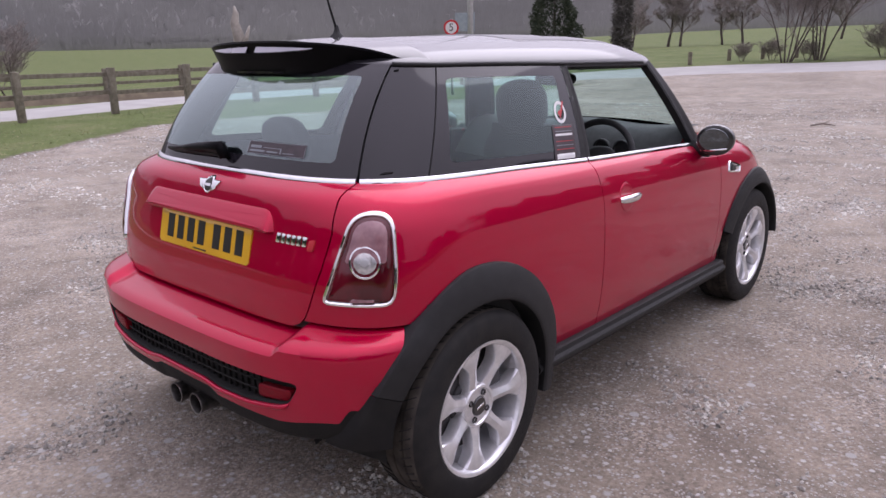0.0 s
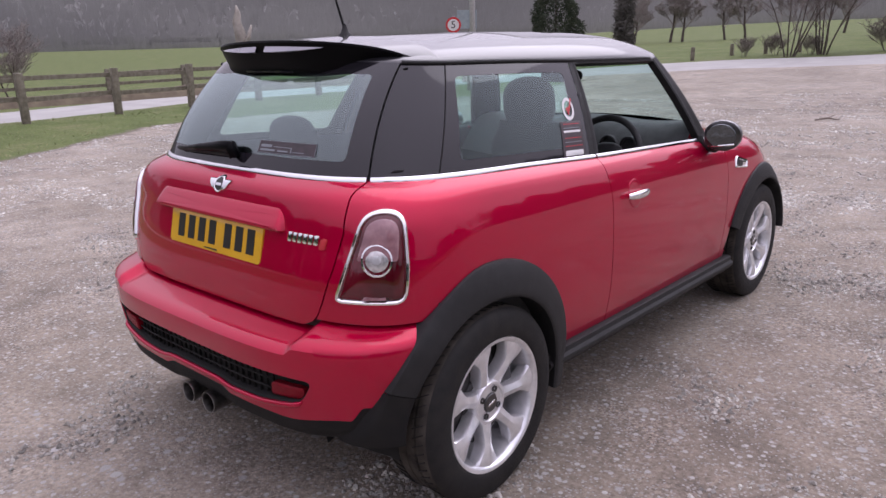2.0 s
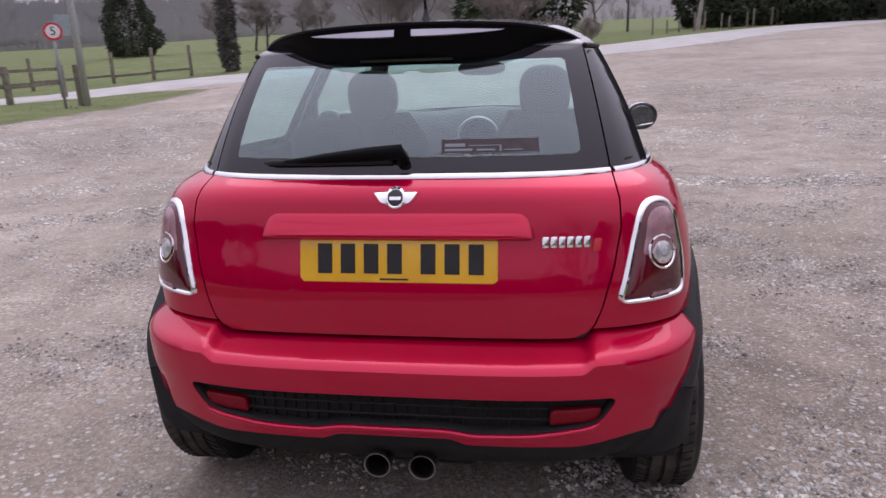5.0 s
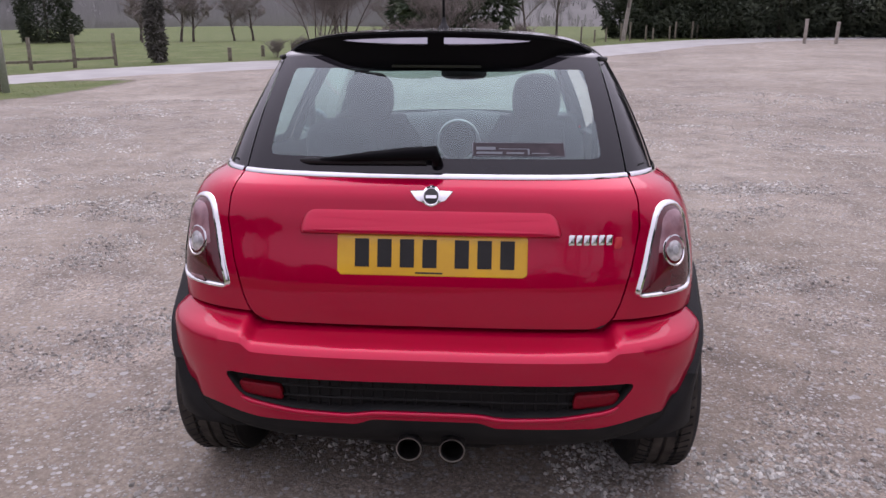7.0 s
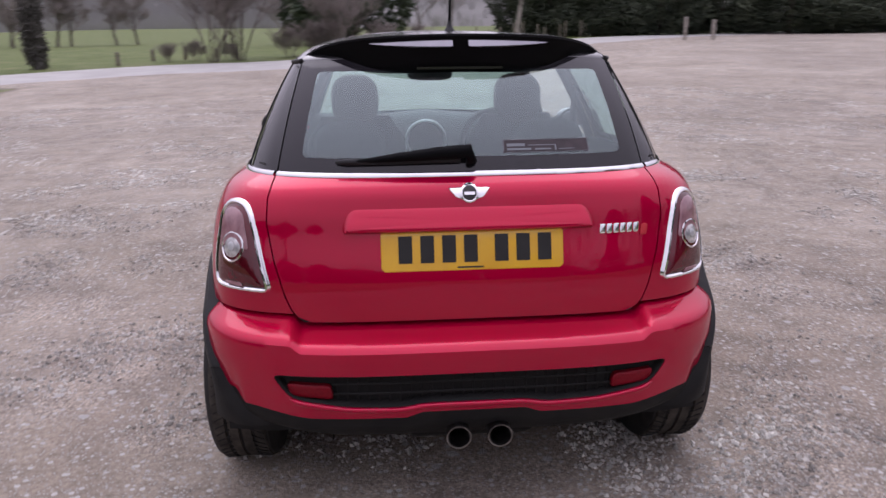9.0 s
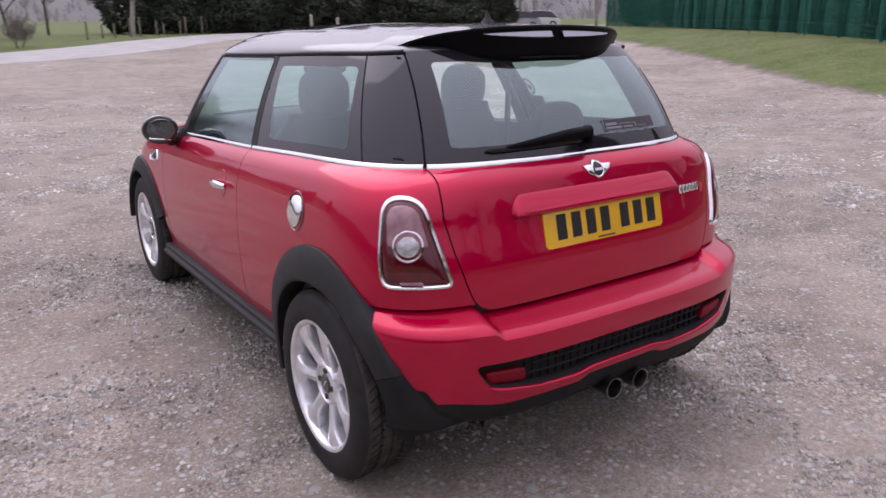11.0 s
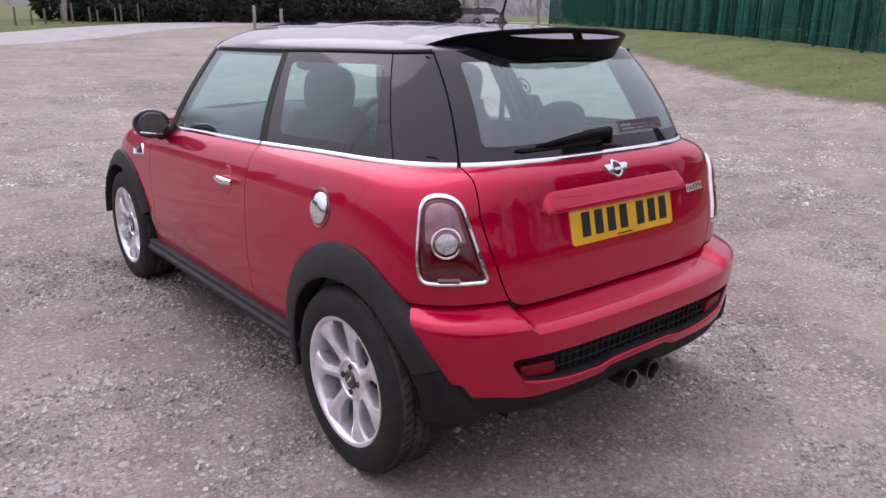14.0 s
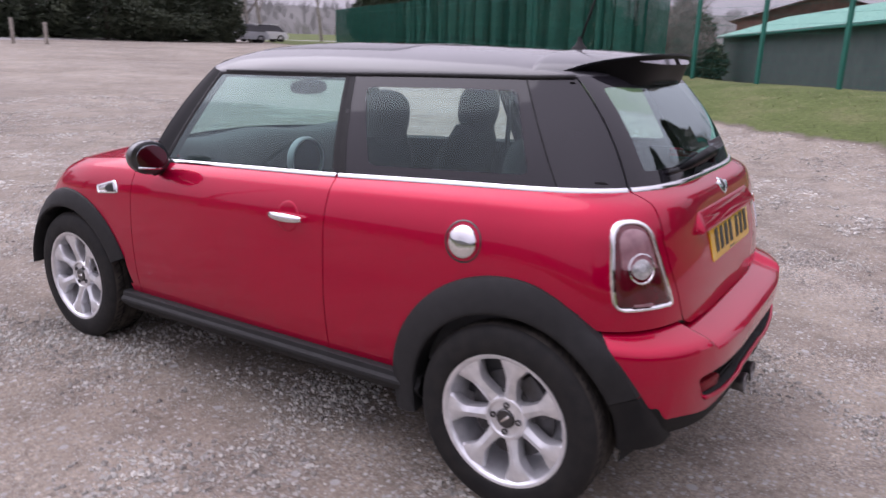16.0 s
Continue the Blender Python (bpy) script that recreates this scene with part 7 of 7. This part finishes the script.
# ---------------------------------------------------------------- cars far off
def far_car(x, y, turn, mat, label):
    c = thing("parked_car", label, "car", "cars parked far off")
    m = Matrix.Translation((x, y, land(x, y))) @ Matrix.Rotation(radians(turn), 4, "Z")
    rows = []
    for t in np.linspace(0, 1, 17):
        yy = -2.1 + 4.2 * t
        top = 0.62 + 0.28 * smooth(0.0, 0.06, t) * smooth(1.0, 0.93, t)
        w = 0.85 * (1 - 0.25 * abs(2 * t - 1) ** 6)
        rows.append([Vector((-w, yy, 0.28)), Vector((-w, yy, 0.6)), Vector((-w * 0.94, yy, top)), Vector((0, yy, top + 0.04)), Vector((w * 0.94, yy, top)), Vector((w, yy, 0.6)), Vector((w, yy, 0.28))])
    part("body", outward(grid(rows)), mat, c, m=m)
    rows = []
    for t, h in ((0.0, 0.9), (0.18, 1.36), (0.45, 1.45), (0.68, 1.40), (1.0, 0.92)):
        yy = -1.75 + 3.0 * t
        w = 0.78 - 0.16 * (h - 0.9) / 0.5
        rows.append([Vector((-0.8, yy, 0.88)), Vector((-w, yy, h)), Vector((w, yy, h)), Vector((0.8, yy, 0.88))])
    part("cabin", outward(grid(rows)), FRIT, c, m=m)
    part("roof", box(-0.58, 0.58, -1.1, 0.35, 1.43, 1.475, 0.02, 2), mat, c, m=m)
    for sx_ in (-0.8, 0.8):
        for sy_ in (-1.3, 1.35):
            w = revolve([(0.2, -0.08), (0.31, -0.09), (0.31, 0.09), (0.2, 0.1), (0.0, 0.09)], 18)
            bmesh.ops.translate(w, vec=(sx_, sy_, 0.31), verts=w.verts)
            part("wheel", w, RUBBER, c, m=m)
    return c


far_car(39.2, 47.1, 65, FAR_CAR, "silver car parked far off under bare trees")
far_car(42.4, 48.2, 70, PAPER, "white car parked far off under bare trees")

# ---------------------------------------------------------------- grass blades on the verges
gr = np.random.default_rng(12)
bv, bf = [], []
made = 0
while made < 9000:
    if gr.random() < 0.5:
        x, y = gr.uniform(-16.2, -8.5), gr.uniform(-6, 20)
    else:
        u, d = gr.uniform(-3, 34), gr.uniform(-5.0, 0.6)
        q = FENCE_A + FENCE_DIR * u
        x, y = q.x + FENCE_DIR.y * d, q.y - FENCE_DIR.x * d
    if turf(x, y) + 0.5 * noise.noise(Vector((x * 1.6, y * 1.6, 1))) < 0.62:
        continue
    a = gr.random() * 6.283
    h = gr.uniform(0.012, 0.038)
    s = np.array([math.cos(a), math.sin(a), 0]) * 0.006
    p = np.array([x, y, land(x, y) - 0.005])
    tip = p + np.array([gr.normal(0, 0.055), gr.normal(0, 0.055), h])
    b = len(bv)
    bv += [tuple(p - s * 2), tuple(p + s * 2), tuple(tip)]
    bf.append((b, b + 1, b + 2))
    made += 1
bmh = bpy.data.meshes.new("grass_blades")
bmh.from_pydata(bv, [], bf)
bmh.materials.append(GRASS)
tagged(new("grass_blades", bmh), "short rough grass on the verges", "grass", kind="stuff")

# litter on the gravel
tw = thing("twig", "small dead twig lying on the gravel", "twig")
z = land(-1.2, 11.6)
part("stick", tube([(-1.35, 11.5, z + 0.02), (-1.2, 11.62, z + 0.05), (-1.0, 11.6, z + 0.03)], [0.012, 0.018, 0.006], 6), LITTER, tw)
part("side_stick", tube([(-1.2, 11.62, z + 0.05), (-1.1, 11.72, z + 0.10)], [0.01, 0.004], 5), LITTER, tw)
